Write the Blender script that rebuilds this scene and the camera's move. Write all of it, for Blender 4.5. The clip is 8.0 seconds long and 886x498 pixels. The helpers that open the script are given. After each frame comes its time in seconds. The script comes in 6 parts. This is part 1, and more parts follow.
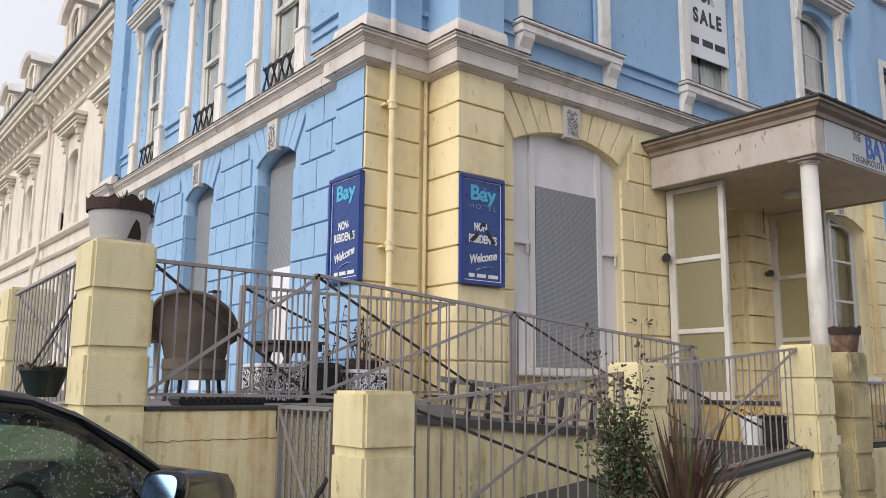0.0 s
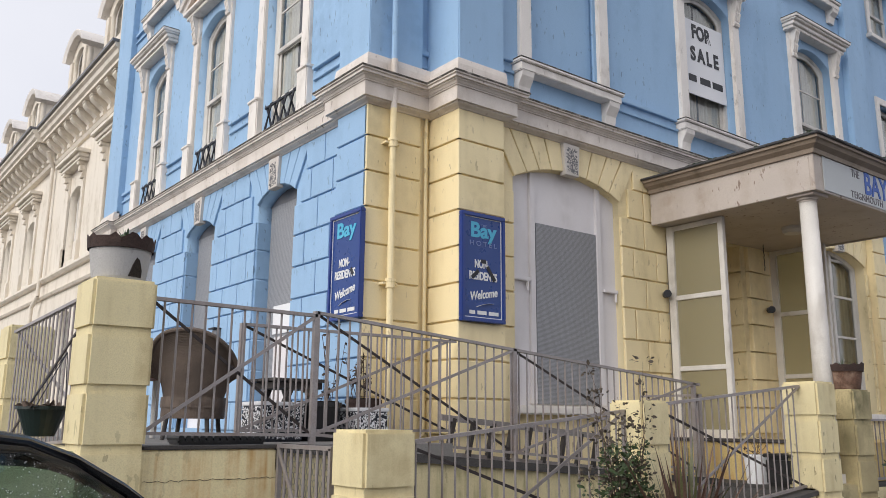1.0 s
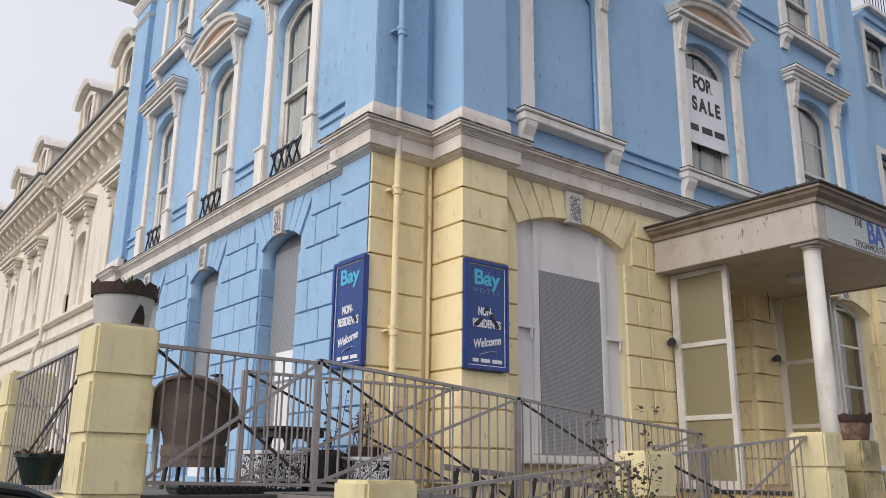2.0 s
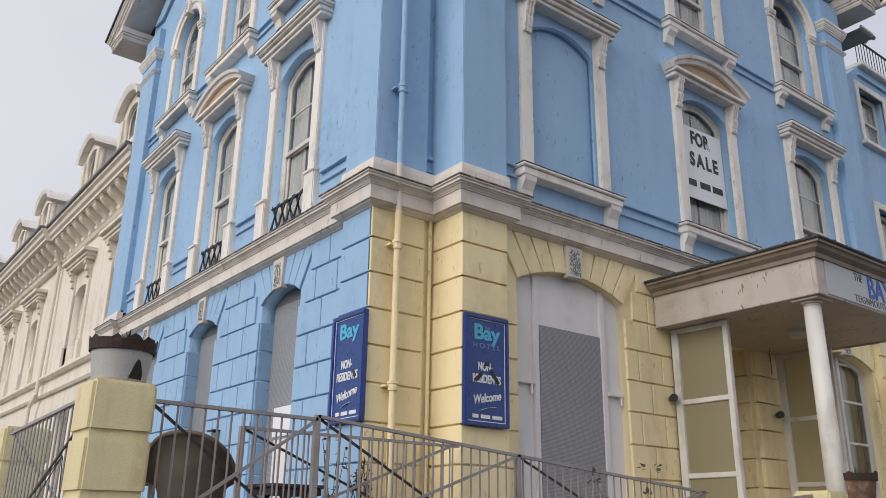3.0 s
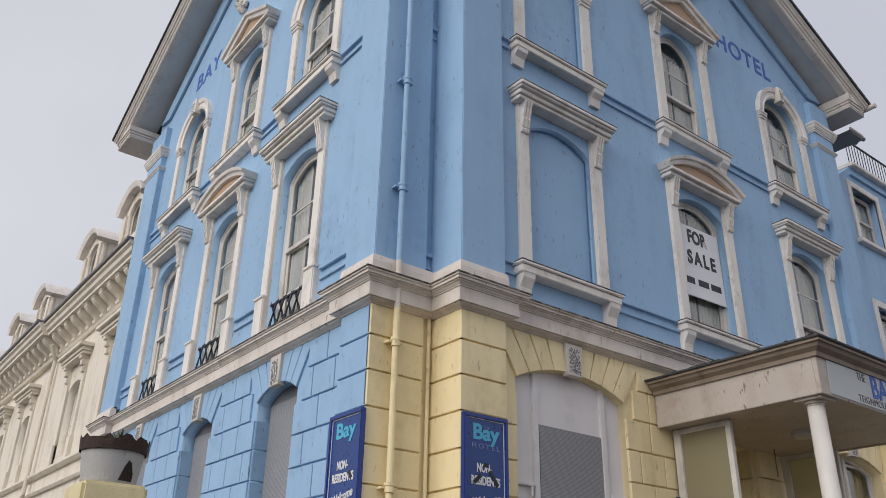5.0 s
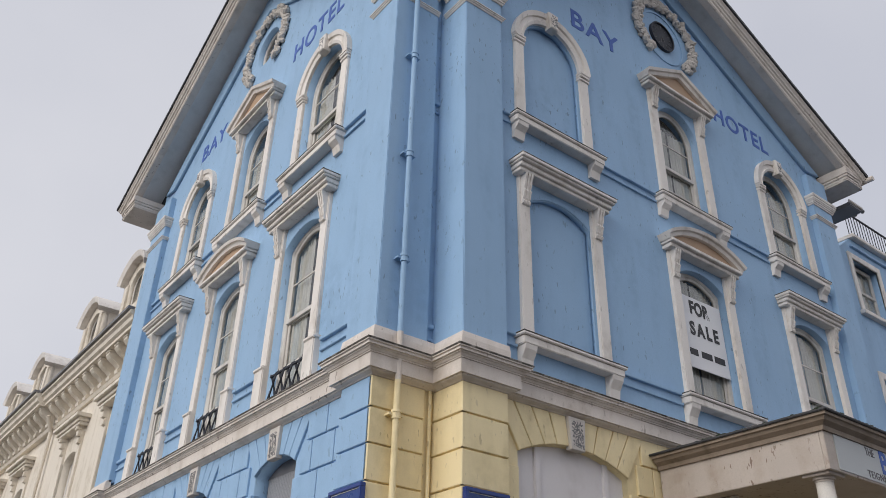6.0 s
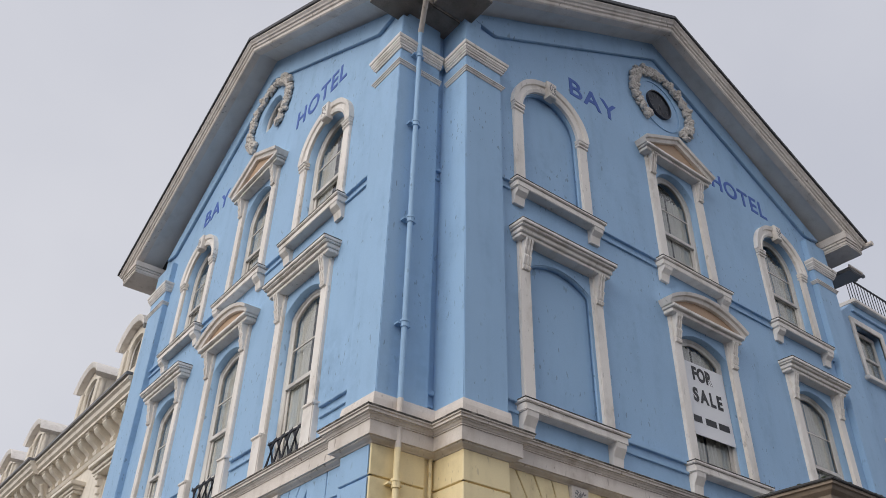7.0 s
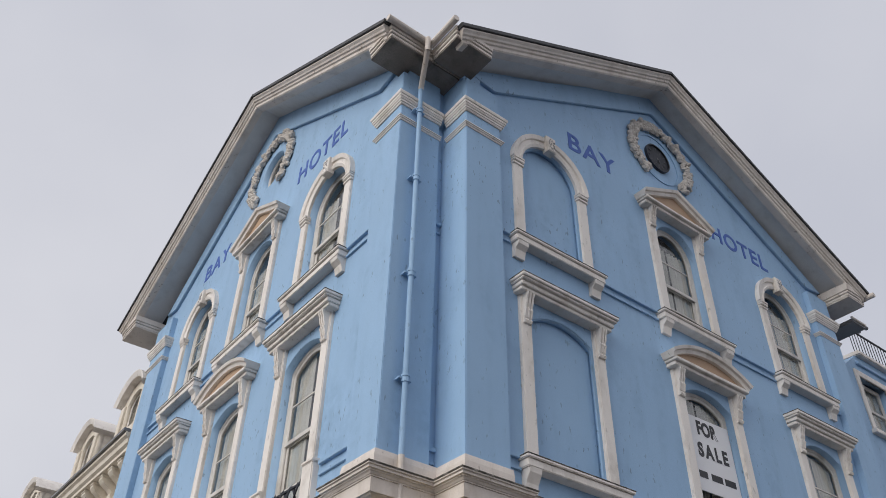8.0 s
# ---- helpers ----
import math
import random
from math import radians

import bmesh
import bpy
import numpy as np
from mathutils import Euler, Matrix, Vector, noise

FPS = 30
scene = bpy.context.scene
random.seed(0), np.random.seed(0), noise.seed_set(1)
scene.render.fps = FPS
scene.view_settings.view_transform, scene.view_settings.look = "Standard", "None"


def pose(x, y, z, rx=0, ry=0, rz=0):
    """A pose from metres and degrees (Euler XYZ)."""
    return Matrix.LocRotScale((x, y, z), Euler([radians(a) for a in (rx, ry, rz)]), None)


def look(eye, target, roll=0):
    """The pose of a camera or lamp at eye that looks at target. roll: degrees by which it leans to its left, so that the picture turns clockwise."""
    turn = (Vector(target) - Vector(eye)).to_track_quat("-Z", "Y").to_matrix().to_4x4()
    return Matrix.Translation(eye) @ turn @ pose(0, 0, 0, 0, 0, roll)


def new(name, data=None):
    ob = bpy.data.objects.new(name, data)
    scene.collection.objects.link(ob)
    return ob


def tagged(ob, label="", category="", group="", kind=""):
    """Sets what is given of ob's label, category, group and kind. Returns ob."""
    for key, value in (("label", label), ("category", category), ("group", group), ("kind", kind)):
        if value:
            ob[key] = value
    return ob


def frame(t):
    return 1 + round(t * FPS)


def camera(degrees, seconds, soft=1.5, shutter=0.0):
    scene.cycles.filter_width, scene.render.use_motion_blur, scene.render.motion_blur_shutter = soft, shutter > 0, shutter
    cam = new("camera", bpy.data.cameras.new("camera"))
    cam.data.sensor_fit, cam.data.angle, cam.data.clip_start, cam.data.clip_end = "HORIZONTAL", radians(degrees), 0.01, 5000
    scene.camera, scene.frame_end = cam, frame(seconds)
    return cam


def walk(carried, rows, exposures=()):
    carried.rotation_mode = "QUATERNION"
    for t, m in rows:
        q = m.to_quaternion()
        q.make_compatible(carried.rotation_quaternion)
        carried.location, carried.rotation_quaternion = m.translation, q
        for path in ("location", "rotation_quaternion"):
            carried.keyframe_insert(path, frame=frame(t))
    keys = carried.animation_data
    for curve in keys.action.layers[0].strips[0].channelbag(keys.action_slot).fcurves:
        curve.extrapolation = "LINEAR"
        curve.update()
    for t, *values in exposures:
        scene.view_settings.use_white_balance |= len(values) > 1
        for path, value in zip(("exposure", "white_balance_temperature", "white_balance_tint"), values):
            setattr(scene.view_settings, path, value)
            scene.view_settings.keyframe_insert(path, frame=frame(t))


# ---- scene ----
cam = camera(56.5, 8.0, 0.3)
# seconds, eye (x, y, z), yaw to the right of +y, pitch up, lean to the left
ROWS = [
    (0.0, -5.543, -6.864, 0.866, 37.892, 9.424, 0.489),
    (0.5, -5.544, -6.868, 0.871, 37.910, 10.805, 0.346),
    (1.0, -5.545, -6.872, 0.877, 37.818, 11.913, 0.433),
    (1.5, -5.546, -6.875, 0.883, 37.647, 13.448, 0.599),
    (3.0, -5.550, -6.886, 0.900, 37.458, 18.807, 0.854),
    (3.5, -5.551, -6.890, 0.905, 37.482, 20.866, 0.898),
    (4.0, -5.552, -6.893, 0.911, 37.417, 22.375, 0.947),
    (5.5, -5.555, -6.904, 0.928, 37.297, 27.601, 1.264),
    (6.0, -5.556, -6.907, 0.933, 37.130, 30.251, 1.409),
    (6.5, -5.557, -6.911, 0.939, 37.096, 32.287, 1.424),
    (7.0, -5.558, -6.915, 0.945, 36.932, 34.711, 1.512),
    (7.5, -5.559, -6.918, 0.950, 36.818, 37.060, 1.510),
    (8.0, -5.561, -6.922, 0.956, 36.742, 38.382, 1.376),
]


def row_pose(x, y, z, yaw, pitch, lean):
    a, p = radians(yaw), radians(pitch)
    way = Vector((math.sin(a) * math.cos(p), math.cos(a) * math.cos(p), math.sin(p)))
    return look((x, y, z), Vector((x, y, z)) + way, lean)


walk(cam, [(r[0], row_pose(*r[1:])) for r in ROWS],
     [(0.0, 0.50), (1.5, 0.42), (3.0, 0.24), (4.0, 0.14), (6.0, 0.11), (8.0, 0.10)])

# ---- light: overcast day, the brighter part of the sky to the left ----
SUN_AZ, SUN_EL = radians(-98), radians(30)      # azimuth from +y, clockwise
world = bpy.data.worlds.new("overcast")
scene.world = world
world.use_nodes = True
wn = world.node_tree.nodes
wl = world.node_tree.links
sky = wn.new("ShaderNodeTexSky")
sky.sky_type, sky.sun_disc = "NISHITA", False
sky.sun_elevation, sky.sun_rotation = SUN_EL, SUN_AZ
sky.air_density, sky.dust_density = 1.0, 4.0
grey = wn.new("ShaderNodeMixRGB")
grey.inputs[0].default_value = 0.93
cloud = wn.new("ShaderNodeTexNoise")
cloud.inputs["Scale"].default_value = 1.6
cloud.inputs["Detail"].default_value = 5
ramp = wn.new("ShaderNodeValToRGB")
ramp.color_ramp.elements[0].position, ramp.color_ramp.elements[1].position = 0.3, 0.72
ramp.color_ramp.elements[0].color = (5.3, 5.45, 6.15, 1)
ramp.color_ramp.elements[1].color = (6.6, 6.65, 7.15, 1)
coord = wn.new("ShaderNodeTexCoord")
wl.new(coord.outputs["Generated"], cloud.inputs["Vector"])
wl.new(cloud.outputs["Fac"], ramp.inputs["Fac"])
wl.new(sky.outputs["Color"], grey.inputs[1])
wl.new(ramp.outputs["Color"], grey.inputs[2])
bg = wn["Background"]
bg.inputs["Strength"].default_value = 0.1
wl.new(grey.outputs["Color"], bg.inputs["Color"])
sun_data = bpy.data.lights.new("sun", "SUN")
sun_data.energy, sun_data.angle, sun_data.color = 1.8, radians(50), (1.0, 0.96, 0.90)
sun = new("sun", sun_data)
sun.matrix_world = look(Vector((math.sin(SUN_AZ), math.cos(SUN_AZ), math.tan(SUN_EL))) * 30, (0, 0, 0))

# ---- materials ----


def material(name, color, rough=0.6, metal=0.0, vary=0.12, fine=40.0, coarse=1.2, bump=0.15, bump_scale=60.0,
             stain=None, stain_amount=0.0, stain_scale=(1.5, 1.5, 0.35), speck=None, speck_amount=0.0, per_object=0.0, spec=0.5):
    """Procedural surface: two scales of variation, streaky stains, specks of wear, fine relief."""
    m = bpy.data.materials.new(name)
    m.use_nodes = True
    n, l = m.node_tree.nodes, m.node_tree.links
    b = n["Principled BSDF"]
    b.inputs["Roughness"].default_value, b.inputs["Metallic"].default_value = rough, metal
    b.inputs["Specular IOR Level"].default_value = spec
    geo = n.new("ShaderNodeNewGeometry")
    pos = geo.outputs["Position"]

    def tex(scale, detail=6.0, stretch=None):
        t = n.new("ShaderNodeTexNoise")
        t.inputs["Scale"].default_value, t.inputs["Detail"].default_value = scale, detail
        if stretch:
            mp = n.new("ShaderNodeMapping")
            mp.inputs["Scale"].default_value = stretch
            l.new(pos, mp.inputs["Vector"])
            l.new(mp.outputs[0], t.inputs["Vector"])
        else:
            l.new(pos, t.inputs["Vector"])
        return t.outputs["Fac"]

    def mix(fac, a, c, mode="MIX"):
        x = n.new("ShaderNodeMixRGB")
        x.blend_type = mode
        for sock, v in ((x.inputs[0], fac), (x.inputs[1], a), (x.inputs[2], c)):
            if isinstance(v, (float, int)):
                sock.default_value = v
            elif isinstance(v, tuple):
                sock.default_value = (*v[:3], 1)
            else:
                l.new(v, sock)
        return x.outputs[0]

    def band(value, lo, hi):
        r = n.new("ShaderNodeMapRange")
        r.inputs[1].default_value, r.inputs[2].default_value = lo, hi
        l.new(value, r.inputs[0])
        return r.outputs[0]

    def times(a, k):
        x = n.new("ShaderNodeMath")
        x.operation = "MULTIPLY"
        l.new(a, x.inputs[0])
        if isinstance(k, float):
            x.inputs[1].default_value = k
        else:
            l.new(k, x.inputs[1])
        return x.outputs[0]

    dark = tuple(c * (1 - vary) for c in color)
    light = tuple(min(1, c * (1 + vary * 0.6)) for c in color)
    col = mix(band(tex(coarse), 0.3, 0.7), dark, light)
    col = mix(times(band(tex(fine, 3), 0.35, 0.75), 0.35), col, tuple(c * (1 - vary) for c in color))
    col = mix(times(band(tex(95.0, 2), 0.42, 0.72), 0.85), col, tuple(c * (1 - 1.6 * vary) for c in color))
    if per_object:
        oi = n.new("ShaderNodeObjectInfo")
        col = mix(times(oi.outputs["Random"], per_object), col, tuple(c * 0.72 for c in color))
    if stain:
        s = times(band(tex(2.2, 8, stain_scale), 0.47, 0.70), band(tex(7.0, 6), 0.28, 0.62))
        col = mix(times(s, stain_amount), col, stain)
    if speck:
        col = mix(times(times(band(tex(17.0, 3, (1, 1, 0.4)), 0.645, 0.665), band(tex(0.9, 2), 0.42, 0.6)), speck_amount), col, speck)
    l.new(col, b.inputs["Base Color"])
    rr = n.new("ShaderNodeMapRange")
    rr.inputs[3].default_value, rr.inputs[4].default_value = max(0.03, rough - 0.12), min(1, rough + 0.12)
    l.new(tex(coarse * 3), rr.inputs[0])
    l.new(rr.outputs[0], b.inputs["Roughness"])
    if bump:
        bp = n.new("ShaderNodeBump")
        bp.inputs["Strength"].default_value, bp.inputs["Distance"].default_value = bump, 0.01
        l.new(tex(bump_scale, 5), bp.inputs["Height"])
        l.new(bp.outputs[0], b.inputs["Normal"])
    return m


def glass_material(name, tint=(0.93, 0.93, 0.92), gloss=0.06, frost=0.0):
    m = bpy.data.materials.new(name)
    m.use_nodes = True
    n, l = m.node_tree.nodes, m.node_tree.links
    n.clear()
    out, mixer = n.new("ShaderNodeOutputMaterial"), n.new("ShaderNodeMixShader")
    clear, shine = n.new("ShaderNodeBsdfTransparent"), n.new("ShaderNodeBsdfGlossy")
    facing, power, gain = n.new("ShaderNodeLayerWeight"), n.new("ShaderNodeMath"), n.new("ShaderNodeMath")
    power.operation, gain.operation = "POWER", "MULTIPLY_ADD"
    power.inputs[1].default_value, gain.inputs[1].default_value, gain.inputs[2].default_value = 4.0, 0.75, 0.05
    l.new(facing.outputs["Facing"], power.inputs[0])
    l.new(power.outputs[0], gain.inputs[0])
    clear.inputs[0].default_value = (*tint, 1)
    shine.inputs["Roughness"].default_value = gloss
    bmp, noi = n.new("ShaderNodeBump"), n.new("ShaderNodeTexNoise")
    noi.inputs["Scale"].default_value = 2.5
    bmp.inputs["Strength"].default_value, bmp.inputs["Distance"].default_value = 0.12, 0.02
    l.new(noi.outputs["Fac"], bmp.inputs["Height"])
    l.new(bmp.outputs[0], shine.inputs["Normal"])
    l.new(gain.outputs[0], mixer.inputs[0])
    body = clear.outputs[0]
    if frost:
        dif, mx = n.new("ShaderNodeBsdfDiffuse"), n.new("ShaderNodeMixShader")
        dif.inputs[0].default_value = (0.44, 0.40, 0.27, 1)
        mx.inputs[0].default_value = frost
        l.new(body, mx.inputs[1])
        l.new(dif.outputs[0], mx.inputs[2])
        body = mx.outputs[0]
    l.new(body, mixer.inputs[1])
    l.new(shine.outputs[0], mixer.inputs[2])
    l.new(mixer.outputs[0], out.inputs[0])
    return m


def perforated_material(name):
    """Grey steel security sheet with rows of small round holes."""
    m = material(name, (0.37, 0.38, 0.40), 0.5, 0.3, vary=0.06, bump=0.05)
    n, l = m.node_tree.nodes, m.node_tree.links
    b = n["Principled BSDF"]
    geo, vor = n.new("ShaderNodeNewGeometry"), n.new("ShaderNodeTexVoronoi")
    vor.inputs["Scale"].default_value, vor.inputs["Randomness"].default_value = 66.0, 0.0
    l.new(geo.outputs["Position"], vor.inputs["Vector"])
    r = n.new("ShaderNodeMapRange")
    r.inputs[1].default_value, r.inputs[2].default_value = 0.36, 0.48
    r.inputs[3].default_value, r.inputs[4].default_value = 1.0, 0.0
    l.new(vor.outputs["Distance"], r.inputs[0])
    x = n.new("ShaderNodeMixRGB")
    x.inputs[1].default_value = (0.19, 0.19, 0.205, 1)
    old = b.inputs["Base Color"].links[0].from_socket
    l.new(r.outputs[0], x.inputs[0])
    l.new(old, x.inputs[2])
    l.new(x.outputs[0], b.inputs["Base Color"])
    return m


GRIME = (0.16, 0.14, 0.11)
BLUE = material("blue_masonry_paint", (0.305, 0.475, 0.685), 0.62, vary=0.07, coarse=0.7, stain=(0.20, 0.33, 0.50), stain_amount=0.55,
                speck=(0.07, 0.09, 0.12), speck_amount=0.5, bump=0.12, bump_scale=35)
YELLOW = material("yellow_masonry_paint", (0.87, 0.735, 0.45), 0.66, vary=0.06, coarse=0.8, stain=(0.42, 0.33, 0.15), stain_amount=0.45,
                  speck=(0.20, 0.13, 0.06), speck_amount=0.45, per_object=0.08, bump=0.15, bump_scale=40)
YELLOW_WALL = material("yellow_boundary_paint", (0.78, 0.68, 0.41), 0.75, vary=0.09, coarse=1.3, stain=(0.38, 0.27, 0.11), stain_amount=0.5, stain_scale=(2.6, 2.6, 0.3),
                       speck=(0.16, 0.12, 0.06), speck_amount=0.6, bump=0.5, bump_scale=210)
STREAKED = material("rust_streaked_yellow_paint", (0.78, 0.68, 0.41), 0.75, vary=0.09, coarse=1.3, stain=(0.50, 0.25, 0.06), stain_amount=0.8, stain_scale=(6.5, 6.5, 0.22),
                    speck=(0.16, 0.12, 0.06), speck_amount=0.6, bump=0.4, bump_scale=200)
ALGAE = material("algae_streaked_yellow_paint", (0.72, 0.63, 0.38), 0.75, vary=0.10, coarse=1.3, stain=(0.20, 0.19, 0.06), stain_amount=0.95, stain_scale=(5.0, 5.0, 0.5),
                 speck=(0.16, 0.12, 0.06), speck_amount=0.6, bump=0.4, bump_scale=200)
PORCH_PAINT = material("tired_cream_gloss", (0.49, 0.43, 0.385), 0.5, vary=0.08, coarse=1.5, stain=(0.30, 0.22, 0.16), stain_amount=0.5, speck=(0.12, 0.06, 0.03), speck_amount=0.7, bump=0.1)
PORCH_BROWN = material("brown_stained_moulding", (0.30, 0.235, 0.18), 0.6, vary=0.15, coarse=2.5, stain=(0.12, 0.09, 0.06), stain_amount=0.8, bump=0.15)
MOSSY = material("mossy_yellow_paint", (0.54, 0.45, 0.25), 0.8, vary=0.3, coarse=2.2, stain=(0.09, 0.09, 0.035), stain_amount=0.95, bump=0.5, bump_scale=80)
WHITE = material("white_trim_paint", (0.80, 0.755, 0.71), 0.6, vary=0.06, coarse=1.2, stain=(0.33, 0.28, 0.22), stain_amount=0.5, speck=GRIME, speck_amount=0.35, bump=0.12)
DIRTY_WHITE = material("weathered_white_paint", (0.74, 0.675, 0.62), 0.7, vary=0.12, coarse=1.6, stain=(0.36, 0.29, 0.23), stain_amount=0.5,
                       speck=(0.14, 0.09, 0.06), speck_amount=0.6, bump=0.25)
CREAM = material("cream_masonry_paint", (0.76, 0.695, 0.60), 0.7, vary=0.06, coarse=0.6, stain=(0.42, 0.35, 0.25), stain_amount=0.5, bump=0.1)
TIMBER = material("old_white_timber", (0.68, 0.65, 0.61), 0.5, vary=0.12, coarse=3, stain=(0.25, 0.21, 0.17), stain_amount=0.6, bump=0.1)
SOFFIT = material("soffit_paint", (0.72, 0.72, 0.72), 0.65, vary=0.1, coarse=1.5, stain=(0.25, 0.22, 0.18), stain_amount=0.25, bump=0.08)
TAN = material("tan_tympanum_paint", (0.48, 0.33, 0.22), 0.7, vary=0.1, bump=0.1)
SLATE = material("dark_roof_slate", (0.06, 0.06, 0.065), 0.6, vary=0.3, coarse=3, bump=0.3, per_object=0.3)
LEAD = material("grey_lead", (0.20, 0.20, 0.21), 0.5, 0.2, vary=0.15)
LICHEN = material("dark_lichen_crust", (0.11, 0.10, 0.085), 0.95, vary=0.5, fine=70, coarse=9, stain=(0.5, 0.46, 0.42), stain_amount=0.9, stain_scale=(4, 4, 4), bump=0.8, bump_scale=90)
IRON = material("black_iron", (0.025, 0.028, 0.04), 0.5, 0.3, vary=0.2)
GALV = material("galvanised_rail", (0.33, 0.30, 0.295), 0.4, 0.25, vary=0.16, coarse=5, stain=(0.20, 0.11, 0.06), stain_amount=0.35, stain_scale=(3, 3, 3), bump=0.08)
BRACE = material("dark_rusted_brace", (0.055, 0.042, 0.04), 0.6, 0.2, vary=0.3, coarse=6, bump=0.1)
DARK = material("dark_interior", (0.03, 0.03, 0.03), 0.9, vary=0.2)
CURTAIN = material("grey_net_curtain", (0.58, 0.58, 0.55), 0.9, vary=0.1, coarse=5, bump=0.1)
BROWN_CURTAIN = material("dull_olive_blind", (0.20, 0.18, 0.11), 0.9, vary=0.1, coarse=3)
SIGN_BLUE = material("navy_sign_panel", (0.011, 0.048, 0.22), 0.3, vary=0.1, coarse=4, bump=0.02)
SIGN_EDGE = material("blue_sign_frame", (0.013, 0.042, 0.22), 0.32, vary=0.1, bump=0.02)
SIGN_CYAN = material("cyan_lettering", (0.08, 0.42, 0.62), 0.5, vary=0.05, bump=0)
SIGN_WHITE = material("white_lettering", (0.74, 0.74, 0.74), 0.5, vary=0.05, bump=0)
SIGN_DIM = material("faded_lettering", (0.19, 0.24, 0.45), 0.5, vary=0.05, bump=0)
LETTER_BLUE = material("royal_blue_lettering", (0.055, 0.13, 0.46), 0.6, vary=0.12, bump=0.05)
LETTER_GREY = material("dark_grey_lettering", (0.13, 0.12, 0.13), 0.6, vary=0.1, bump=0)
LETTER_BLACK = material("black_lettering", (0.015, 0.015, 0.02), 0.5, vary=0.1, bump=0)
BOARD = material("white_board", (0.78, 0.78, 0.80), 0.5, vary=0.03, bump=0.02)
WHITE_PANEL = material("whitewashed_plywood", (0.74, 0.71, 0.72), 0.6, vary=0.06, coarse=1.5, stain=(0.4, 0.37, 0.35), stain_amount=0.25, bump=0.08)
FASCIA_PANEL = material("grey_white_sign_panel", (0.46, 0.48, 0.49), 0.5, vary=0.05, bump=0.02)
MESH_GREY = perforated_material("perforated_steel_sheet")
GLASS = glass_material("window_glass")
OBSCURE = glass_material("obscured_glass", (0.72, 0.69, 0.55), 0.25, 0.40)
WICKER = material("brown_wicker", (0.15, 0.11, 0.085), 0.6, vary=0.35, fine=150, coarse=5, bump=0.8, bump_scale=170)
WOOD_DARK = material("weathered_dark_timber", (0.06, 0.052, 0.048), 0.7, vary=0.3, coarse=4, bump=0.3)
WOOD_RED = material("red_brown_timber", (0.20, 0.065, 0.035), 0.5, vary=0.2)
TERRA = material("rusted_iron_rim", (0.05, 0.026, 0.02), 0.8, vary=0.4, coarse=8, bump=0.6)
RUST_TUB = material("rust_eaten_tub", (0.16, 0.085, 0.055), 0.85, vary=0.4, coarse=7, stain=(0.34, 0.24, 0.18), stain_amount=0.9, stain_scale=(5, 5, 4), bump=0.6)
PEELED = material("peeling_white_planter", (0.44, 0.43, 0.42), 0.7, vary=0.1, coarse=4, speck=(0.05, 0.035, 0.025), speck_amount=0.95, bump=0.4)
PLASTIC_DARK = material("dark_green_plastic", (0.008, 0.018, 0.016), 0.4, vary=0.2)
BLACK_PLASTIC = material("black_plastic", (0.018, 0.018, 0.02), 0.4, vary=0.2)
SOIL = material("dark_soil", (0.03, 0.022, 0.016), 0.95, vary=0.4, fine=80, bump=0.8)
CARVED = material("pitted_stone_white", (0.60, 0.56, 0.52), 0.8, vary=0.1, bump=0.3)
ASPHALT = material("asphalt", (0.05, 0.05, 0.052), 0.8, vary=0.25, fine=120, bump=0.6, bump_scale=180)
PAVING = material("grey_paving", (0.22, 0.21, 0.20), 0.8, vary=0.15, bump=0.3)
RAMP_CONC = material("ramp_concrete", (0.06, 0.057, 0.055), 0.85, vary=0.2, bump=0.4, bump_scale=100)
COPING = material("dark_wet_coping", (0.075, 0.07, 0.068), 0.85, vary=0.25, coarse=3, bump=0.3)
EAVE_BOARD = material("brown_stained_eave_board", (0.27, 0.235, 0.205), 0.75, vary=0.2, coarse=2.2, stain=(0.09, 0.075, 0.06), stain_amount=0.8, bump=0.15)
RUSTY = material("rust_stained_render", (0.62, 0.47, 0.20), 0.8, vary=0.2, coarse=3, stain=(0.40, 0.16, 0.035), stain_amount=0.95, bump=0.3)
LEAF = material("dull_green_leaf", (0.06, 0.095, 0.035), 0.5, vary=0.3, coarse=9, bump=0)
LEAF_DRY = material("withered_leaf", (0.085, 0.065, 0.045), 0.7, vary=0.35, coarse=9, bump=0)
LEAF_DARK = material("dark_leaf", (0.03, 0.045, 0.022), 0.5, vary=0.35, coarse=9, bump=0)
BLADE = material("bronze_strap_leaf", (0.135, 0.075, 0.055), 0.5, vary=0.35, coarse=8, bump=0)
BLADE_DRY = material("dry_strap_leaf", (0.36, 0.27, 0.18), 0.6, vary=0.3, coarse=8, bump=0)
BLADE_GREEN = material("olive_strap_leaf", (0.12, 0.125, 0.05), 0.5, vary=0.3, coarse=8, bump=0)
STEM = material("brown_stem", (0.09, 0.06, 0.045), 0.8, vary=0.3, bump=0.2)
CAR_PAINT = material("wet_dark_car_paint", (0.010, 0.011, 0.014), 0.16, 0.0, vary=0.2, fine=60, bump=0.05, bump_scale=220, spec=0.6)
CAR_TRIM = material("black_car_trim", (0.008, 0.008, 0.009), 0.4, vary=0.2)
CAR_SEAT = material("car_interior", (0.03, 0.03, 0.035), 0.8, vary=0.2)
CAR_GLASS = glass_material("wet_car_glass", (0.36, 0.47, 0.47), 0.03)
# the blue is the hotel's reflection, put into the mirror's own colour
MIRROR = material("mirror_glass", (0.16, 0.26, 0.40), 0.03, 1.0, vary=0.02, bump=0)
LAMP_CLEAR = material("headlight_lens", (0.6, 0.62, 0.65), 0.1, vary=0.05, bump=0)
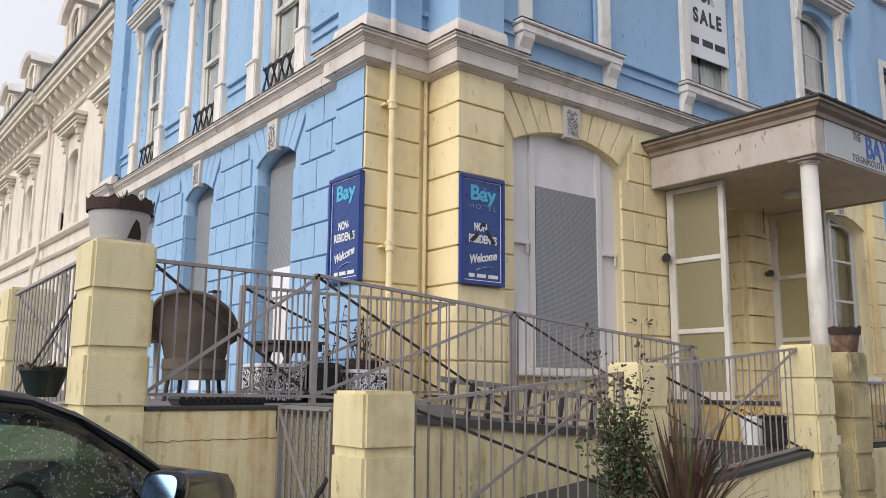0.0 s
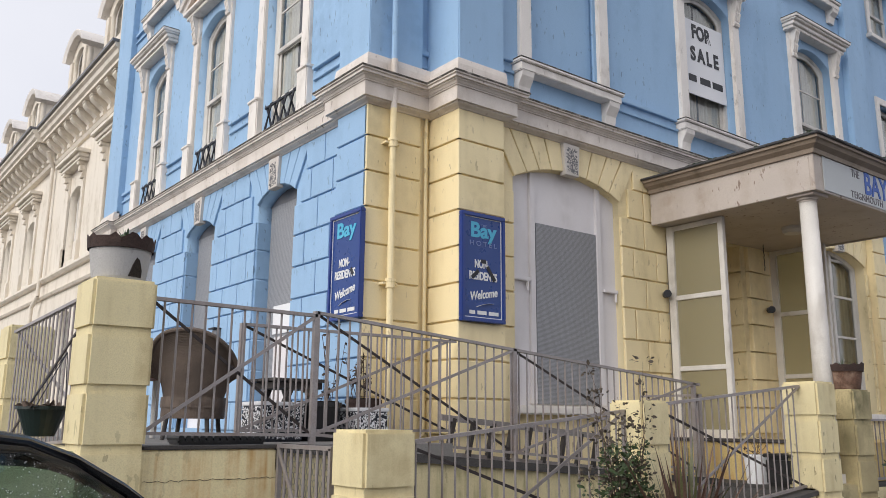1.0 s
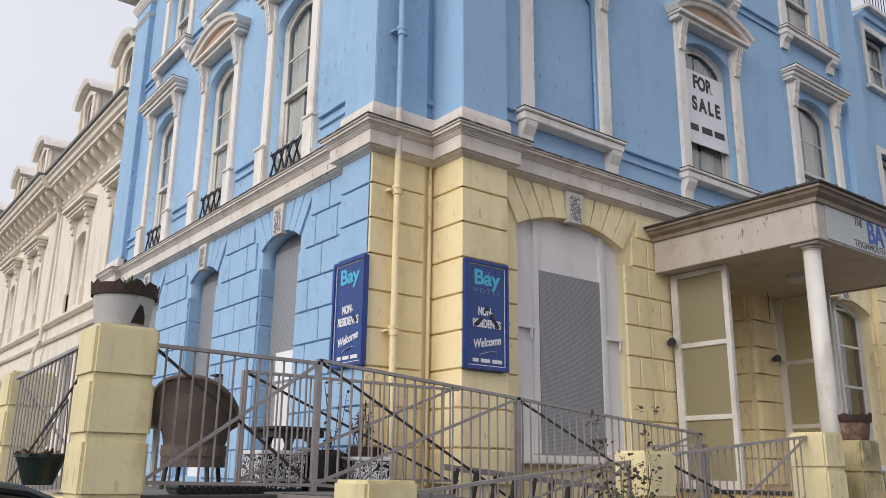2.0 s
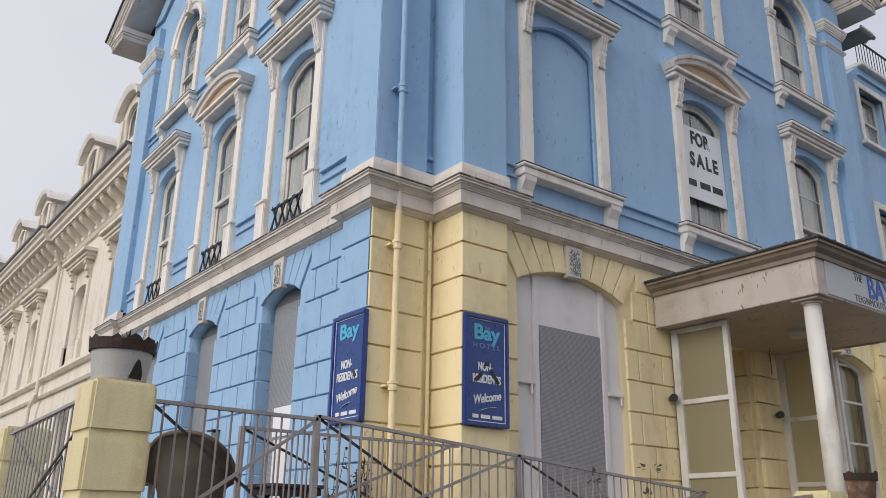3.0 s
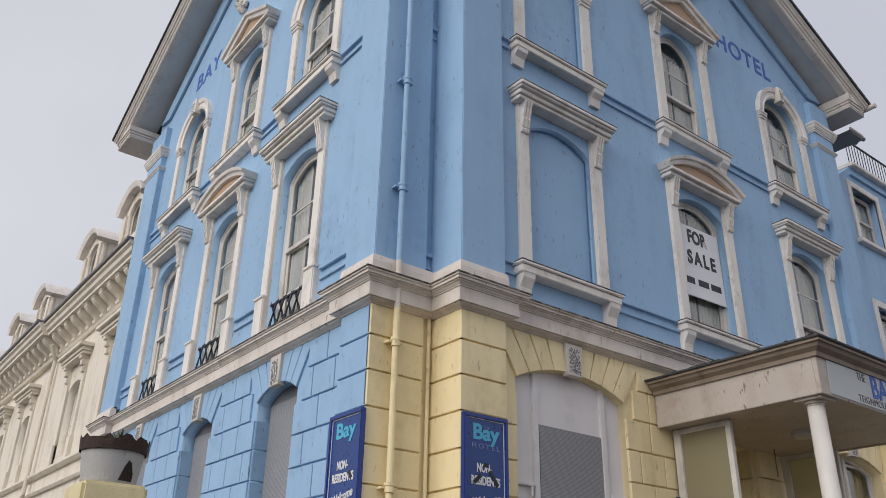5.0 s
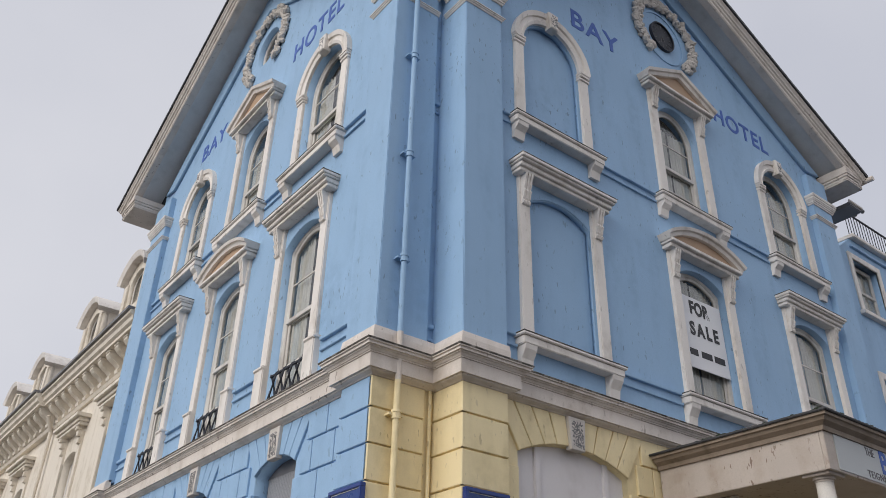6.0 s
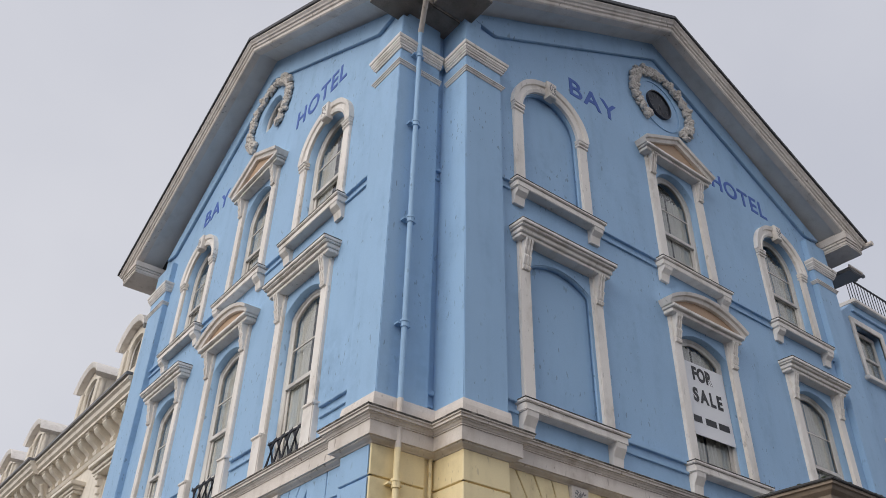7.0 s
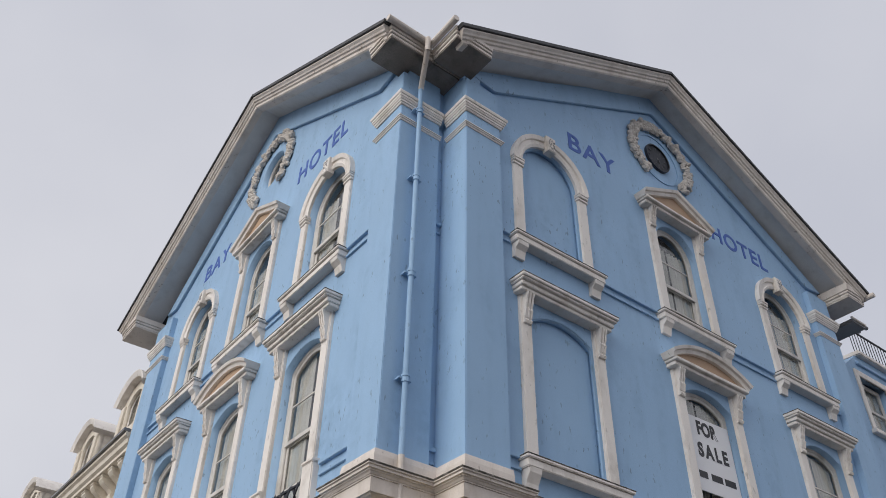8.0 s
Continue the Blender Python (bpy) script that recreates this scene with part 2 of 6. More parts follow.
RUBBER = material("tyre_rubber", (0.015, 0.015, 0.016), 0.8, vary=0.2)
ALLOY = material("alloy_rim", (0.4, 0.4, 0.42), 0.3, 0.9, vary=0.1)
LAMP_WHITE = material("opal_lamp_cover", (0.6, 0.58, 0.55), 0.4, vary=0.05, bump=0)

# ---- mesh helpers ----
TERRACE, GROUND = 0.74, -0.65
XL = -0.88                       # face of the piers on the street side; the other front's piers stand at y = 0
R_FRAME = Matrix.Identity(4)     # local u to the right along the front, w inwards, z up
L_FRAME = Matrix(((0, 1, 0, XL), (-1, 0, 0, 0), (0, 0, 1, 0), (0, 0, 0, 1)))
PW = 0.12                        # the wall lies this far behind the pier faces


def part(name, bm, mat, parent=None, label="", m=None, smooth=False):
    """Links a bmesh (or mesh) as one object under a thing or a part."""
    if isinstance(bm, bpy.types.Mesh):
        me = bm
    else:
        me = bpy.data.meshes.new(name)
        bmesh.ops.recalc_face_normals(bm, faces=bm.faces)
        bm.to_mesh(me)
        bm.free()
    if not me.materials:
        me.materials.append(mat)
    if smooth:
        for p in me.polygons:
            p.use_smooth = True
    ob = new(name, me)
    if parent:
        ob.parent = parent
    if m is not None:
        ob.matrix_basis = m
    if label:
        tagged(ob, label)
    return ob


def thing(name, label, category, group="", at=(0, 0, 0)):
    ob = new(name)
    ob.empty_display_size = 0.2
    ob.location = at
    return tagged(ob, label, category, group)


def box(bm, x0, x1, y0, y1, z0, z1, bev=0.0):
    r = bmesh.ops.create_cube(bm, size=1, matrix=Matrix.Translation(((x0 + x1) / 2, (y0 + y1) / 2, (z0 + z1) / 2)) @ Matrix.Diagonal((x1 - x0, y1 - y0, z1 - z0, 1)))
    if bev:
        es = {e for v in r["verts"] for e in v.link_edges}
        bmesh.ops.bevel(bm, geom=list(es), offset=bev, segments=2, affect="EDGES")
    return bm


def boxed(*a, bev=0.0):
    return box(bmesh.new(), *a, bev=bev)


def bar(bm, p, q, r=0.008, n=6, r2=None):
    p, q = Vector(p), Vector(q)
    d = q - p
    bmesh.ops.create_cone(bm, cap_ends=True, segments=n, radius1=r, radius2=r if r2 is None else r2, depth=d.length,
                          matrix=Matrix.Translation((p + q) / 2) @ d.to_track_quat("Z", "Y").to_matrix().to_4x4())
    return bm


def flat_bar(bm, p, q, a, b, up=(0, 0, 1)):
    """A rectangular bar, a wide and b high."""
    p, q = Vector(p), Vector(q)
    d = (q - p).normalized()
    s = d.cross(Vector(up)).normalized()
    t = s.cross(d)
    vs = []
    for c in (p, q):
        vs.append([bm.verts.new(c + s * i * a / 2 + t * j * b / 2) for i, j in ((-1, -1), (1, -1), (1, 1), (-1, 1))])
    bm.faces.new(vs[0][::-1])
    bm.faces.new(vs[1])
    for k in range(4):
        bm.faces.new((vs[0][k], vs[0][(k + 1) % 4], vs[1][(k + 1) % 4], vs[1][k]))
    return bm


def sheet(loops, w0, w1):
    """A flat shape with holes in (u, z), as thick as w0 to w1. The first loop is the outline."""
    cu = bpy.data.curves.new("outline", "CURVE")
    cu.dimensions, cu.fill_mode, cu.extrude = "2D", "BOTH", abs(w1 - w0) / 2
    for lp in loops:
        s = cu.splines.new("POLY")
        s.points.add(len(lp) - 1)
        for pt, (a, b) in zip(s.points, lp):
            pt.co = (a, b, 0, 1)
        s.use_cyclic_u = True
    tmp = bpy.data.objects.new("outline", cu)
    me = bpy.data.meshes.new_from_object(tmp)
    bm = bmesh.new()
    bm.from_mesh(me)
    bpy.data.objects.remove(tmp)
    bpy.data.curves.remove(cu)
    bpy.data.meshes.remove(me)
    bmesh.ops.transform(bm, matrix=Matrix.Translation((0, (w0 + w1) / 2, 0)) @ Matrix.Rotation(radians(90), 4, "X"), verts=bm.verts)
    bmesh.ops.remove_doubles(bm, verts=bm.verts, dist=1e-5)
    return bm


def sweep(bm, path, prof, place, closed=False, caps=True):
    """Sweeps a profile of (a, b) along a 2D path; a is the offset to the right of the way, b goes to place(x, y, b)."""
    n = len(path)
    rows = []
    for i in range(n):
        p = Vector(path[i])
        prev = Vector(path[i - 1]) if i > 0 or closed else None
        nxt = Vector(path[(i + 1) % n]) if i < n - 1 or closed else None
        d0 = (p - prev).normalized() if prev is not None else (nxt - p).normalized()
        d1 = (nxt - p).normalized() if nxt is not None else d0
        n0, n1 = Vector((d0.y, -d0.x)), Vector((d1.y, -d1.x))
        mit = n0 + n1
        mit = mit / max(0.25, mit.dot(n0)) if mit.length > 1e-6 else n0
        rows.append([bm.verts.new(place(p.x + mit.x * a, p.y + mit.y * a, b)) for a, b in prof])
    for i in range(n if closed else n - 1):
        a, b = rows[i], rows[(i + 1) % n]
        for k in range(len(prof)):
            q = (a[k], a[(k + 1) % len(prof)], b[(k + 1) % len(prof)], b[k])
            bm.faces.new(q)
    if caps and not closed:
        bm.faces.new(rows[0])
        bm.faces.new(rows[-1][::-1])
    return bm


def plan(x, y, b):
    return Vector((x, y, b))


def front(x, z, b):
    return Vector((x, b, z))


def arc(cx, cz, r, a0, a1, n=16):
    return [(cx + r * math.cos(radians(a0 + (a1 - a0) * i / n)), cz + r * math.sin(radians(a0 + (a1 - a0) * i / n))) for i in range(n + 1)]


def segment(u0, u1, spring, rise, n=12):
    """Points of a segmental arch from right to left."""
    h = (u1 - u0) / 2
    r = (h * h + rise * rise) / (2 * rise)
    a = math.degrees(math.asin(min(1, h / r)))
    return arc((u0 + u1) / 2, spring + rise - r, r, 90 - a, 90 + a, n)


def opening(u0, u1, z0, spring, rise):
    if rise <= 0:
        return [(u0, z0), (u1, z0), (u1, spring), (u0, spring)]
    return [(u0, z0), (u1, z0)] + segment(u0, u1, spring, rise)


def block(poly, w, back, ch=0.007):
    """One dressed block: outline in (u, z), chamfered front at w."""
    bm = bmesh.new()
    cx, cz = sum(p[0] for p in poly) / len(poly), sum(p[1] for p in poly) / len(poly)
    n = len(poly)
    inner = []
    for i in range(n):
        p, a, b = Vector(poly[i]), Vector(poly[i - 1]), Vector(poly[(i + 1) % n])
        d0, d1 = (p - a).normalized(), (b - p).normalized()
        n0, n1 = Vector((-d0.y, d0.x)), Vector((-d1.y, d1.x))
        m = n0 + n1
        m = m / max(0.3, m.dot(n0)) if m.length > 1e-6 else n0
        inner.append(p + m * ch)
    o = [bm.verts.new((a, back, b)) for a, b in poly]
    mid = [bm.verts.new((a, w + ch, b)) for a, b in poly]
    f = [bm.verts.new((a, w, b)) for a, b in inner]
    bm.faces.new(f)
    for i in range(n):
        j = (i + 1) % n
        bm.faces.new((mid[i], mid[j], f[j], f[i]))
        bm.faces.new((o[i], o[j], mid[j], mid[i]))
    return bm


def lettering(text, size, mat, parent, m, name="lettering", squeeze=1.0, shear=0.0, bold=0.0, thick=0.003, space=1.0, align="CENTER", width=0.0):
    cu = bpy.data.curves.new("text", "FONT")
    cu.body, cu.size, cu.extrude, cu.shear, cu.offset, cu.space_character = text, size, thick, shear, bold, space
    cu.align_x, cu.align_y = align, "CENTER"
    tmp = bpy.data.objects.new("text", cu)
    me = bpy.data.meshes.new_from_object(tmp)
    bpy.data.objects.remove(tmp)
    bpy.data.curves.remove(cu)
    if width:
        xs = [v.co.x for v in me.vertices]
        squeeze = width / (max(xs) - min(xs))
    me.transform(Matrix.Rotation(radians(90), 4, "X") @ Matrix.Diagonal((squeeze, 1, 1, 1)))
    me.materials.clear()
    return part(name, me, mat, parent, "", m)


def at(u, w, z):
    return Matrix.Translation((u, w, z))

# ---- the hotel: a corner pavilion with two gabled fronts ----
hotel = thing("hotel_building", "three-storey Victorian corner hotel, pale blue over yellow, white mouldings", "building")
R_AXES, R_SPAN = (1.87, 5.14, 8.40), (0.0, 10.28)
L_AXES1, L_AXES2, L_SPAN = (-2.93, -5.55, -8.26), (-2.88, -5.48, -8.12), (-10.75, -0.53)
PIER = 0.70
STRING0, STRING1 = 4.38, 4.70      # main cornice under the first floor
BACK = PW + 0.34


def win_hole(kind, u):
    if kind == "L1":
        return opening(u - 0.59, u + 0.59, 4.86, 7.36, 0.22)
    if kind == "R1":
        return opening(u - 0.63, u + 0.63, 5.26, 7.40, 0.21)
    if kind == "side2":
        return opening(u - 0.625, u + 0.625, 8.80, 10.48, 0.624)
    if kind == "mid2":
        return opening(u - 0.57, u + 0.57, 8.80, 10.54, 0.569)


def gable_wall(frame_m, span, apex, peak, eave, holes, name):
    u0, u1 = span
    u0, u1 = u0 + 0.03, u1 - 0.03
    outer = [(u0, STRING0 + 0.1), (u1, STRING0 + 0.1), (u1, eave), (apex, peak), (u0, eave)]
    return part(name, sheet([outer] + holes, PW, BACK), BLUE, hotel, "pale blue painted render, gabled", frame_m)


R_APEX, R_PEAK, R_EAVE = 5.14, 14.90, 11.95
L_APEX, L_PEAK, L_EAVE = -5.82, 15.12, 12.05
r_holes = [win_hole("R1", u) for u in R_AXES[1:]] + [win_hole("mid2", R_AXES[1]), win_hole("side2", R_AXES[2])]
# two blind openings are shallow recesses only
blind = [win_hole("R1", R_AXES[0]), win_hole("side2", R_AXES[0])]
gable_wall(R_FRAME, R_SPAN, R_APEX, R_PEAK, R_EAVE, r_holes + blind, "wall")
for lp in blind:
    part("blind_panel", sheet([[(a + (0.02 if a > R_AXES[0] else -0.02), b) for a, b in lp]], PW + 0.10, PW + 0.2), BLUE, hotel, "blocked window painted pale blue")
L_OCULUS = arc(L_APEX + 0.10, 13.34, 0.46, 0, 345, 23)
l_holes = [win_hole("L1", u) for u in L_AXES1] + [win_hole("side2", L_AXES2[0]), win_hole("mid2", L_AXES2[1]), win_hole("side2", L_AXES2[2]), L_OCULUS]
gable_wall(L_FRAME, L_SPAN, L_APEX, L_PEAK, L_EAVE, l_holes, "wall")

# piers at the ends of both fronts, above the cornice
CAPITAL = (("astragal", [(-0.02, 10.45), (0.012, 10.45), (0.022, 10.475), (0.035, 10.48), (0.035, 10.50), (0.05, 10.505), (0.05, 10.52), (-0.02, 10.53)]),
           ("capital", [(-0.02, 10.80), (0.02, 10.80), (0.032, 10.83), (0.045, 10.835), (0.045, 10.87), (0.058, 10.875), (0.07, 10.905), (0.078, 10.91), (0.078, 10.955), (0.092, 10.96), (0.10, 10.99), (0.10, 11.015), (-0.02, 11.03)]))
for fm, ends in ((R_FRAME, ((0.0, PIER), (9.56, 10.28))), (L_FRAME, ((-10.75, -9.85), (-1.20, -0.53)))):
    for a, b in ends:
        part("pier", boxed(a, b, 0.0, PW + 0.05, 4.95, 11.6, bev=0.01), BLUE, hotel, "", fm)
        for nm, prof in CAPITAL:
            bm = sweep(bmesh.new(), [(a, PW + 0.06), (a, 0.0), (b, 0.0), (b, PW + 0.06)], prof, plan)
            part(nm, bm, WHITE, hotel, "white moulded " + nm, fm)
# the notch between the two fronts
for a in ((XL + 0.12, -0.13, 0.534, 0.75), (-0.16, 0.12, 0.62, 0.9), (0.004, 0.35, 0.06, 0.70)):
    part("notch_wall", boxed(*a, 4.93, 11.9), BLUE, hotel, "pale blue recessed corner with flaking paint")
for nm, prof in CAPITAL:
    inner_prof = [(o - 0.004, z + (0.003 if z < 10.7 else -0.003)) for o, z in prof]
    for pts in ([(XL, 0.63), (XL, 0.53), (-0.11, 0.53)], [(0.0, 0.5), (0.0, 0.0), (0.1, 0.0)]):
        part(nm, sweep(bmesh.new(), pts, inner_prof, plan), WHITE, hotel, "white moulded %s in the corner" % nm)
for z0, z1, o in ((5.21, 5.27, 0.05), (5.05, 5.09, 0.03), (8.77, 8.83, 0.05), (8.62, 8.66, 0.03)):
    part("string_course", boxed(-0.15, 0.0, 0.62 - o, 0.7, z0, z1, bev=0.006), BLUE, hotel)

# main cornice round both fronts
OUTLINE = [(XL, 10.75), (XL, 9.85), (XL + PW, 9.85), (XL + PW, 1.20), (XL, 1.20), (XL, 0.53), (0.0, 0.53), (0.0, 0.0), (PIER, 0.0),
           (PIER, PW), (9.56, PW), (9.56, 0.0), (10.28, 0.0), (10.28, 0.8)]
bm = bmesh.new()
prof = [(-0.05, STRING0), (0.008, STRING0), (0.02, STRING0 + 0.012), (0.045, STRING0 + 0.02), (0.075, STRING0 + 0.035), (0.085, STRING0 + 0.05), (0.11, STRING0 + 0.052), (0.11, 4.595),
        (0.125, 4.598), (0.125, 4.612), (0.135, 4.614), (0.15, 4.635), (0.17, 4.645), (0.17, 4.655), (0.195, 4.66), (0.195, 4.69), (0.215, 4.694), (0.215, 4.715), (-0.05, 4.735)]
sweep(bm, OUTLINE, prof, plan)
part("cornice", bm, DIRTY_WHITE, hotel, "weathered white moulded cornice, mossy on top")
for pts in ([(XL, 10.75), (XL, 9.85)], [(XL, 1.20), (XL, 0.53), (0.0, 0.53), (0.0, 0.0), (PIER, 0.0)], [(9.56, 0.0), (10.28, 0.0)]):
    bm = sweep(bmesh.new(), pts, [(-0.06, 4.71), (0.06, 4.71), (0.055, 4.90), (0.035, 4.98), (-0.06, 5.0)], plan)
    part("pier_base", bm, DIRTY_WHITE, hotel, "peeling white blocking course")
bm = bmesh.new()
sweep(bm, OUTLINE, [(0.15, 4.711), (0.224, 4.711), (0.226, 4.728), (0.15, 4.733)], plan)
part("moss_line", bm, LICHEN, hotel, "dark mossy edge on top of the cornice")
# string courses at both upper sill levels
for fm, axes1, axes2, lo, hi in ((R_FRAME, R_AXES, R_AXES, PIER, 9.56), (L_FRAME, sorted(L_AXES1), sorted(L_AXES2), -9.85, -1.20)):
    for axes, z, hw in ((axes1, 5.29 if fm is R_FRAME else 5.37, 0.93), (axes2, 8.83, 0.95)):
        stops = [lo] + [v for u in axes for v in (u - hw, u + hw)] + [hi]
        for a, b in zip(stops[::2], stops[1::2]):
            if b - a < 0.05:
                continue
            part("string_course", boxed(a - 0.01, b + 0.01, PW - 0.05, PW + 0.05, z - 0.06, z, bev=0.006), BLUE, hotel, "", fm)
            part("string_bead", boxed(a - 0.01, b + 0.01, PW - 0.035, PW + 0.05, z - 0.205, z - 0.165, bev=0.004), BLUE, hotel, "", fm)
# white band under the balconies of the street front
part("balcony_band", boxed(-9.85, -1.20, PW - 0.04, PW + 0.05, 4.72, 4.86), WHITE, hotel, "white band below the long windows", L_FRAME)
# sunken panel that follows the gable
for fm, apex, pk, a, b, ez in ((R_FRAME, R_APEX, 14.29, 0.71, 9.70, 11.80), (L_FRAME, L_APEX, 14.45, -10.0, -1.42, 11.95)):
    lp = [(a, ez), (apex, pk), (b, ez)]
    bm = sheet([[(a - 0.05, ez - 0.02), (a, ez), (apex, pk), (b, ez), (b + 0.05, ez - 0.02), (b + 0.55, ez + 0.05), (apex, pk + 0.62), (a - 0.55, ez + 0.05)]], PW - 0.07, PW + 0.02)
    part("gable_band", bm, BLUE, hotel, "raised blue band under the eaves", fm)

# ---- windows ----


def bracket(u, z0, z1, parent, w=PW - 0.06, depth=0.12, width=0.135):
    """A scrolled console with two ridges and a stepped tail."""
    bm = bmesh.new()
    h = z1 - z0
    side = [(0.0, 0.0), (0.035, 0.02), (0.05, 0.10), (0.03, 0.16), (0.045, 0.2), (0.06, 0.34), (0.075, 0.42), (0.06, 0.5), (0.085, 0.62), (depth * 0.8, 0.78), (depth, 0.88), (depth, 1.0), (-0.06, 1.0), (-0.06, 0.0)]
    for a, b, k in ((-0.5, -0.28, 1.0), (-0.28, -0.1, 0.8), (-0.1, 0.1, 1.0), (0.1, 0.28, 0.8), (0.28, 0.5, 1.0)):
        va = [bm.verts.new((u + a * width, w - (s * k if s > 0 else s), z0 + t * h)) for s, t in side]
        vb = [bm.verts.new((u + b * width, w - (s * k if s > 0 else s), z0 + t * h)) for s, t in side]
        bm.faces.new(va)
        bm.faces.new(vb[::-1])
        for i in range(len(side)):
            j = (i + 1) % len(side)
            bm.faces.new((va[i], va[j], vb[j], vb[i]))
    return part("bracket", bm, WHITE, parent)


def console(u, z0, z1, parent):
    bm = bmesh.new()
    side = [(PW + 0.02, z0), (PW - 0.05, z0), (PW - 0.06, z0 + 0.04), (PW - 0.08, (z0 + z1) / 2), (PW - 0.15, z1 - 0.06), (PW - 0.16, z1), (PW + 0.02, z1)]
    va = [bm.verts.new((u - 0.10, y, z)) for y, z in side]
    vb = [bm.verts.new((u + 0.10, y, z)) for y, z in side]
    bm.faces.new(va)
    bm.faces.new(vb[::-1])
    for i in range(len(side)):
        j = (i + 1) % len(side)
        bm.faces.new((va[i], va[j], vb[j], vb[i]))
    return part("console", bm, WHITE, parent)


def curtain_mesh(u0, u1, z0, z1, w, folds):
    bm = bmesh.new()
    n = 40
    rows = [[], []]
    for i in range(n + 1):
        u = u0 + (u1 - u0) * i / n
        dy = 0.022 * math.sin(folds * 6.28 * i / n) + 0.01 * math.sin(folds * 2.3 * 6.28 * i / n + 1)
        for r, z in zip(rows, (z0, z1)):
            r.append(bm.verts.new((u, w + dy, z)))
    for i in range(n):
        bm.faces.new((rows[0][i], rows[0][i + 1], rows[1][i + 1], rows[1][i]))
    return bm


def sash_window(fm, u, hole, z0, z1, rail, bars, drape=CURTAIN, drape_to=None, name="window", parent=None):
    """A sliding sash window in an arched hole: outer frame, two sashes, panes, curtain. Returns the frame."""
    us = [p[0] for p in hole]
    cu_, half = (min(us) + max(us)) / 2, (max(us) - min(us)) / 2

    def shrink(k, lift=0.0):
        return [(cu_ + (a - cu_) * (1 - k / half), b + (lift if b < z0 + 0.01 else -k)) for a, b in hole]
    w = PW + 0.13
    win = part(name, sheet([hole, shrink(0.055, 0.04)], w, w + 0.10), TIMBER, parent or hotel, "white timber sash window, worn paint", fm)
    inner = shrink(0.055, 0.04)
    glass_in = shrink(0.105, 0.09)
    # upper sash: arched ring above the meeting rail; lower sash set back
    up_out = [(min(p[0] for p in inner), rail - 0.03), (max(p[0] for p in inner), rail - 0.03)] + [p for p in inner if p[1] > rail]
    up_in = [(min(p[0] for p in glass_in), rail + 0.03), (max(p[0] for p in glass_in), rail + 0.03)] + [p for p in glass_in if p[1] > rail]
    part("upper_sash", sheet([up_out, up_in], w + 0.015, w + 0.055), TIMBER, win)
    a, b = min(p[0] for p in inner), max(p[0] for p in inner)
    ga, gb = min(p[0] for p in glass_in), max(p[0] for p in glass_in)
    part("lower_sash", sheet([[(a, z0 + 0.04), (b, z0 + 0.04), (b, rail + 0.02), (a, rail + 0.02)], [(ga, z0 + 0.12), (gb, z0 + 0.12), (gb, rail - 0.03), (ga, rail - 0.03)]], w + 0.06, w + 0.095), TIMBER, win)
    for zb in bars:
        ww = w + 0.03 if zb > rail else w + 0.07
        part("glazing_bar", boxed(ga - 0.01, gb + 0.01, ww, ww + 0.022, zb - 0.011, zb + 0.011), TIMBER, win)
    cuts = [z0 + 0.12] + [z for z in bars if z < rail] + [rail]
    for p, q in zip(cuts, cuts[1:]):
        g = part("pane", boxed(ga, gb, w + 0.078, w + 0.082, p, q), GLASS, win)
        g.visible_shadow = False
    ups = [rail] + [z for z in bars if z > rail]
    for i, p in enumerate(ups):
        if i + 1 < len(ups):
            g = part("pane", boxed(ga, gb, w + 0.036, w + 0.040, p, ups[i + 1]), GLASS, win)
        else:
            g = part("pane", sheet([[(ga, p), (gb, p)] + [q for q in glass_in if q[1] > p + 0.01]], w + 0.036, w + 0.040), GLASS, win)
        g.visible_shadow = False
    if drape:
        gap = 0.16
        for p, q in ((a + 0.02, cu_ - gap * 0.3), (cu_ + gap * 0.2, b - 0.02)):
            part("curtain", curtain_mesh(p, q, drape_to or z0 + 0.06, z1 + 0.1, w + 0.115, 5), drape, win, "limp net curtain", smooth=True)
    return win


def hood_flat(win, u, z0, z1, half):
    bm = bmesh.new()
    for a, b, o in ((z0, z0 + 0.06, 0.18), (z0 + 0.06, z0 + 0.13, 0.22), (z0 + 0.13, z0 + 0.165, 0.27), (z0 + 0.165, z1, 0.30)):
        k = o - 0.30
        box(bm, u - half - k * 0.5, u + half + k * 0.5, PW - o, PW + 0.03, a, b, bev=0.008)
    part("hood", bm, WHITE, win, "white moulded hood")
    part("lichen_edge", boxed(u - half - 0.004, u + half + 0.004, PW - 0.304, PW + 0.02, z1 - 0.003, z1 + 0.007), LICHEN, win)


def hood_curved(win, u, z0, half, rise, peaked):
    """A hood with a segmental or triangular top and a tan tympanum."""
    bm = bmesh.new()
    for a, b, o in ((z0, z0 + 0.07, 0.18), (z0 + 0.07, z0 + 0.13, 0.24)):
        k = o - 0.30
        box(bm, u - half - k * 0.5, u + half + k * 0.5, PW - o, PW + 0.03, a, b, bev=0.008)
    z = z0 + 0.13
    path = [(u + half, z), (u, z + rise), (u - half, z)] if peaked else segment(u - half, u + half, z, rise, 16)
    prof = [(-0.02, PW + 0.03), (-0.02, PW - 0.22), (0.04, PW - 0.24), (0.05, PW - 0.28), (0.10, PW - 0.30), (0.10, PW + 0.03)]
    sweep(bm, path, prof, front)
    part("hood", bm, WHITE, win, "white pediment hood" if peaked else "white curved hood")
    part("tympanum", sheet([[(p[0], p[1]) for p in path]], PW - 0.16, PW - 0.02), TAN, win, "tan painted tympanum")


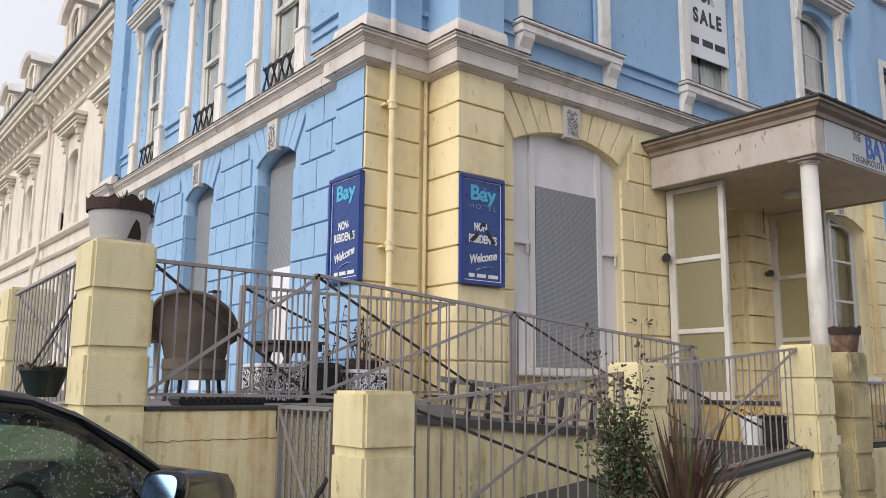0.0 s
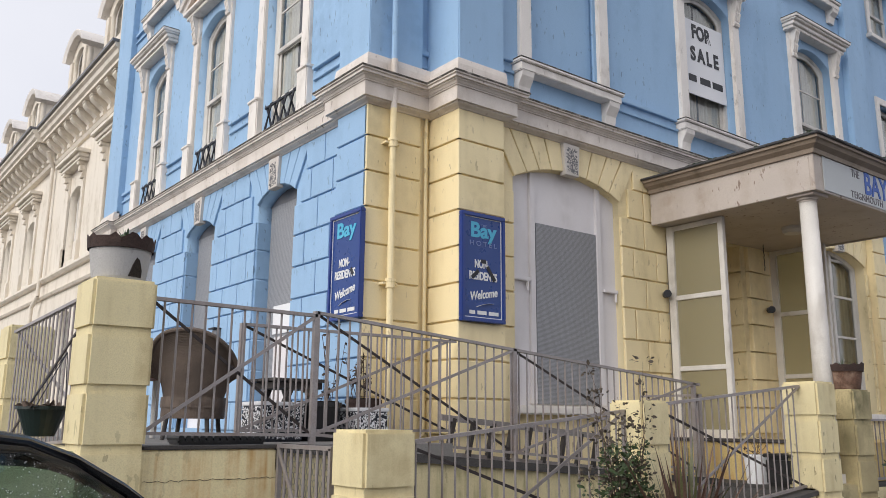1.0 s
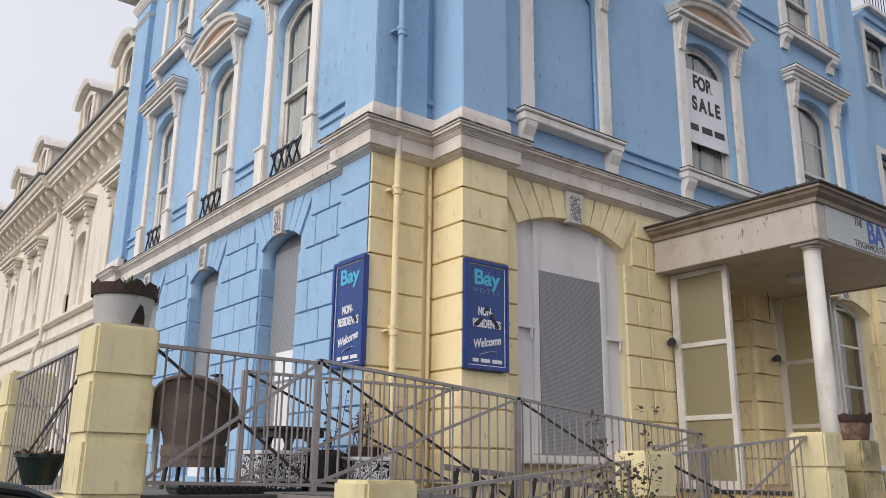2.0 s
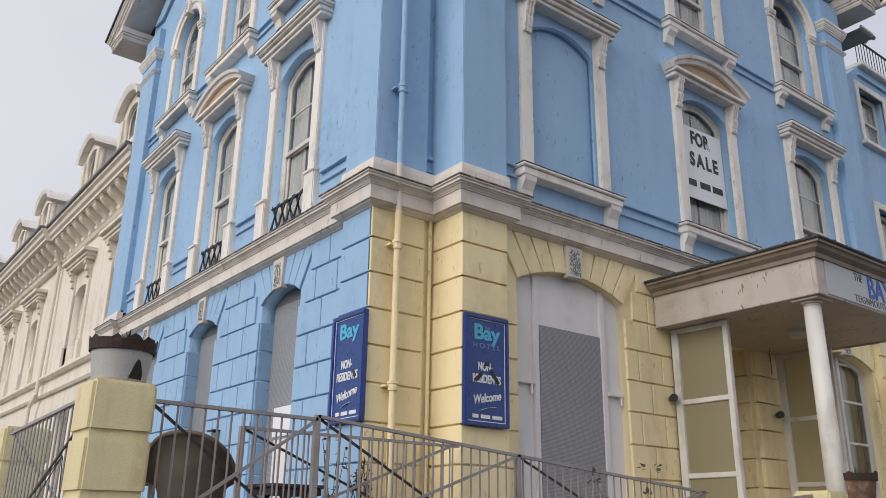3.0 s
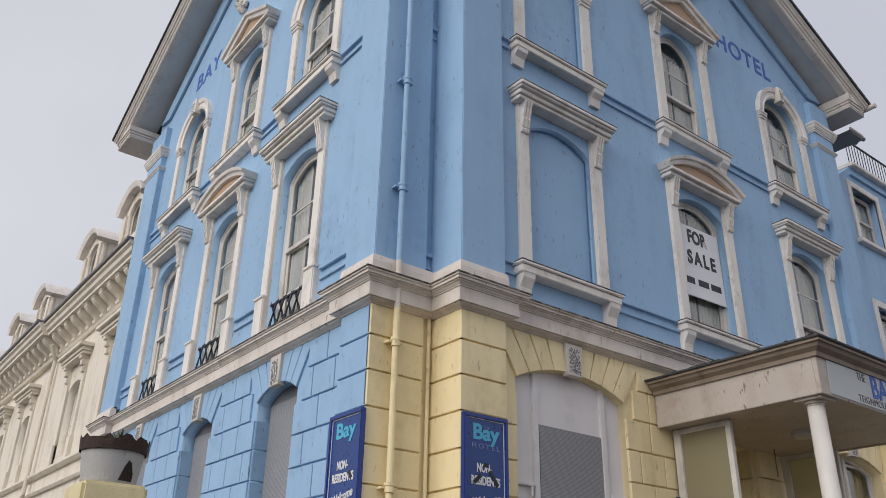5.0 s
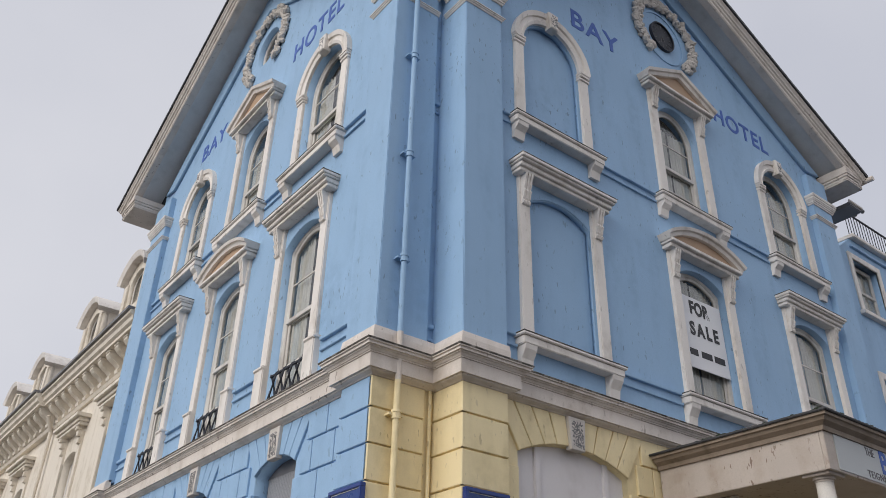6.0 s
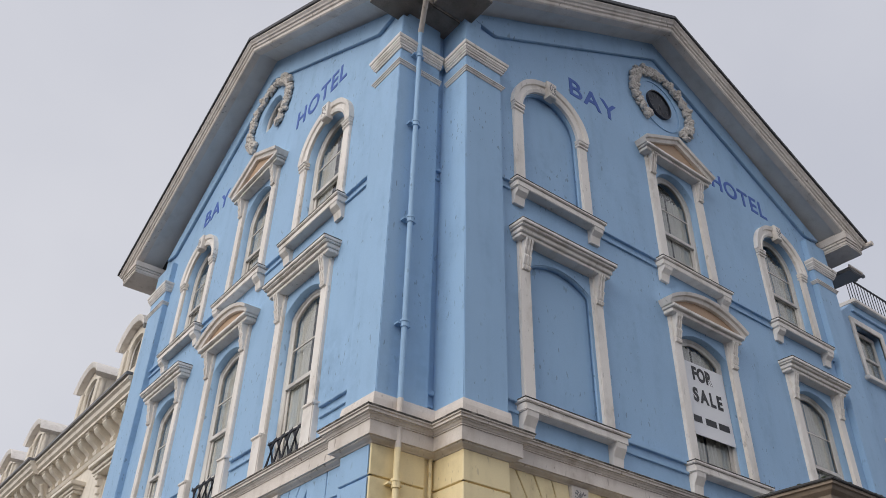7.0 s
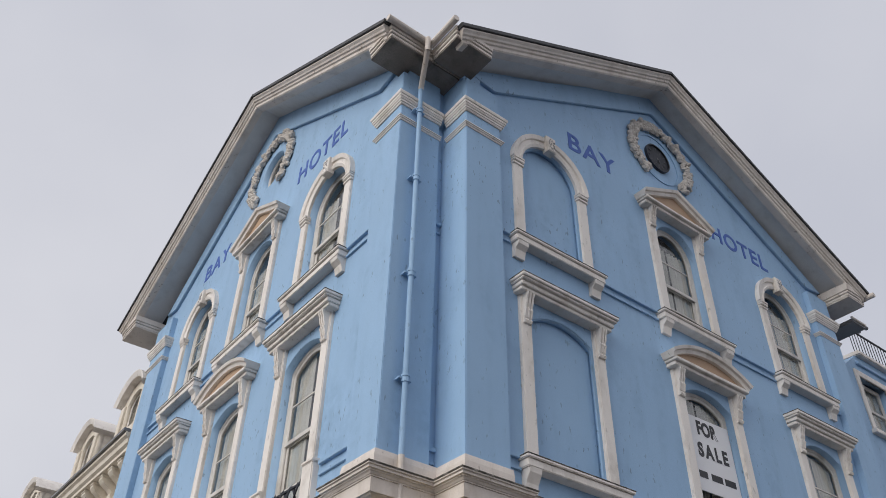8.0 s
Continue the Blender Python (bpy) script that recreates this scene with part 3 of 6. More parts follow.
def posts(win, u, inner, width, z0, z1, base, mat=WHITE):
    for s in (-1, 1):
        a = u + s * (inner + 0.005)
        b = a + s * width
        bm = boxed(min(a, b), max(a, b), PW - 0.06, PW + 0.03, z0, z1, bev=0.012)
        if base:
            box(bm, min(a, b) - (0.07 if s < 0 else 0.003), max(a, b) + (0.07 if s > 0 else 0.003), PW - 0.10, PW + 0.03, z0, base, bev=0.015)
            box(bm, min(a, b) - (0.09 if s < 0 else 0.0045), max(a, b) + (0.09 if s > 0 else 0.0045), PW - 0.12, PW + 0.03, base - 0.05, base + 0.004, bev=0.012)
        else:
            box(bm, min(a, b) - 0.02, max(a, b) + 0.02, PW - 0.08, PW + 0.03, z0, z0 + 0.06, bev=0.01)
        part("architrave", bm, mat, win)


def sill(win, u, z, half, cz):
    bm = boxed(u - half, u + half, PW - 0.20, PW + 0.24, z - 0.045, z, bev=0.01)
    box(bm, u - half + 0.03, u + half - 0.03, PW - 0.17, PW + 0.05, z - 0.15, z - 0.045, bev=0.01)
    part("sill", bm, WHITE, win, "white stone sill, lichen on top")
    part("lichen_edge", boxed(u - half - 0.003, u + half + 0.003, PW - 0.204, PW + 0.05, z - 0.003, z + 0.007), LICHEN, win)
    for s in (-1, 1):
        console(u + s * (half - 0.16), cz, z - 0.15, win)


def guard(win, u, half, z0, z1):
    """Low cast-iron lattice guard."""
    y = PW + 0.03
    for z in (z0, z1):
        part("guard_rail", flat_bar(bmesh.new(), (u - half, y, z), (u + half, y, z), 0.03, 0.025), IRON, win, "black iron guard rail")
    n = 5
    st = 2 * half / n
    for i in range(n):
        a = u - half + i * st
        for k in (0.0, 0.35):
            part("guard_bar", flat_bar(bmesh.new(), (a + st * k * 0.5, y - 0.009, z0), (a + st * (1 - k * 0.5), y - 0.009, z1 + 0.03), 0.014, 0.022), IRON, win)
            part("guard_bar", flat_bar(bmesh.new(), (a + st * (1 - k * 0.5), y + 0.009, z0), (a + st * k * 0.5, y + 0.009, z1 + 0.03), 0.014, 0.022), IRON, win)
        part("guard_finial", bar(bmesh.new(), (a, y, z1), (a, y, z1 + 0.07), 0.012, 6, 0.002), IRON, win)


def arch_hood(win, u, spring, r_in, r_out, z0):
    """Semicircular moulded arch on posts with impost blocks and a keystone."""
    bm = bmesh.new()
    path = arc(u, spring, r_in, 0, 180, 22)[::-1]
    t = r_out - r_in
    # the offset goes to the right of the way, so the path runs from left to right
    prof = [(0.0, PW + 0.10), (0.0, PW - 0.05), (-0.05, PW - 0.07), (-0.06, PW - 0.05), (-0.14, PW - 0.05), (-0.15, PW - 0.08), (-t, PW - 0.10), (-t, PW + 0.02)]
    sweep(bm, path, prof, front)
    part("arch", bm, WHITE, win, "white moulded round arch")
    for s in (-1, 1):
        a, b = u + s * r_in, u + s * (r_in + 0.20)
        bm = boxed(min(a, b), max(a, b), PW - 0.05, PW + 0.03, z0, spring - 0.12, bev=0.012)
        for z, o in ((spring - 0.14, 0.07), (spring - 0.08, 0.09), (spring - 0.03, 0.10)):
            box(bm, min(a, b) - 0.015, max(a, b) + 0.015, PW - o, PW + 0.03, z, z + 0.055, bev=0.01)
        part("architrave", bm, WHITE, win)
    zt = spring + r_in
    key = block([(u - 0.085, zt - 0.08), (u + 0.085, zt - 0.08), (u + 0.11, zt + 0.26), (u - 0.11, zt + 0.26)], PW - 0.15, PW, 0.02)
    key = part("keystone", key, WHITE, win, "pitted white keystone")
    rng = random.Random(int(u * 100) & 255)
    bm = bmesh.new()
    for _ in range(46):
        m = at(u + rng.uniform(-0.065, 0.065), PW - 0.151, zt + rng.uniform(-0.03, 0.21)) @ Matrix.Rotation(rng.random() * 3, 4, "Y")
        bmesh.ops.create_icosphere(bm, subdivisions=1, radius=rng.uniform(0.007, 0.012), matrix=m @ Matrix.Diagonal((1.8, 0.5, 0.7, 1)))
    tagged(part("worm_carving", bm, LEAD, key), kind="stuff")


def blind_frame(u, hole, label):
    """The surround of a blocked window; its panel stands behind."""
    return part("window", sheet([hole, [(a + (0.012 if a < u else -0.012), b + (0.012 if b < hole[0][1] + 0.01 else -0.012)) for a, b in hole]], PW + 0.02, PW + 0.09), BLUE, hotel, label)


def first_floor(fm, u, kind, hood):
    hole = win_hole(kind, u)
    z0 = hole[0][1]
    blank = kind == "R1" and u == R_AXES[0]
    if blank:
        win = blind_frame(u, hole, "blocked window with white surround")
    else:
        win = sash_window(fm, u, hole, z0, 7.4, 6.15 if kind == "L1" else 6.2, (6.75, 5.45) if kind == "L1" else (6.85,), CURTAIN)
    inner = 0.59 if kind == "L1" else 0.63
    posts(win, u, inner, 0.20, z0 - 0.04 if kind == "L1" else z0, 7.75, 5.42 if kind == "L1" else None)
    for s in (-1, 1):
        bracket(u + s * (inner + 0.105), 7.26, 7.76, win)
    if hood == "flat":
        hood_flat(win, u, 7.74, 7.96, 0.97)
    else:
        hood_curved(win, u, 7.74, 0.97, 0.28, False)
    if kind == "R1":
        sill(win, u, 5.26, 0.96, 4.76)
    else:
        guard(win, u, 0.57, 4.92, 5.26)
        part("threshold", boxed(u - 0.60, u + 0.60, PW - 0.06, PW + 0.3, 4.80, 4.87, bev=0.01), WHITE, win)


def second_floor(fm, u, mid, blank=False):
    hole = win_hole("mid2" if mid else "side2", u)
    win = blind_frame(u, hole, "blocked round-arched window with white surround") if blank else sash_window(fm, u, hole, 8.80, 10.6, 9.75, (9.3, 10.3), CURTAIN)
    if mid:
        posts(win, u, 0.58, 0.20, 8.80, 11.2, None)
        for s in (-1, 1):
            bracket(u + s * 0.685, 10.78, 11.24, win)
        hood_curved(win, u, 11.20, 0.97, 0.46, True)
    else:
        arch_hood(win, u, 10.48, 0.63, 0.86, 8.80)
    sill(win, u, 8.80, 0.96, 8.40)


for i, u in enumerate(R_AXES):
    first_floor(R_FRAME, u, "R1", "curved" if i == 1 else "flat")
    second_floor(R_FRAME, u, i == 1, i == 0)
for i, (u, v) in enumerate(zip(L_AXES1, L_AXES2)):
    first_floor(L_FRAME, u, "L1", "curved" if i == 1 else "flat")
    second_floor(L_FRAME, v, i == 1)

# wreaths, clock and round window in the gables


def wreath(fm, u, z, ra, rb, n=70, gap=44):
    bm = bmesh.new()
    rng = random.Random(7)
    for i in range(n):
        a = radians(-90 + gap + (360 - 2 * gap) * i / (n - 1))
        for _ in range(4):
            r = rng.uniform(0.045, 0.085)
            o = rng.uniform(-0.10, 0.10)
            c = (u + (ra + o) * math.cos(a), PW - 0.05 + rng.uniform(-0.03, 0.02), z + (rb + o) * math.sin(a))
            bmesh.ops.create_icosphere(bm, subdivisions=1, radius=r, matrix=Matrix.Translation(c) @ Euler((rng.random() * 3, rng.random() * 3, 0)).to_matrix().to_4x4() @ Matrix.Diagonal((1, 0.7, rng.uniform(0.6, 1.1), 1)))
    part("wreath", bm, CARVED, hotel, "carved stone fruit and leaf wreath", fm)


wreath(R_FRAME, 5.17, 13.03, 0.85, 0.76, 84, 36)
wreath(L_FRAME, L_APEX + 0.08, 13.34, 0.85, 0.80, 84, 36)
bm = bmesh.new()
sweep(bm, arc(5.10, 12.94, 0.60, 0, 360, 40)[:-1], [(0, PW), (0, PW - 0.02), (0.04, PW - 0.02), (0.04, PW)], front, closed=True)
part("clock_surround", bm, BLUE, hotel)
clock = part("clock_dial", sheet([arc(5.07, 12.93, 0.32, 0, 350, 35)], PW - 0.03, PW + 0.01), IRON, hotel, "round black clock dial")
bm = bmesh.new()
sweep(bm, arc(5.07, 12.93, 0.32, 0, 360, 36)[:-1], [(0, PW), (0, PW - 0.06), (0.03, PW - 0.06), (0.03, PW)], front, closed=True)
part("rim", bm, IRON, clock)
for i in range(12):
    a = radians(30 * i)
    bm = flat_bar(bmesh.new(), (5.07 + 0.20 * math.sin(a), PW - 0.034, 12.93 + 0.20 * math.cos(a)), (5.07 + 0.28 * math.sin(a), PW - 0.034, 12.93 + 0.28 * math.cos(a)), 0.004, 0.014, (0, 1, 0))
    part("hour_mark", bm, LEAD, clock)
for a, ln in ((160, 0.13), (200, 0.19)):
    a = radians(a)
    part("clock_hand", flat_bar(bmesh.new(), (5.07, PW - 0.038, 12.93), (5.07 + ln * math.sin(a), PW - 0.038, 12.93 + ln * math.cos(a)), 0.004, 0.016, (0, 1, 0)), LEAD, clock)
oc = part("round_window", sheet([arc(L_APEX + 0.10, 13.34, 0.46, 0, 345, 23), arc(L_APEX + 0.10, 13.34, 0.40, 0, 345, 23)], PW + 0.12, PW + 0.2), TIMBER, hotel, "small round window in the gable", L_FRAME)
g = part("pane", sheet([arc(L_APEX + 0.10, 13.34, 0.40, 0, 345, 23)], PW + 0.158, PW + 0.162), GLASS, oc)
g.visible_shadow = False
# painted words on both gables, rising with the eaves


def gable_word(fm, text, u, z, size, width):
    lettering(text, size, LETTER_BLUE, hotel, fm @ at(u, PW - 0.004, z), bold=0.009, thick=0.004, space=1.12, width=width)


gable_word(R_FRAME, "BAY", 3.05, 11.79, 0.58, 1.24)
gable_word(R_FRAME, "HOTEL", 7.39, 11.75, 0.56, 1.86)
gable_word(L_FRAME, "BAY", -7.96, 12.08, 0.58, 1.24)
gable_word(L_FRAME, "HOTEL", -3.40, 12.05, 0.60, 1.82)

# ---- roofs: two crossing gables with boxed eaves ----


def gable_roof(fm, apex, pk, lo, hi, ez, w_front, w_back, vside, valley):
    """lo, hi: the eaves' edges; pk: the ridge at the rake; w_front: how far the rake stands out."""
    s0, s1 = (pk - ez) / (apex - lo), (pk - ez) / (hi - apex)
    th = 0.07
    bm = bmesh.new()
    for a, b in (((lo, ez), (apex, pk)), ((apex, pk), (hi, ez))):
        va = [bm.verts.new((u, (w if w == w_front or (u == apex) else (valley if u == vside else w_back)), z + t)) for w in (w_front, w_back) for (u, z), t in ((a, 0), (b, 0), (b, th), (a, th))]
        bm.faces.new(va[:4])
        bm.faces.new(va[4:][::-1])
        for i in range(4):
            bm.faces.new((va[i], va[(i + 1) % 4], va[4 + (i + 1) % 4], va[4 + i]))
    part("roof", bm, SLATE, hotel, "dark slate roof", fm)
    # moulded rake fascia
    bm = bmesh.new()
    prof = [(0.02, w_front + 0.30), (0.02, w_front + 0.0), (0.05, w_front + 0.0), (0.08, w_front + 0.035), (0.11, w_front + 0.05), (0.12, w_front + 0.08), (0.16, w_front + 0.09),
            (0.175, w_front + 0.12), (0.23, w_front + 0.125), (0.25, w_front + 0.15), (0.25, w_front + 0.30)]
    sweep(bm, [(lo, ez), (apex, pk), (hi, ez)], prof, front)
    part("fascia", bm, DIRTY_WHITE, hotel, "weathered cream moulded bargeboard", fm)
    bm = bmesh.new()
    sweep(bm, [(lo - 0.02, ez), (apex, pk + 0.01), (hi + 0.02, ez)], [(0.02, w_front - 0.035), (-0.045, w_front - 0.035), (-0.045, w_front + 0.30), (0.02, w_front + 0.30)], front)
    part("slate_verge", bm, SLATE, hotel, "dark mossy slate verge", fm)
    # soffit
    d = 0.20
    bm = bmesh.new()
    for a, b in (((lo + 0.45, ez - d + 0.45 * s0), (apex, pk - d)), ((apex, pk - d), (hi - 0.45, ez - d + 0.45 * s1))):
        va = [bm.verts.new((u, w, z + t)) for w in (w_front + 0.13, PW + 0.02) for (u, z), t in ((a, 0), (b, 0), (b, 0.05), (a, 0.05))]
        bm.faces.new(va[:4])
        bm.faces.new(va[4:][::-1])
        for i in range(4):
            bm.faces.new((va[i], va[(i + 1) % 4], va[4 + (i + 1) % 4], va[4 + i]))
    part("soffit", bm, SOFFIT, hotel, "grey-white boarded soffit", fm)


gable_roof(R_FRAME, R_APEX, 14.96, -0.56, 11.10, 11.86, -0.60, 5.66, -0.56, 0.06)
gable_roof(L_FRAME, L_APEX, 15.22, -11.85, -0.16, 11.94, -0.66, 6.2, -0.16, 0.30)
# boxed eaves at the ends of each gable, with flat undersides
EB, ET = 11.70, 11.95


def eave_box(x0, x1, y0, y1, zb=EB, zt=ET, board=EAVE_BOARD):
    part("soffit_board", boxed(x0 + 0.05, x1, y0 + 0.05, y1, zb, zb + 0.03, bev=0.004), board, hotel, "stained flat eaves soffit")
    for k, (za, zc) in enumerate(((zb + 0.028, zb + 0.10), (zb + 0.10, zb + 0.16), (zb + 0.16, zt))):
        o = 0.04 - 0.02 * k
        part("eave_board", boxed(x0 + o, x1, y0 + o, y1, za, zc, bev=0.008), DIRTY_WHITE, hotel, "weathered cream eaves moulding")


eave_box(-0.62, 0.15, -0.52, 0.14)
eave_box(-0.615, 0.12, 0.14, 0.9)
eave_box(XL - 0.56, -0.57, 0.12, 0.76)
eave_box(10.42, 11.10, -0.50, 0.3, 11.60, 11.95, DIRTY_WHITE)
eave_box(XL - 0.56, XL + 0.3, 10.95, 11.85, 11.70, 12.0, DIRTY_WHITE)
# gutters meet in the notch
for p, q in (((XL - 0.66, 0.07, 11.98), (-0.69, 0.07, 11.97)), ((-0.68, -0.60, 11.98), (-0.68, 0.09, 11.96)), ((11.14, -0.72, 11.80), (11.16, 0.6, 11.80))):
    part("gutter", bar(bmesh.new(), p, q, 0.06, 12), DIRTY_WHITE, hotel, "weathered cream half-round gutter")


def downpipe(x, y, z0, z1, mat, name, r=0.038, collars=()):
    bm = bar(bmesh.new(), (x, y, z0), (x, y, z1), r, 14)
    pipe = part(name, bm, mat, hotel, "", smooth=False)
    for z in collars:
        bm = bar(bmesh.new(), (x, y, z - 0.05), (x, y, z + 0.05), r + 0.014, 14)
        bar(bm, (x, y, z + 0.02), (x, y, z + 0.05), r + 0.022, 14)
        box(bm, x - r - 0.06, x + r + 0.06, y, y + 0.09, z - 0.012, z + 0.012)
        part("collar", bm, mat, pipe)


downpipe(-0.59, 0.44, 4.96, 11.3, BLUE, "downpipe", collars=(5.95, 7.55, 9.3, 10.75))
bm = bar(bmesh.new(), (-0.59, 0.44, 11.28), (-0.80, 0.0, 11.66), 0.045, 14)
bar(bm, (-0.80, 0.0, 11.64), (-0.80, 0.0, 11.97), 0.045, 14)
part("swan_neck", bm, DIRTY_WHITE, hotel, "cream bend joining downpipe and gutter")
downpipe(-0.59, 0.44, 4.36, 4.96, DIRTY_WHITE, "downpipe")
downpipe(-0.59, 0.44, TERRACE, 4.36, YELLOW, "downpipe", collars=(3.95, 2.35))
downpipe(-0.055, 0.54, TERRACE, 4.4, YELLOW, "downpipe", r=0.022)

# ---- ground floor: rusticated courses ----
J = [TERRACE + 0.01, 1.13, 1.545, 1.96, 2.375, 2.785, 3.195, 3.605, 4.015, 4.39]


def base_wall(fm, outline, holes, mat, w=PW):
    part("base_wall", sheet([outline] + holes, w + 0.034, w + 0.40), mat, hotel, "", fm)


R_G = opening(0.96, 2.88, 1.08, 3.79, 0.22)
R_G3 = opening(7.82, 9.70, 1.08, 3.72, 0.22)
R_DOOR = opening(3.85, 5.80, 0.70, 3.60, 0)
base_wall(R_FRAME, [(0.04, GROUND), (10.24, GROUND), (10.24, 4.42), (0.04, 4.42)], [R_G, R_G3, R_DOOR], YELLOW)
L_G = [opening(u - 0.56, u + 0.56, TERRACE + 0.03, 3.83, 0.17) for u in (-2.99, -5.65, -8.3)]
base_wall(L_FRAME, [(-10.71, GROUND), (-0.58, GROUND), (-0.58, 4.42), (-10.71, 4.42)], L_G, BLUE)
part("pier_core", boxed(0.034, PIER - 0.02, 0.034, 0.5, GROUND, 4.41), YELLOW, hotel)
part("pier_core", boxed(0.034, 0.3, 0.3, 0.66, GROUND, 4.40), YELLOW, hotel)
part("pier_core", boxed(-0.2, 0.2, 0.575, 0.9, GROUND, 4.39), YELLOW, hotel)
part("pier_core", boxed(XL + 0.034, -0.16, 0.564, 0.9, GROUND, 4.38), YELLOW, hotel)
part("pier_core", boxed(-1.18, -0.60, 0.034, 0.3, GROUND, 4.41), BLUE, hotel, "", L_FRAME)
part("pier_core", boxed(-10.73, -9.87, 0.034, 0.3, GROUND, 4.42), BLUE, hotel, "", L_FRAME)
part("pier_core", boxed(9.82, 10.26, 0.034, 0.3, GROUND, 4.42), YELLOW, hotel)
g = 0.011
side_y = Matrix(((0, 1, 0, 0), (-1, 0, 0, 0), (0, 0, 1, 0), (0, 0, 0, 1)))       # faces -x at x = 0
for z0, z1 in zip(J, J[1:]):
    def rect(a, b):
        return [(a + g, z0 + g), (b - g, z0 + g), (b - g, z1 - g), (a + g, z1 - g)]
    part("stone_block", block(rect(-0.009, PIER), 0.0, 0.05), YELLOW, hotel)
    part("stone_block", block(rect(-0.62, g - 0.003), 0.0, 0.05), YELLOW, hotel, "", side_y)
    part("stone_block", block(rect(XL - g, -0.13), 0.53, 0.58), YELLOW, hotel)
    part("stone_block", block(rect(9.80, 10.28), 0.0, 0.05), YELLOW, hotel)
    part("stone_block", block(rect(-1.20, -0.535), 0.0, 0.05), BLUE, hotel, "", L_FRAME)
    part("stone_block", block(rect(-10.75, -9.85), 0.0, 0.05), BLUE, hotel, "", L_FRAME)


def courses(fm, lo, hi, arches, doors, mat, width):
    """Blocks between lo and hi, stopping at the openings; voussoirs over the arches. arches: (u0, u1, spring, rise, half fan width)."""
    for k, (z0, z1) in enumerate(zip(J, J[1:])):
        cuts = []
        for u0, u1, sp, rise, zs in arches:
            if z0 >= sp - 0.3:
                e = 0.16 + max(0.0, (z0 + z1) / 2 - sp) * 0.30 if z1 > sp + 0.05 else 0.0
                cuts.append((u0 - e, u1 + e))
            elif z1 > zs:
                cuts.append((u0, u1))
        for a, b, top in doors:
            if z0 < top - 0.05:
                cuts.append((a, b))
        pos = lo
        for a, b in sorted(cuts) + [(hi, hi)]:
            if a - pos > 0.03:
                n = max(1, round((a - pos) / width))
                st = (a - pos) / n
                edges = [pos] + [pos + st * (i + (0.5 if k % 2 and n > 1 else 0)) for i in range(1 if not (k % 2 and n > 1) else 0, n)] + [a]
                for p, q in zip(edges, edges[1:]):
                    if q - p > 0.05:
                        part("stone_block", block([(p + g, z0 + g), (q - g, z0 + g), (q - g, z1 - g), (p + g, z1 - g)], PW, PW + 0.05), mat, hotel, "", fm)
            pos = max(pos, b)
    for u0, u1, sp, rise, zs in arches:
        h, mid = (u1 - u0) / 2, (u0 + u1) / 2
        r = (h * h + rise * rise) / (2 * rise)
        cz = sp + rise - r
        n = 9 if h > 0.8 else 7
        amax = math.asin(h / r) * 1.0
        # fan of tapering stones from the arch up to the cornice
        low = [mid + (2 * i / n - 1) * h for i in range(n + 1)]
        top = [mid + (2 * i / n - 1) * (h + 0.36) for i in range(n + 1)]

        def zarc(u):
            return cz + math.sqrt(max(0.0, r * r - (u - mid) ** 2)) + 0.004
        for i in range(n):
            if i == n // 2:
                continue
            a, b, c, d = low[i], low[i + 1], top[i + 1], top[i]
            part("voussoir", block([(a + g * 0.6, zarc(a)), (b - g * 0.6, zarc(b)), (c - g, 4.38), (d + g, 4.38)], PW, PW + 0.05), mat, hotel, "", fm)
        # spandrel stones beside the springing
        a, b, c, d = low[n // 2], low[n // 2 + 1], top[n // 2 + 1], top[n // 2]
        m0 = (a + b) / 2
        key = part("keystone", block([(m0 - 0.12, zarc(m0) - 0.05), (m0 + 0.12, zarc(m0) - 0.05), (m0 + 0.15, 4.378), (m0 - 0.15, 4.378)], PW - 0.05, PW + 0.05), CARVED, hotel, "white vermiculated keystone", fm)
        bm = bmesh.new()
        rng = random.Random(int(m0 * 100) & 255)
        for i in range(190):
            u_, z_ = m0 + rng.uniform(-0.095, 0.095), zarc(m0) + rng.uniform(-0.02, 0.31)
            bmesh.ops.create_icosphere(bm, subdivisions=1, radius=rng.uniform(0.005, 0.010), matrix=at(u_, PW - 0.051, z_) @ Matrix.Rotation(rng.random() * 3, 4, "Y") @ Matrix.Diagonal((1.8, 0.7, 0.8, 1)))
        tagged(part("worm_carving", bm, LEAD, key), kind="stuff")


courses(R_FRAME, PIER, 9.80, [(0.96, 2.88, 3.79, 0.22, 1.08), (7.82, 9.70, 3.72, 0.22, 1.08)], [(3.85, 5.80, 3.60)], YELLOW, 0.62)
courses(L_FRAME, -9.85, -1.20, [(u - 0.56, u + 0.56, 3.83, 0.17, 0.7) for u in (-2.99, -5.65, -8.3)], [], BLUE, 0.60)
# jamb stones of the street-front openings
for u in (-2.99, -5.65):
    for z0, z1 in zip(J[:8], J[1:8]):
        for s in (-1, 1):
            part("jamb_stone", boxed(*sorted((u + s * 0.545, u + s * 0.60)), PW + 0.03, PW + 0.36, z0 + g, z1 - g, bev=0.008), BLUE, hotel, "", L_FRAME)

# boarded window of the yellow front
def board_up(fm, hole, panel, white, w=PW + 0.24):
    """Whitewashed boarding in an arched hole, with a perforated steel sheet on it."""
    win = part("boarded_window", sheet([hole], w, w + 0.05), white, hotel, "arched window boarded up and whitewashed", fm)
    part("security_sheet", boxed(*panel[:2], w - 0.025, w - 0.004, *panel[2:], bev=0.003), MESH_GREY, win, "grey perforated steel sheet")
    return win


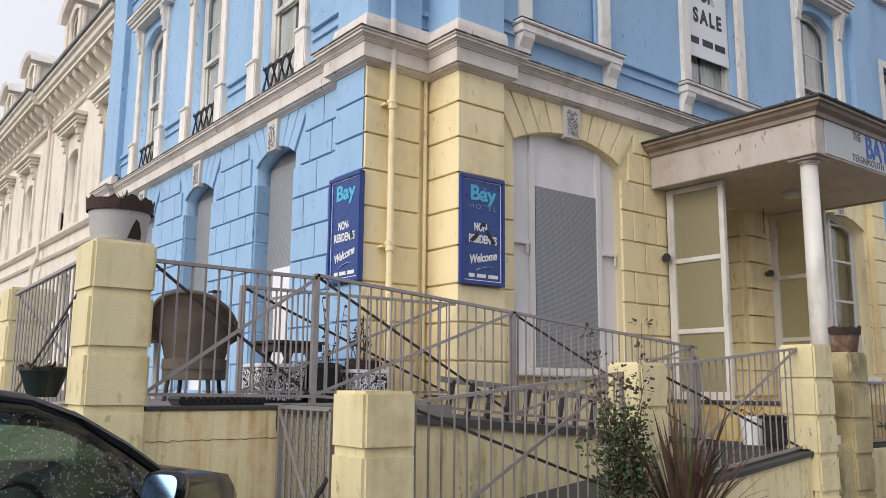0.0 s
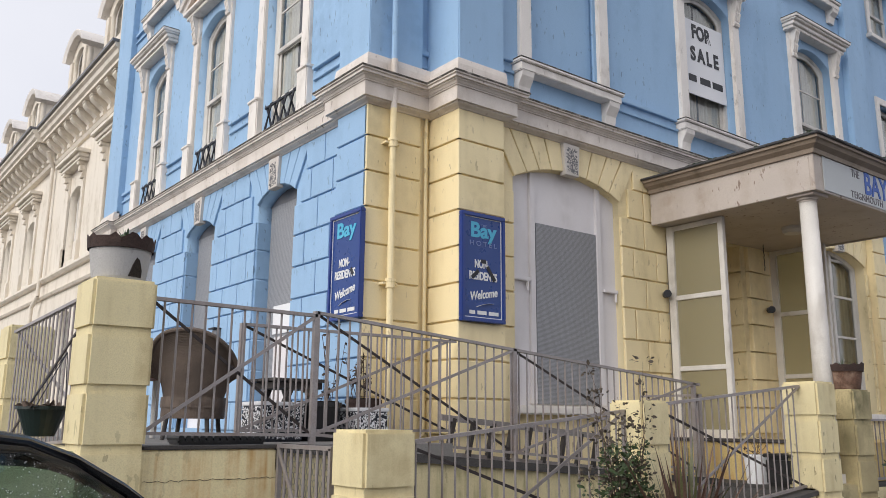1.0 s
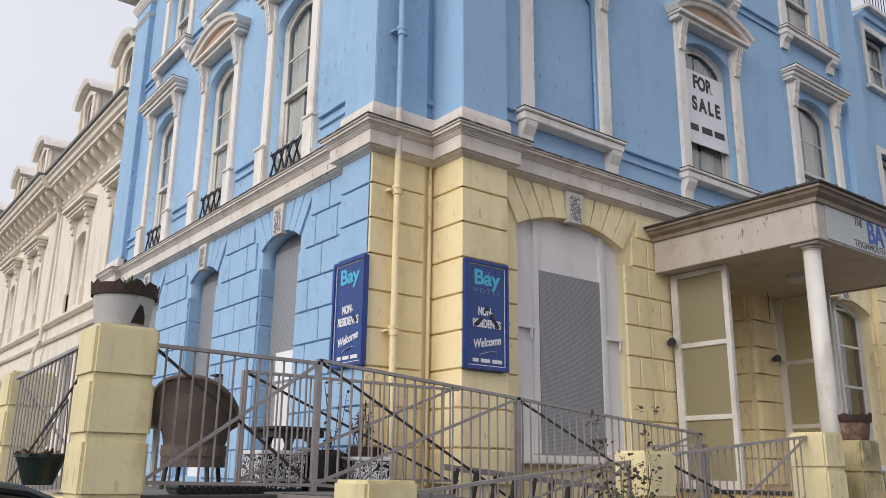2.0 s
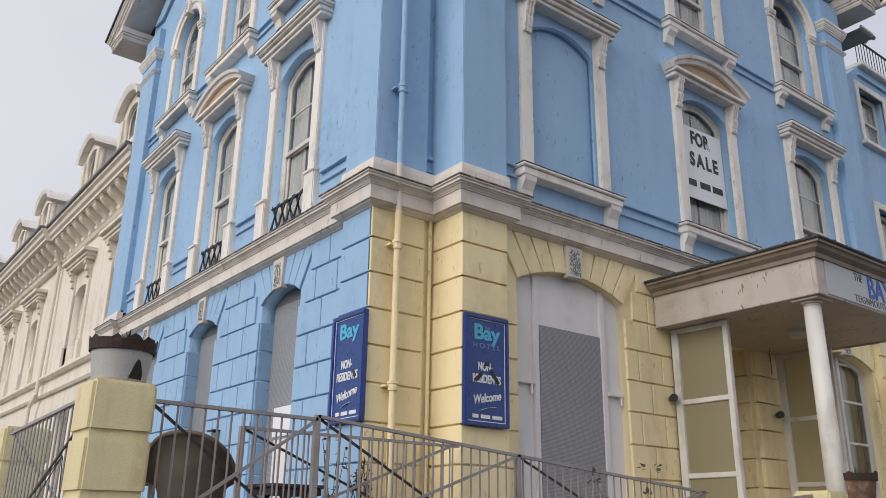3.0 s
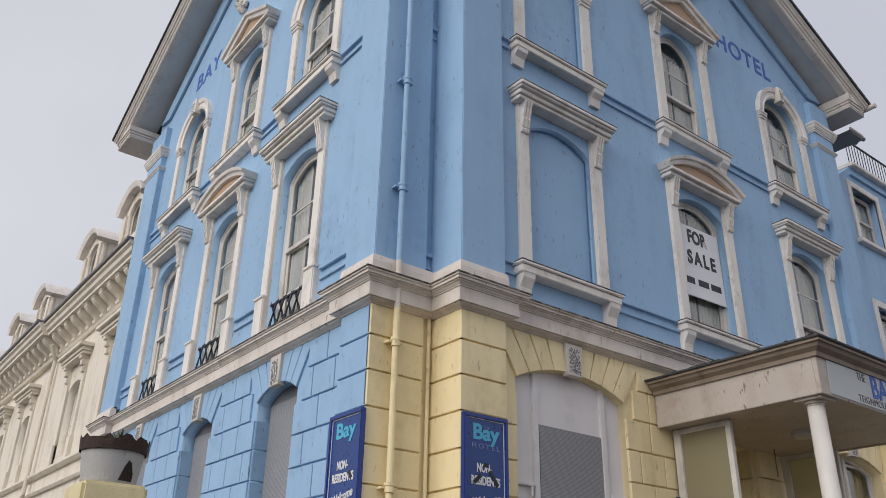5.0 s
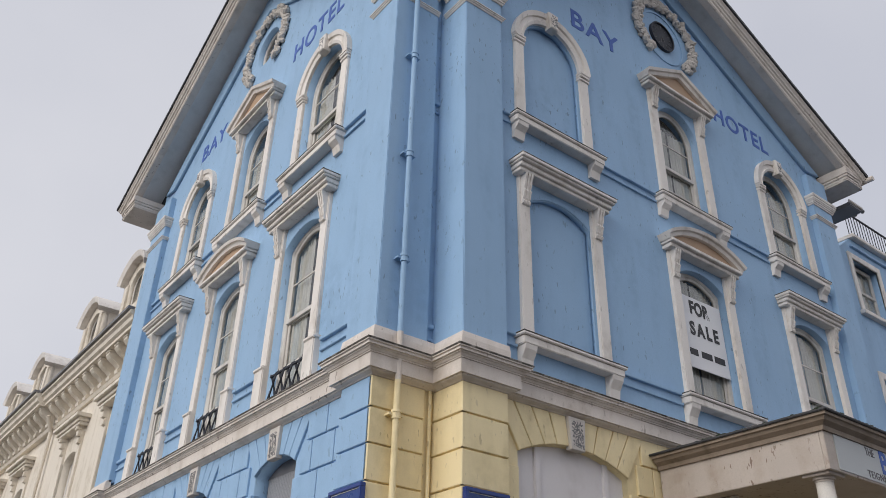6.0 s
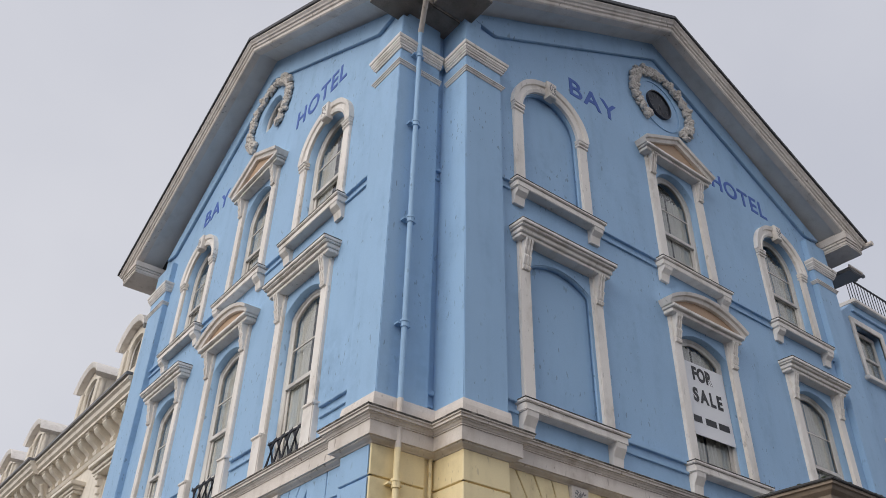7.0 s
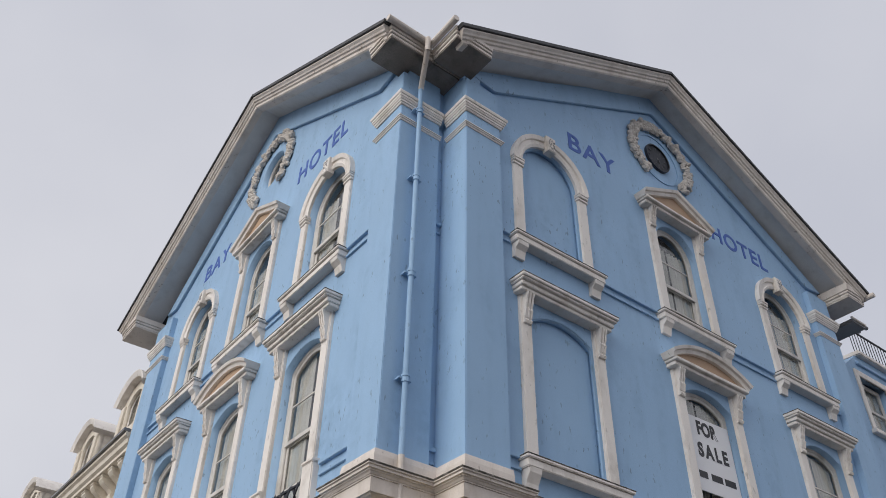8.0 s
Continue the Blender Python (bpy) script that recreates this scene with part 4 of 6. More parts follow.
win = board_up(R_FRAME, opening(0.96, 2.88, 1.08, 3.79, 0.22), (1.40, 2.54, 1.10, 3.30), WHITE_PANEL, PW + 0.13)
for u in (1.34, 2.54):
    part("mullion", boxed(u - 0.045, u + 0.045, PW + 0.09, PW + 0.14, 1.10, 3.93, bev=0.008), WHITE_PANEL, win)
for a, b in ((0.97, 1.29), (2.59, 2.87)):
    part("transom", boxed(a, b, PW + 0.07, PW + 0.14, 2.55, 2.60, bev=0.008), WHITE_PANEL, win)
    bm = bar(bmesh.new(), (b - 0.05 if a < 2 else b - 0.04, PW + 0.085, 2.44), (b - 0.05 if a < 2 else b - 0.04, PW + 0.085, 2.55), 0.016, 8)
    part("sash_horn", bm, WHITE_PANEL, win)
part("sill", boxed(0.90, 2.94, PW - 0.10, PW + 0.28, 0.98, 1.08, bev=0.015), WHITE, win, "white window sill")
for u in (-2.99, -5.65, -8.3):
    win = board_up(L_FRAME, opening(u - 0.56, u + 0.56, TERRACE + 0.03, 3.83, 0.17), (u - 0.52, u + 0.53, 1.0, 3.82), WHITE_PANEL)
    part("arch_head", sheet([[(u - 0.56, 3.825), (u + 0.56, 3.825)] + segment(u - 0.56, u + 0.56, 3.83, 0.17)], PW + 0.222, PW + 0.26), MESH_GREY, win)
note = tagged(part("notice", boxed(-3.28, -2.80, PW + 0.20, PW + 0.21, 2.02, 2.40), BOARD, None, "", L_FRAME), "torn white paper notice taped to the boarding", "notice")
part("lower_board", boxed(-3.22, -2.80, PW + 0.195, PW + 0.21, 0.98, 1.98, bev=0.005), WHITE_PANEL, hotel, "white plywood patch", L_FRAME)
# paired sash window beyond the porch
w3 = part("window", sheet([R_G3, [(a + (0.06 if a < 8.76 else -0.06), b + (0.06 if b < 1.2 else -0.06)) for a, b in R_G3]], PW + 0.20, PW + 0.30), TIMBER, hotel, "white paired sash window")
for a, b in ((7.88, 8.74), (8.80, 9.64)):
    part("sash", sheet([[(a, 1.14), (b, 1.14), (b, 3.82), (a, 3.82)], [(a + 0.06, 1.2), (b - 0.06, 1.2), (b - 0.06, 3.78), (a + 0.06, 3.78)]], PW + 0.22, PW + 0.27), TIMBER, w3)
    for z in (2.42, 3.14):
        part("glazing_bar", boxed(a, b, PW + 0.22, PW + 0.26, z - 0.02, z + 0.02), TIMBER, w3)
    gl = part("pane", boxed(a + 0.05, b - 0.05, PW + 0.24, PW + 0.244, 1.18, 3.8), GLASS, w3)
    gl.visible_shadow = False
    part("curtain", curtain_mesh(a, b, 1.1, 3.9, PW + 0.36, 5), BROWN_CURTAIN, w3, "drawn dull brown curtain", smooth=True)
part("mullion", boxed(8.72, 8.82, PW + 0.18, PW + 0.30, 1.1, 4.0, bev=0.01), TIMBER, w3)
part("sill", boxed(7.76, 9.74, PW - 0.10, PW + 0.28, 0.98, 1.08, bev=0.015), WHITE, w3)
# closing walls and floors, dark inside
part("rear_wall", boxed(XL + PW + 0.5, 10.2, 10.3, 10.5, GROUND, 12), BLUE, hotel)
part("side_wall", boxed(10.0, 10.2, 0.5, 10.3, GROUND, 12), BLUE, hotel)
for z in (4.5, 8.3, 11.9):
    part("inner_floor", boxed(XL + PW + 0.36, 10.0, 1.4, 10.3, z, z + 0.1), DARK, hotel)
    part("inner_floor", boxed(0.7, 10.0, 0.5, 1.4, z, z + 0.1), DARK, hotel)

# ---- ground, kerb and pavement ----
tagged(part("ground", boxed(-150, 150, -150, 150, GROUND - 0.2, GROUND), ASPHALT), "dark wet asphalt street", "ground", kind="structure")
PAVE = GROUND + 0.11
bm = sheet([[(-5.2, -3.0), (30, -3.0), (30, 40), (-5.2, 40)]], -0.055, 0.055)
bmesh.ops.transform(bm, matrix=Matrix.Translation((0, 0, GROUND + 0.055)) @ Matrix.Rotation(radians(-90), 4, "X"), verts=bm.verts)
tagged(part("pavement", bm, PAVING), "grey paving along the corner", "pavement", kind="structure")

# ---- raised terrace and the two-flight ramp ----
RAIL_Y, LOW_Y = -0.95, -2.15
terrace = tagged(part("terrace", boxed(-3.85, XL + 0.02, -1.0, 14.0, GROUND, TERRACE - 0.04), PAVING), "grey paved terrace beside the hotel", "terrace", kind="structure")
bm = boxed(-3.95, -2.56, RAIL_Y - 0.13, RAIL_Y + 0.13, GROUND, TERRACE - 0.06, bev=0.01)
tagged(part("terrace_wall", bm, STREAKED), "cracked yellow rendered wall with rust streaks", "wall", kind="structure")
part("coping", boxed(-3.62, -2.30, RAIL_Y - 0.145, RAIL_Y + 0.14, TERRACE - 0.06, TERRACE - 0.035, bev=0.006), WOOD_DARK, bpy.data.objects["terrace_wall"], "thin dark coping strip")
tagged(part("street_terrace_wall", boxed(-4.0, -3.78, -0.8, 14.0, GROUND, TERRACE - 0.05, bev=0.01), YELLOW_WALL), "yellow rendered wall along the side street", "wall", kind="structure")


def slope_slab(name, x0, x1, z0, z1, y0, y1, zb, mat, label, cat, thick=None):
    """A slab sloping from z0 to z1; its underside lies level at zb, or follows the slope when thick is given."""
    bm = bmesh.new()
    b0, b1 = (z0 - thick, z1 - thick) if thick else (zb, zb)
    v = [bm.verts.new(p) for p in ((x0, y0, b0), (x1, y0, b1), (x1, y0, z1), (x0, y0, z0), (x0, y1, b0), (x1, y1, b1), (x1, y1, z1), (x0, y1, z0))]
    for f in ((0, 1, 2, 3), (7, 6, 5, 4), (0, 4, 5, 1), (1, 5, 6, 2), (2, 6, 7, 3), (3, 7, 4, 0)):
        bm.faces.new([v[i] for i in f])
    return tagged(part(name, bm, mat), label, cat, kind="structure")


slope_slab("upper_ramp", -2.56, 2.95, 0.70, 0.26, RAIL_Y + 0.10, 0.02, GROUND, RAMP_CONC, "grey concrete upper ramp along the front", "ramp")
slope_slab("ramp_wall", -2.56, 2.95, 0.67, 0.23, RAIL_Y - 0.10, RAIL_Y + 0.10, GROUND, ALGAE, "yellow rendered ramp wall, green with algae", "wall")
slope_slab("ramp_kerb", -2.56, 2.95, 0.72, 0.28, RAIL_Y - 0.14, RAIL_Y - 0.097, 0.1, COPING, "grey edge of the ramp slab", "ramp", 0.07)
slope_slab("lower_ramp", -2.40, 2.95, -0.42, 0.20, LOW_Y + 0.10, RAIL_Y - 0.10, GROUND, RAMP_CONC, "grey concrete lower ramp", "ramp")
slope_slab("outer_wall", -2.26, 2.97, -0.36, 0.195, LOW_Y - 0.10, LOW_Y + 0.10, GROUND, STREAKED, "yellow rendered boundary wall sloping with the ramp", "wall")
slope_slab("outer_coping", -2.26, 2.955, -0.31, 0.224, LOW_Y - 0.13, LOW_Y + 0.12, -0.5, COPING, "dark coping on the boundary wall", "wall", 0.045)
tagged(part("porch_landing", boxed(2.95, 7.6, LOW_Y - 0.1, 0.1, GROUND, 0.24), RAMP_CONC), "grey concrete landing in front of the porch", "landing", kind="structure")
tagged(part("landing_wall", boxed(4.15, 12.0, LOW_Y - 0.12, LOW_Y + 0.08, GROUND, 0.20, bev=0.01), YELLOW_WALL), "yellow boundary wall beyond the gate", "wall", kind="structure")
tagged(part("gate_ledge", boxed(3.33, 3.75, LOW_Y - 0.16, LOW_Y + 0.14, GROUND, 0.26, bev=0.01), MOSSY), "low mossy yellow ledge between two pillars", "wall", kind="structure")
# rust-stained low wall at the back of the ramp turn
tagged(part("porch_platform", boxed(3.46, 7.6, LOW_Y + 0.12, 0.1, 0.2, 0.68, bev=0.01), RUSTY), "raised porch floor, its edge stained orange with rust", "platform", kind="structure")
part("edge_strip", boxed(3.43, 3.50, LOW_Y + 0.10, 0.08, 0.68, 0.72, bev=0.006), WOOD_DARK, bpy.data.objects["porch_platform"], "dark edge strip")

# crack lines in the terrace wall
rng = random.Random(3)
bm = bmesh.new()
pts, z = [], 0.47
for i in range(36):
    pts.append((-3.62 + i * 0.03, RAIL_Y - 0.131, z + 0.004 * math.sin(i * 1.9) + rng.uniform(-0.006, 0.006)))
for p, q in zip(pts, pts[1:]):
    flat_bar(bm, p, q, 0.003, 0.005, (0, 1, 0))
part("crack", bm, STEM, bpy.data.objects["terrace_wall"], "thin rusty crack")


def pillar(name, x0, y0, s, top, zb, courses_z, mat, label, group):
    """A rendered pillar of chamfered courses over a core."""
    p = thing(name, label, "pillar", group, (x0 + s / 2, y0 + s / 2, zb))
    h = s / 2
    part("core", boxed(-h + 0.02, h - 0.02, -h + 0.02, h - 0.02, 0, top - zb - 0.03), mat, p)
    zs = [zb] + [z for z in courses_z if zb < z < top] + [top]
    for a, b in zip(zs, zs[1:]):
        part("course", boxed(-h, h, -h, h, a - zb + 0.011, b - zb - (0.0 if b == top else 0.011), bev=0.022), mat, p)
    return p


def course_lines(top, first, step):
    return [top - first - step * i for i in range(12)][::-1]


G1 = "boundary pillars"
pillar("gate_pillar", -4.05, -1.15, 0.43, 1.83, GROUND, course_lines(1.83, 0.36, 0.39), YELLOW_WALL, "tall yellow rendered pillar carrying a peeling planter", G1)
pillar("gate_pillar", -2.65, -2.35, 0.41, 0.83, GROUND, course_lines(0.83, 0.39, 0.40), YELLOW_WALL, "short yellow rendered pillar beside the iron gate", G1)
pillar("gate_pillar", 0.09, -2.35, 0.37, 1.08, GROUND, course_lines(1.08, 0.40, 0.40), YELLOW_WALL, "yellow rendered pillar behind a dry shrub", G1)
pillar("gate_pillar", 2.95, -2.35, 0.40, 1.34, GROUND, course_lines(1.34, 0.38, 0.39), YELLOW_WALL, "yellow rendered pillar at the ramp's turn", G1)
pillar("gate_pillar", 3.72, -2.35, 0.42, 1.28, GROUND, course_lines(1.28, 0.36, 0.39), MOSSY, "moss-darkened yellow pillar carrying a rusty planter", G1)
pillar("gate_pillar", -3.94, 2.15, 0.43, 1.80, GROUND, course_lines(1.80, 0.36, 0.39), YELLOW_WALL, "yellow rendered pillar on the side street", G1)


def railing(name, p, q, h0, h1, label, group, posts_at=(0.0, 1.0), brace=((0.0, 1.0),), gap=0.108):
    """A railing from p to q (feet of the posts): top and bottom rails, balusters, posts, crossed braces. All along one line."""
    p, q = Vector(p), Vector(q)
    d = q - p
    n = max(2, round(Vector((d.x, d.y, 0)).length / gap))
    side = Vector((d.y, -d.x, 0)).normalized()
    t = thing(name, label, "railing", group, p)
    up = lambda k, h: d * k + Vector((0, 0, h))
    part("top_rail", flat_bar(bmesh.new(), up(0, h1), up(1, h1), 0.045, 0.026), GALV, t)
    part("bottom_rail", flat_bar(bmesh.new(), up(0, h0), up(1, h0), 0.04, 0.024), GALV, t)
    for i in range(1, n):
        k = i / n
        part("baluster", bar(bmesh.new(), up(k, h0), up(k, h1), 0.0085, 6), GALV, t)
    for k in posts_at:
        part("post", flat_bar(bmesh.new(), up(k, 0), up(k, h1 + 0.01), 0.045, 0.045, (1, 0, 0)), GALV, t)
    for a, b in brace:
        part("brace", flat_bar(bmesh.new(), up(a, h0) + side * 0.014, up(b, h1) + side * 0.014, 0.010, 0.026, (0, 0, 1)), GALV, t)
        part("brace", flat_bar(bmesh.new(), up(a, h1) - side * 0.014, up(b, h0) - side * 0.014, 0.010, 0.022, (0, 0, 1)), BRACE, t)
    return t


G2 = "ramp railings"
railing("railing", (-3.60, RAIL_Y, TERRACE - 0.02), (-2.25, RAIL_Y, TERRACE - 0.035), 0.07, 1.02, "grey galvanised railing with crossed braces on the terrace edge", G2, (), ((0.0, 1.0),), 0.105)
railing("railing", (-2.25, RAIL_Y, 0.69), (2.88, RAIL_Y, 0.28), 0.09, 1.06, "grey galvanised railing sloping down the upper ramp", G2, (0.0, 0.425, 0.98), ((0.0, 0.425), (0.425, 0.98)))
railing("railing", (-2.47, -0.03, TERRACE - 0.04), (-0.06, -0.03, TERRACE - 0.04), 0.10, 1.02, "grey galvanised handrail between terrace and ramp", G2, (0.0,), ((0.0, 0.96),))
railing("railing", (-2.22, LOW_Y, -0.30), (0.10, LOW_Y, -0.05), 0.03, 1.04, "grey galvanised railing rising along the lower ramp", G2, (0.0, 1.0), ((0.0, 1.0),), 0.115)
railing("railing", (0.46, LOW_Y, -0.02), (2.94, LOW_Y, 0.23), 0.03, 1.06, "grey galvanised railing between two pillars", G2, (), ((0.0, 1.0),), 0.115)
railing("railing", (-3.83, -0.72, TERRACE - 0.05), (-3.90, 2.0, TERRACE - 0.18), 0.06, 1.15, "dark rusting railing with crossed braces on the side street", G2, (), ((0.0, 1.0),), 0.12)
railing("railing", (4.16, LOW_Y, 0.20), (8.5, LOW_Y, 0.20), 0.08, 0.75, "low dark railing beyond the gate pillars", G2, (), ())
railing("railing", (2.88, RAIL_Y, 0.24), (2.88, -0.12, 0.24), 0.08, 0.98, "short grey railing end at the ramp's turn", G2, (0.0,), ())

# the wire-backed gate between terrace wall and short pillar
gate = thing("iron_gate", "grey iron gate backed with hexagonal wire, closed", "gate", "", (-2.60, RAIL_Y - 0.15, -0.38))
GL, GH = 0.76, 1.08
for a, b in (((0, 0, 0), (0, 0, GH)), ((0, -GL, 0), (0, -GL, GH)), ((0, 0, 0.02), (0, -GL, 0.02)), ((0, 0.02, GH), (0, -GL - 0.02, GH))):
    part("frame", flat_bar(bmesh.new(), a, b, 0.03, 0.035, (1, 0, 0)), GALV, gate)
for i in range(1, 8):
    part("baluster", bar(bmesh.new(), (0, -GL * i / 8, 0.02), (0, -GL * i / 8, GH), 0.011, 6), GALV, gate)
part("brace", flat_bar(bmesh.new(), (-0.02, 0, GH), (-0.02, -GL, 0.05), 0.012, 0.03), GALV, gate)
part("brace", flat_bar(bmesh.new(), (-0.02, -GL, 0.62), (-0.02, -0.1, 0.0), 0.012, 0.03), IRON, gate)
bm = bmesh.new()
hx = 0.025
for r in range(26):
    for c in range(17):
        y, z = -0.02 - c * hx * 1.732, 0.04 + r * hx * 1.5 * 1.06
        y -= hx * 0.866 if r % 2 else 0
        if y < -GL + 0.02 or z > GH - 0.03:
            continue
        for k in range(3):
            a0, a1 = radians(30 + 60 * k), radians(90 + 60 * k)
            flat_bar(bm, (0.02, y + hx * math.cos(a0), z + hx * math.sin(a0)), (0.02, y + hx * math.cos(a1), z + hx * math.sin(a1)), 0.002, 0.003, (1, 0, 0))
tagged(part("wire_netting", bm, LEAD, gate), kind="stuff")
part("latch_plate", boxed(-0.03, 0.01, 0.02, 0.07, 0.90, 1.06, bev=0.006), WOOD_DARK, gate, "rusted lock plate")

# ---- porch ----
porch = thing("porch", "flat-roofed white entrance porch with round columns and glass screens", "porch", "", (5.25, -1.0, 0.24))
PM = Matrix.Translation((-5.25, 1.0, -0.24))


def ppart(name, bm, mat, label="", parent=None, smooth=False):
    bmesh.ops.transform(bm, matrix=PM, verts=bm.verts)
    return part(name, bm, mat, parent or porch, label, None, smooth)


PX0, PX1, PY = 3.50, 6.68, -2.25
ppart("ceiling", boxed(PX0 + 0.03, PX1 - 0.03, PY + 0.03, 0.12, 3.58, 3.66), PORCH_PAINT, "cream boarded ceiling")
ppart("fascia", boxed(PX0, PX0 + 0.05, PY + 0.05, 0.10, 3.56, 4.02, bev=0.006), PORCH_PAINT, "peeling cream side fascia")
ppart("fascia", boxed(PX1 - 0.05, PX1, PY + 0.05, 0.10, 3.56, 4.02, bev=0.006), PORCH_PAINT, "peeling cream side fascia")
ppart("fascia", boxed(PX0, PX1, PY, PY + 0.05, 3.56, 4.02, bev=0.006), PORCH_PAINT, "cream front fascia")
ppart("sign_panel", boxed(PX0 + 0.20, PX1 - 0.20, PY - 0.012, PY - 0.001, 3.585, 4.0, bev=0.003), FASCIA_PANEL, "pale grey painted name board")
bm = bmesh.new()
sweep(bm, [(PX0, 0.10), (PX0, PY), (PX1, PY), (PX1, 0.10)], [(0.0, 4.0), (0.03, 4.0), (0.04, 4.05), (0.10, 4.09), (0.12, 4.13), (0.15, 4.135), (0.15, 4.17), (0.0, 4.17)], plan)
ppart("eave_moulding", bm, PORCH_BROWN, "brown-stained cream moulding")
bm = boxed(PX0 - 0.18, PX1 + 0.18, PY - 0.18, 0.12, 4.17, 4.20, bev=0.008)
ppart("roof", bm, SLATE, "dark felt roof edge with moss")
bm = bmesh.new()
rng = random.Random(11)
for i in range(160):
    k = rng.random()
    x, y = (PX0 - 0.15 + rng.uniform(0, 0.1), PY - 0.15 + k * 2.2) if i % 2 else (PX0 - 0.15 + k * 3.6, PY - 0.15 + rng.uniform(0, 0.1))
    bmesh.ops.create_icosphere(bm, subdivisions=1, radius=rng.uniform(0.012, 0.03), matrix=Matrix.Translation((x, y, 4.205)) @ Matrix.Diagonal((1.5, 1.5, 0.7, 1)))
tagged(ppart("moss", bm, LEAF_DARK, "dark moss along the roof edge"), kind="stuff")
for cx in (PX0 + 0.22, PX1 - 0.22):
    bm = bmesh.new()
    cy = PY + 0.22
    bar(bm, (cx, cy, 0.24), (cx, cy, 3.50), 0.112, 32, 0.098)
    col = ppart("column", bm, TIMBER, "round white column", smooth=False)
    for f in col.data.polygons:
        f.use_smooth = len(f.vertices) == 4
    bm = bmesh.new()
    for z, r in ((3.475, 0.105), (3.50, 0.125)):
        bar(bm, (cx, cy, z), (cx, cy, z + 0.03), r, 32)
    box(bm, cx - 0.17, cx + 0.17, cy - 0.17, cy + 0.17, 3.53, 3.575, bev=0.004)
    ppart("capital", bm, PORCH_PAINT)
    ppart("column_base", bar(bmesh.new(), (cx, cy, 0.24), (cx, cy, 0.36), 0.16, 32), WHITE)
# glass side screens
for sx, mat in ((3.79, OBSCURE), (6.40, OBSCURE)):
    bm = bmesh.new()
    y0, y1 = -0.81, 0.08
    for a, b in ((y0, y0 + 0.075), (y1 - 0.11, y1)):
        box(bm, sx, sx + 0.07, a, b, 0.24, 3.57, bev=0.006)
    for z0, z1 in ((3.50, 3.57), (2.53, 2.595), (1.575, 1.64), (0.70, 0.82)):
        box(bm, sx + 0.008, sx + 0.062, y0 + 0.05, y1 - 0.05, z0, z1, bev=0.006)
    scr = ppart("screen_frame", bm, TIMBER, "white timber screen frame")
    for z0, z1 in ((0.80, 1.59), (1.63, 2.54), (2.585, 3.51)):
        gp = part("screen_pane", boxed(sx + 0.033 - 5.25, sx + 0.039 - 5.25, y0 + 0.07 + 1, y1 - 0.07 + 1, z0 - 0.24, z1 - 0.24), mat, scr, "reeded obscured glass")
        gp.visible_shadow = False
# entrance recess
ppart("doorway_reveal", boxed(5.80, 5.95, 0.50, 1.7, 0.24, 3.66), YELLOW, "yellow reveal of the doorway")
ppart("doorway_reveal", boxed(3.70, 3.85, 0.50, 1.7, 0.24, 3.66), YELLOW, "yellow reveal of the doorway")
ppart("doorway_ceiling", boxed(3.8, 5.85, 0.50, 1.7, 3.60, 3.66), DIRTY_WHITE)
ppart("doorway_floor", boxed(3.8, 5.85, 0.06, 1.7, 0.2, 0.26), RAMP_CONC)
dm = ppart("door", boxed(3.85, 5.80, 1.55, 1.62, 0.26, 3.60, bev=0.01), TIMBER, "closed white panelled door")
for x0, x1 in ((3.95, 4.78), (4.87, 5.70)):
    for z0, z1 in ((0.45, 1.1), (1.25, 2.3)):
        part("door_panel", boxed(x0 - 5.25, x1 - 5.25, 1.53 + 1, 1.555 + 1, z0 - 0.24, z1 - 0.24, bev=0.01), TIMBER, dm)
# quoin blocks on the wall under the porch
for z0, z1 in zip(J, J[1:-2]):
    part("stone_block", block([(5.82, z0 + g), (6.22, z0 + g), (6.22, z1 - g), (5.82, z1 - g)], PW - 0.03, PW + 0.02), YELLOW, hotel)
    part("stone_block", block([(-1.4, z0 + g), (-0.20, z0 + g), (-0.20, z1 - g), (-1.4, z1 - g)], 5.765, 5.81), YELLOW, hotel, "", side_y)
bm = bmesh.new()
bar(bm, (5.15, -1.04, 3.53), (5.15, -1.04, 3.58), 0.15, 32)
bar(bm, (5.15, -1.04, 3.49), (5.15, -1.04, 3.53), 0.12, 32, 0.15)
tagged(part("ceiling_lamp", bm, LAMP_WHITE), "round unlit ceiling lamp under the porch", "lamp")
bm = bmesh.new()
for i in range(9):
    z = 3.56 - i * 0.045
    bar(bm, (5.78, -0.2, z), (5.78 + (0.008 if i % 2 else -0.008), -0.2, z - 0.042), 0.006, 6)
tagged(part("hanging_chain", bm, IRON), "short dark chain hanging from the porch ceiling", "chain")
for x, y in ((3.80, 0.10), (6.30, 0.05)):
    lm = thing("spotlight", "small dark outdoor spotlight beside the porch", "lamp", "spotlights", (x - 0.06, y, 2.62))
    bm = bar(bmesh.new(), (0, 0.0, 0), (-0.07, -0.09, 0.0), 0.045, 12, 0.055)
    part("housing", bm, BLACK_PLASTIC, lm)
    part("arm", bar(bmesh.new(), (0.06, 0.06, 0.02), (0, 0, 0), 0.012, 6), BLACK_PLASTIC, lm)
ff = Matrix.Translation((-5.25, 1.0, -0.24))
lettering("THE", 0.14, LETTER_GREY, porch, ff @ at(4.48, PY - 0.014, 3.925), squeeze=0.8)
lettering("BAY", 0.40, LETTER_BLUE, porch, ff @ at(5.0, PY - 0.016, 3.84), bold=0.008, squeeze=0.85)
lettering("TEIGNMOUTH", 0.125, LETTER_GREY, porch, ff @ at(4.33, PY - 0.014, 3.65), squeeze=0.95, space=1.1, align="LEFT")

# ---- signs ----


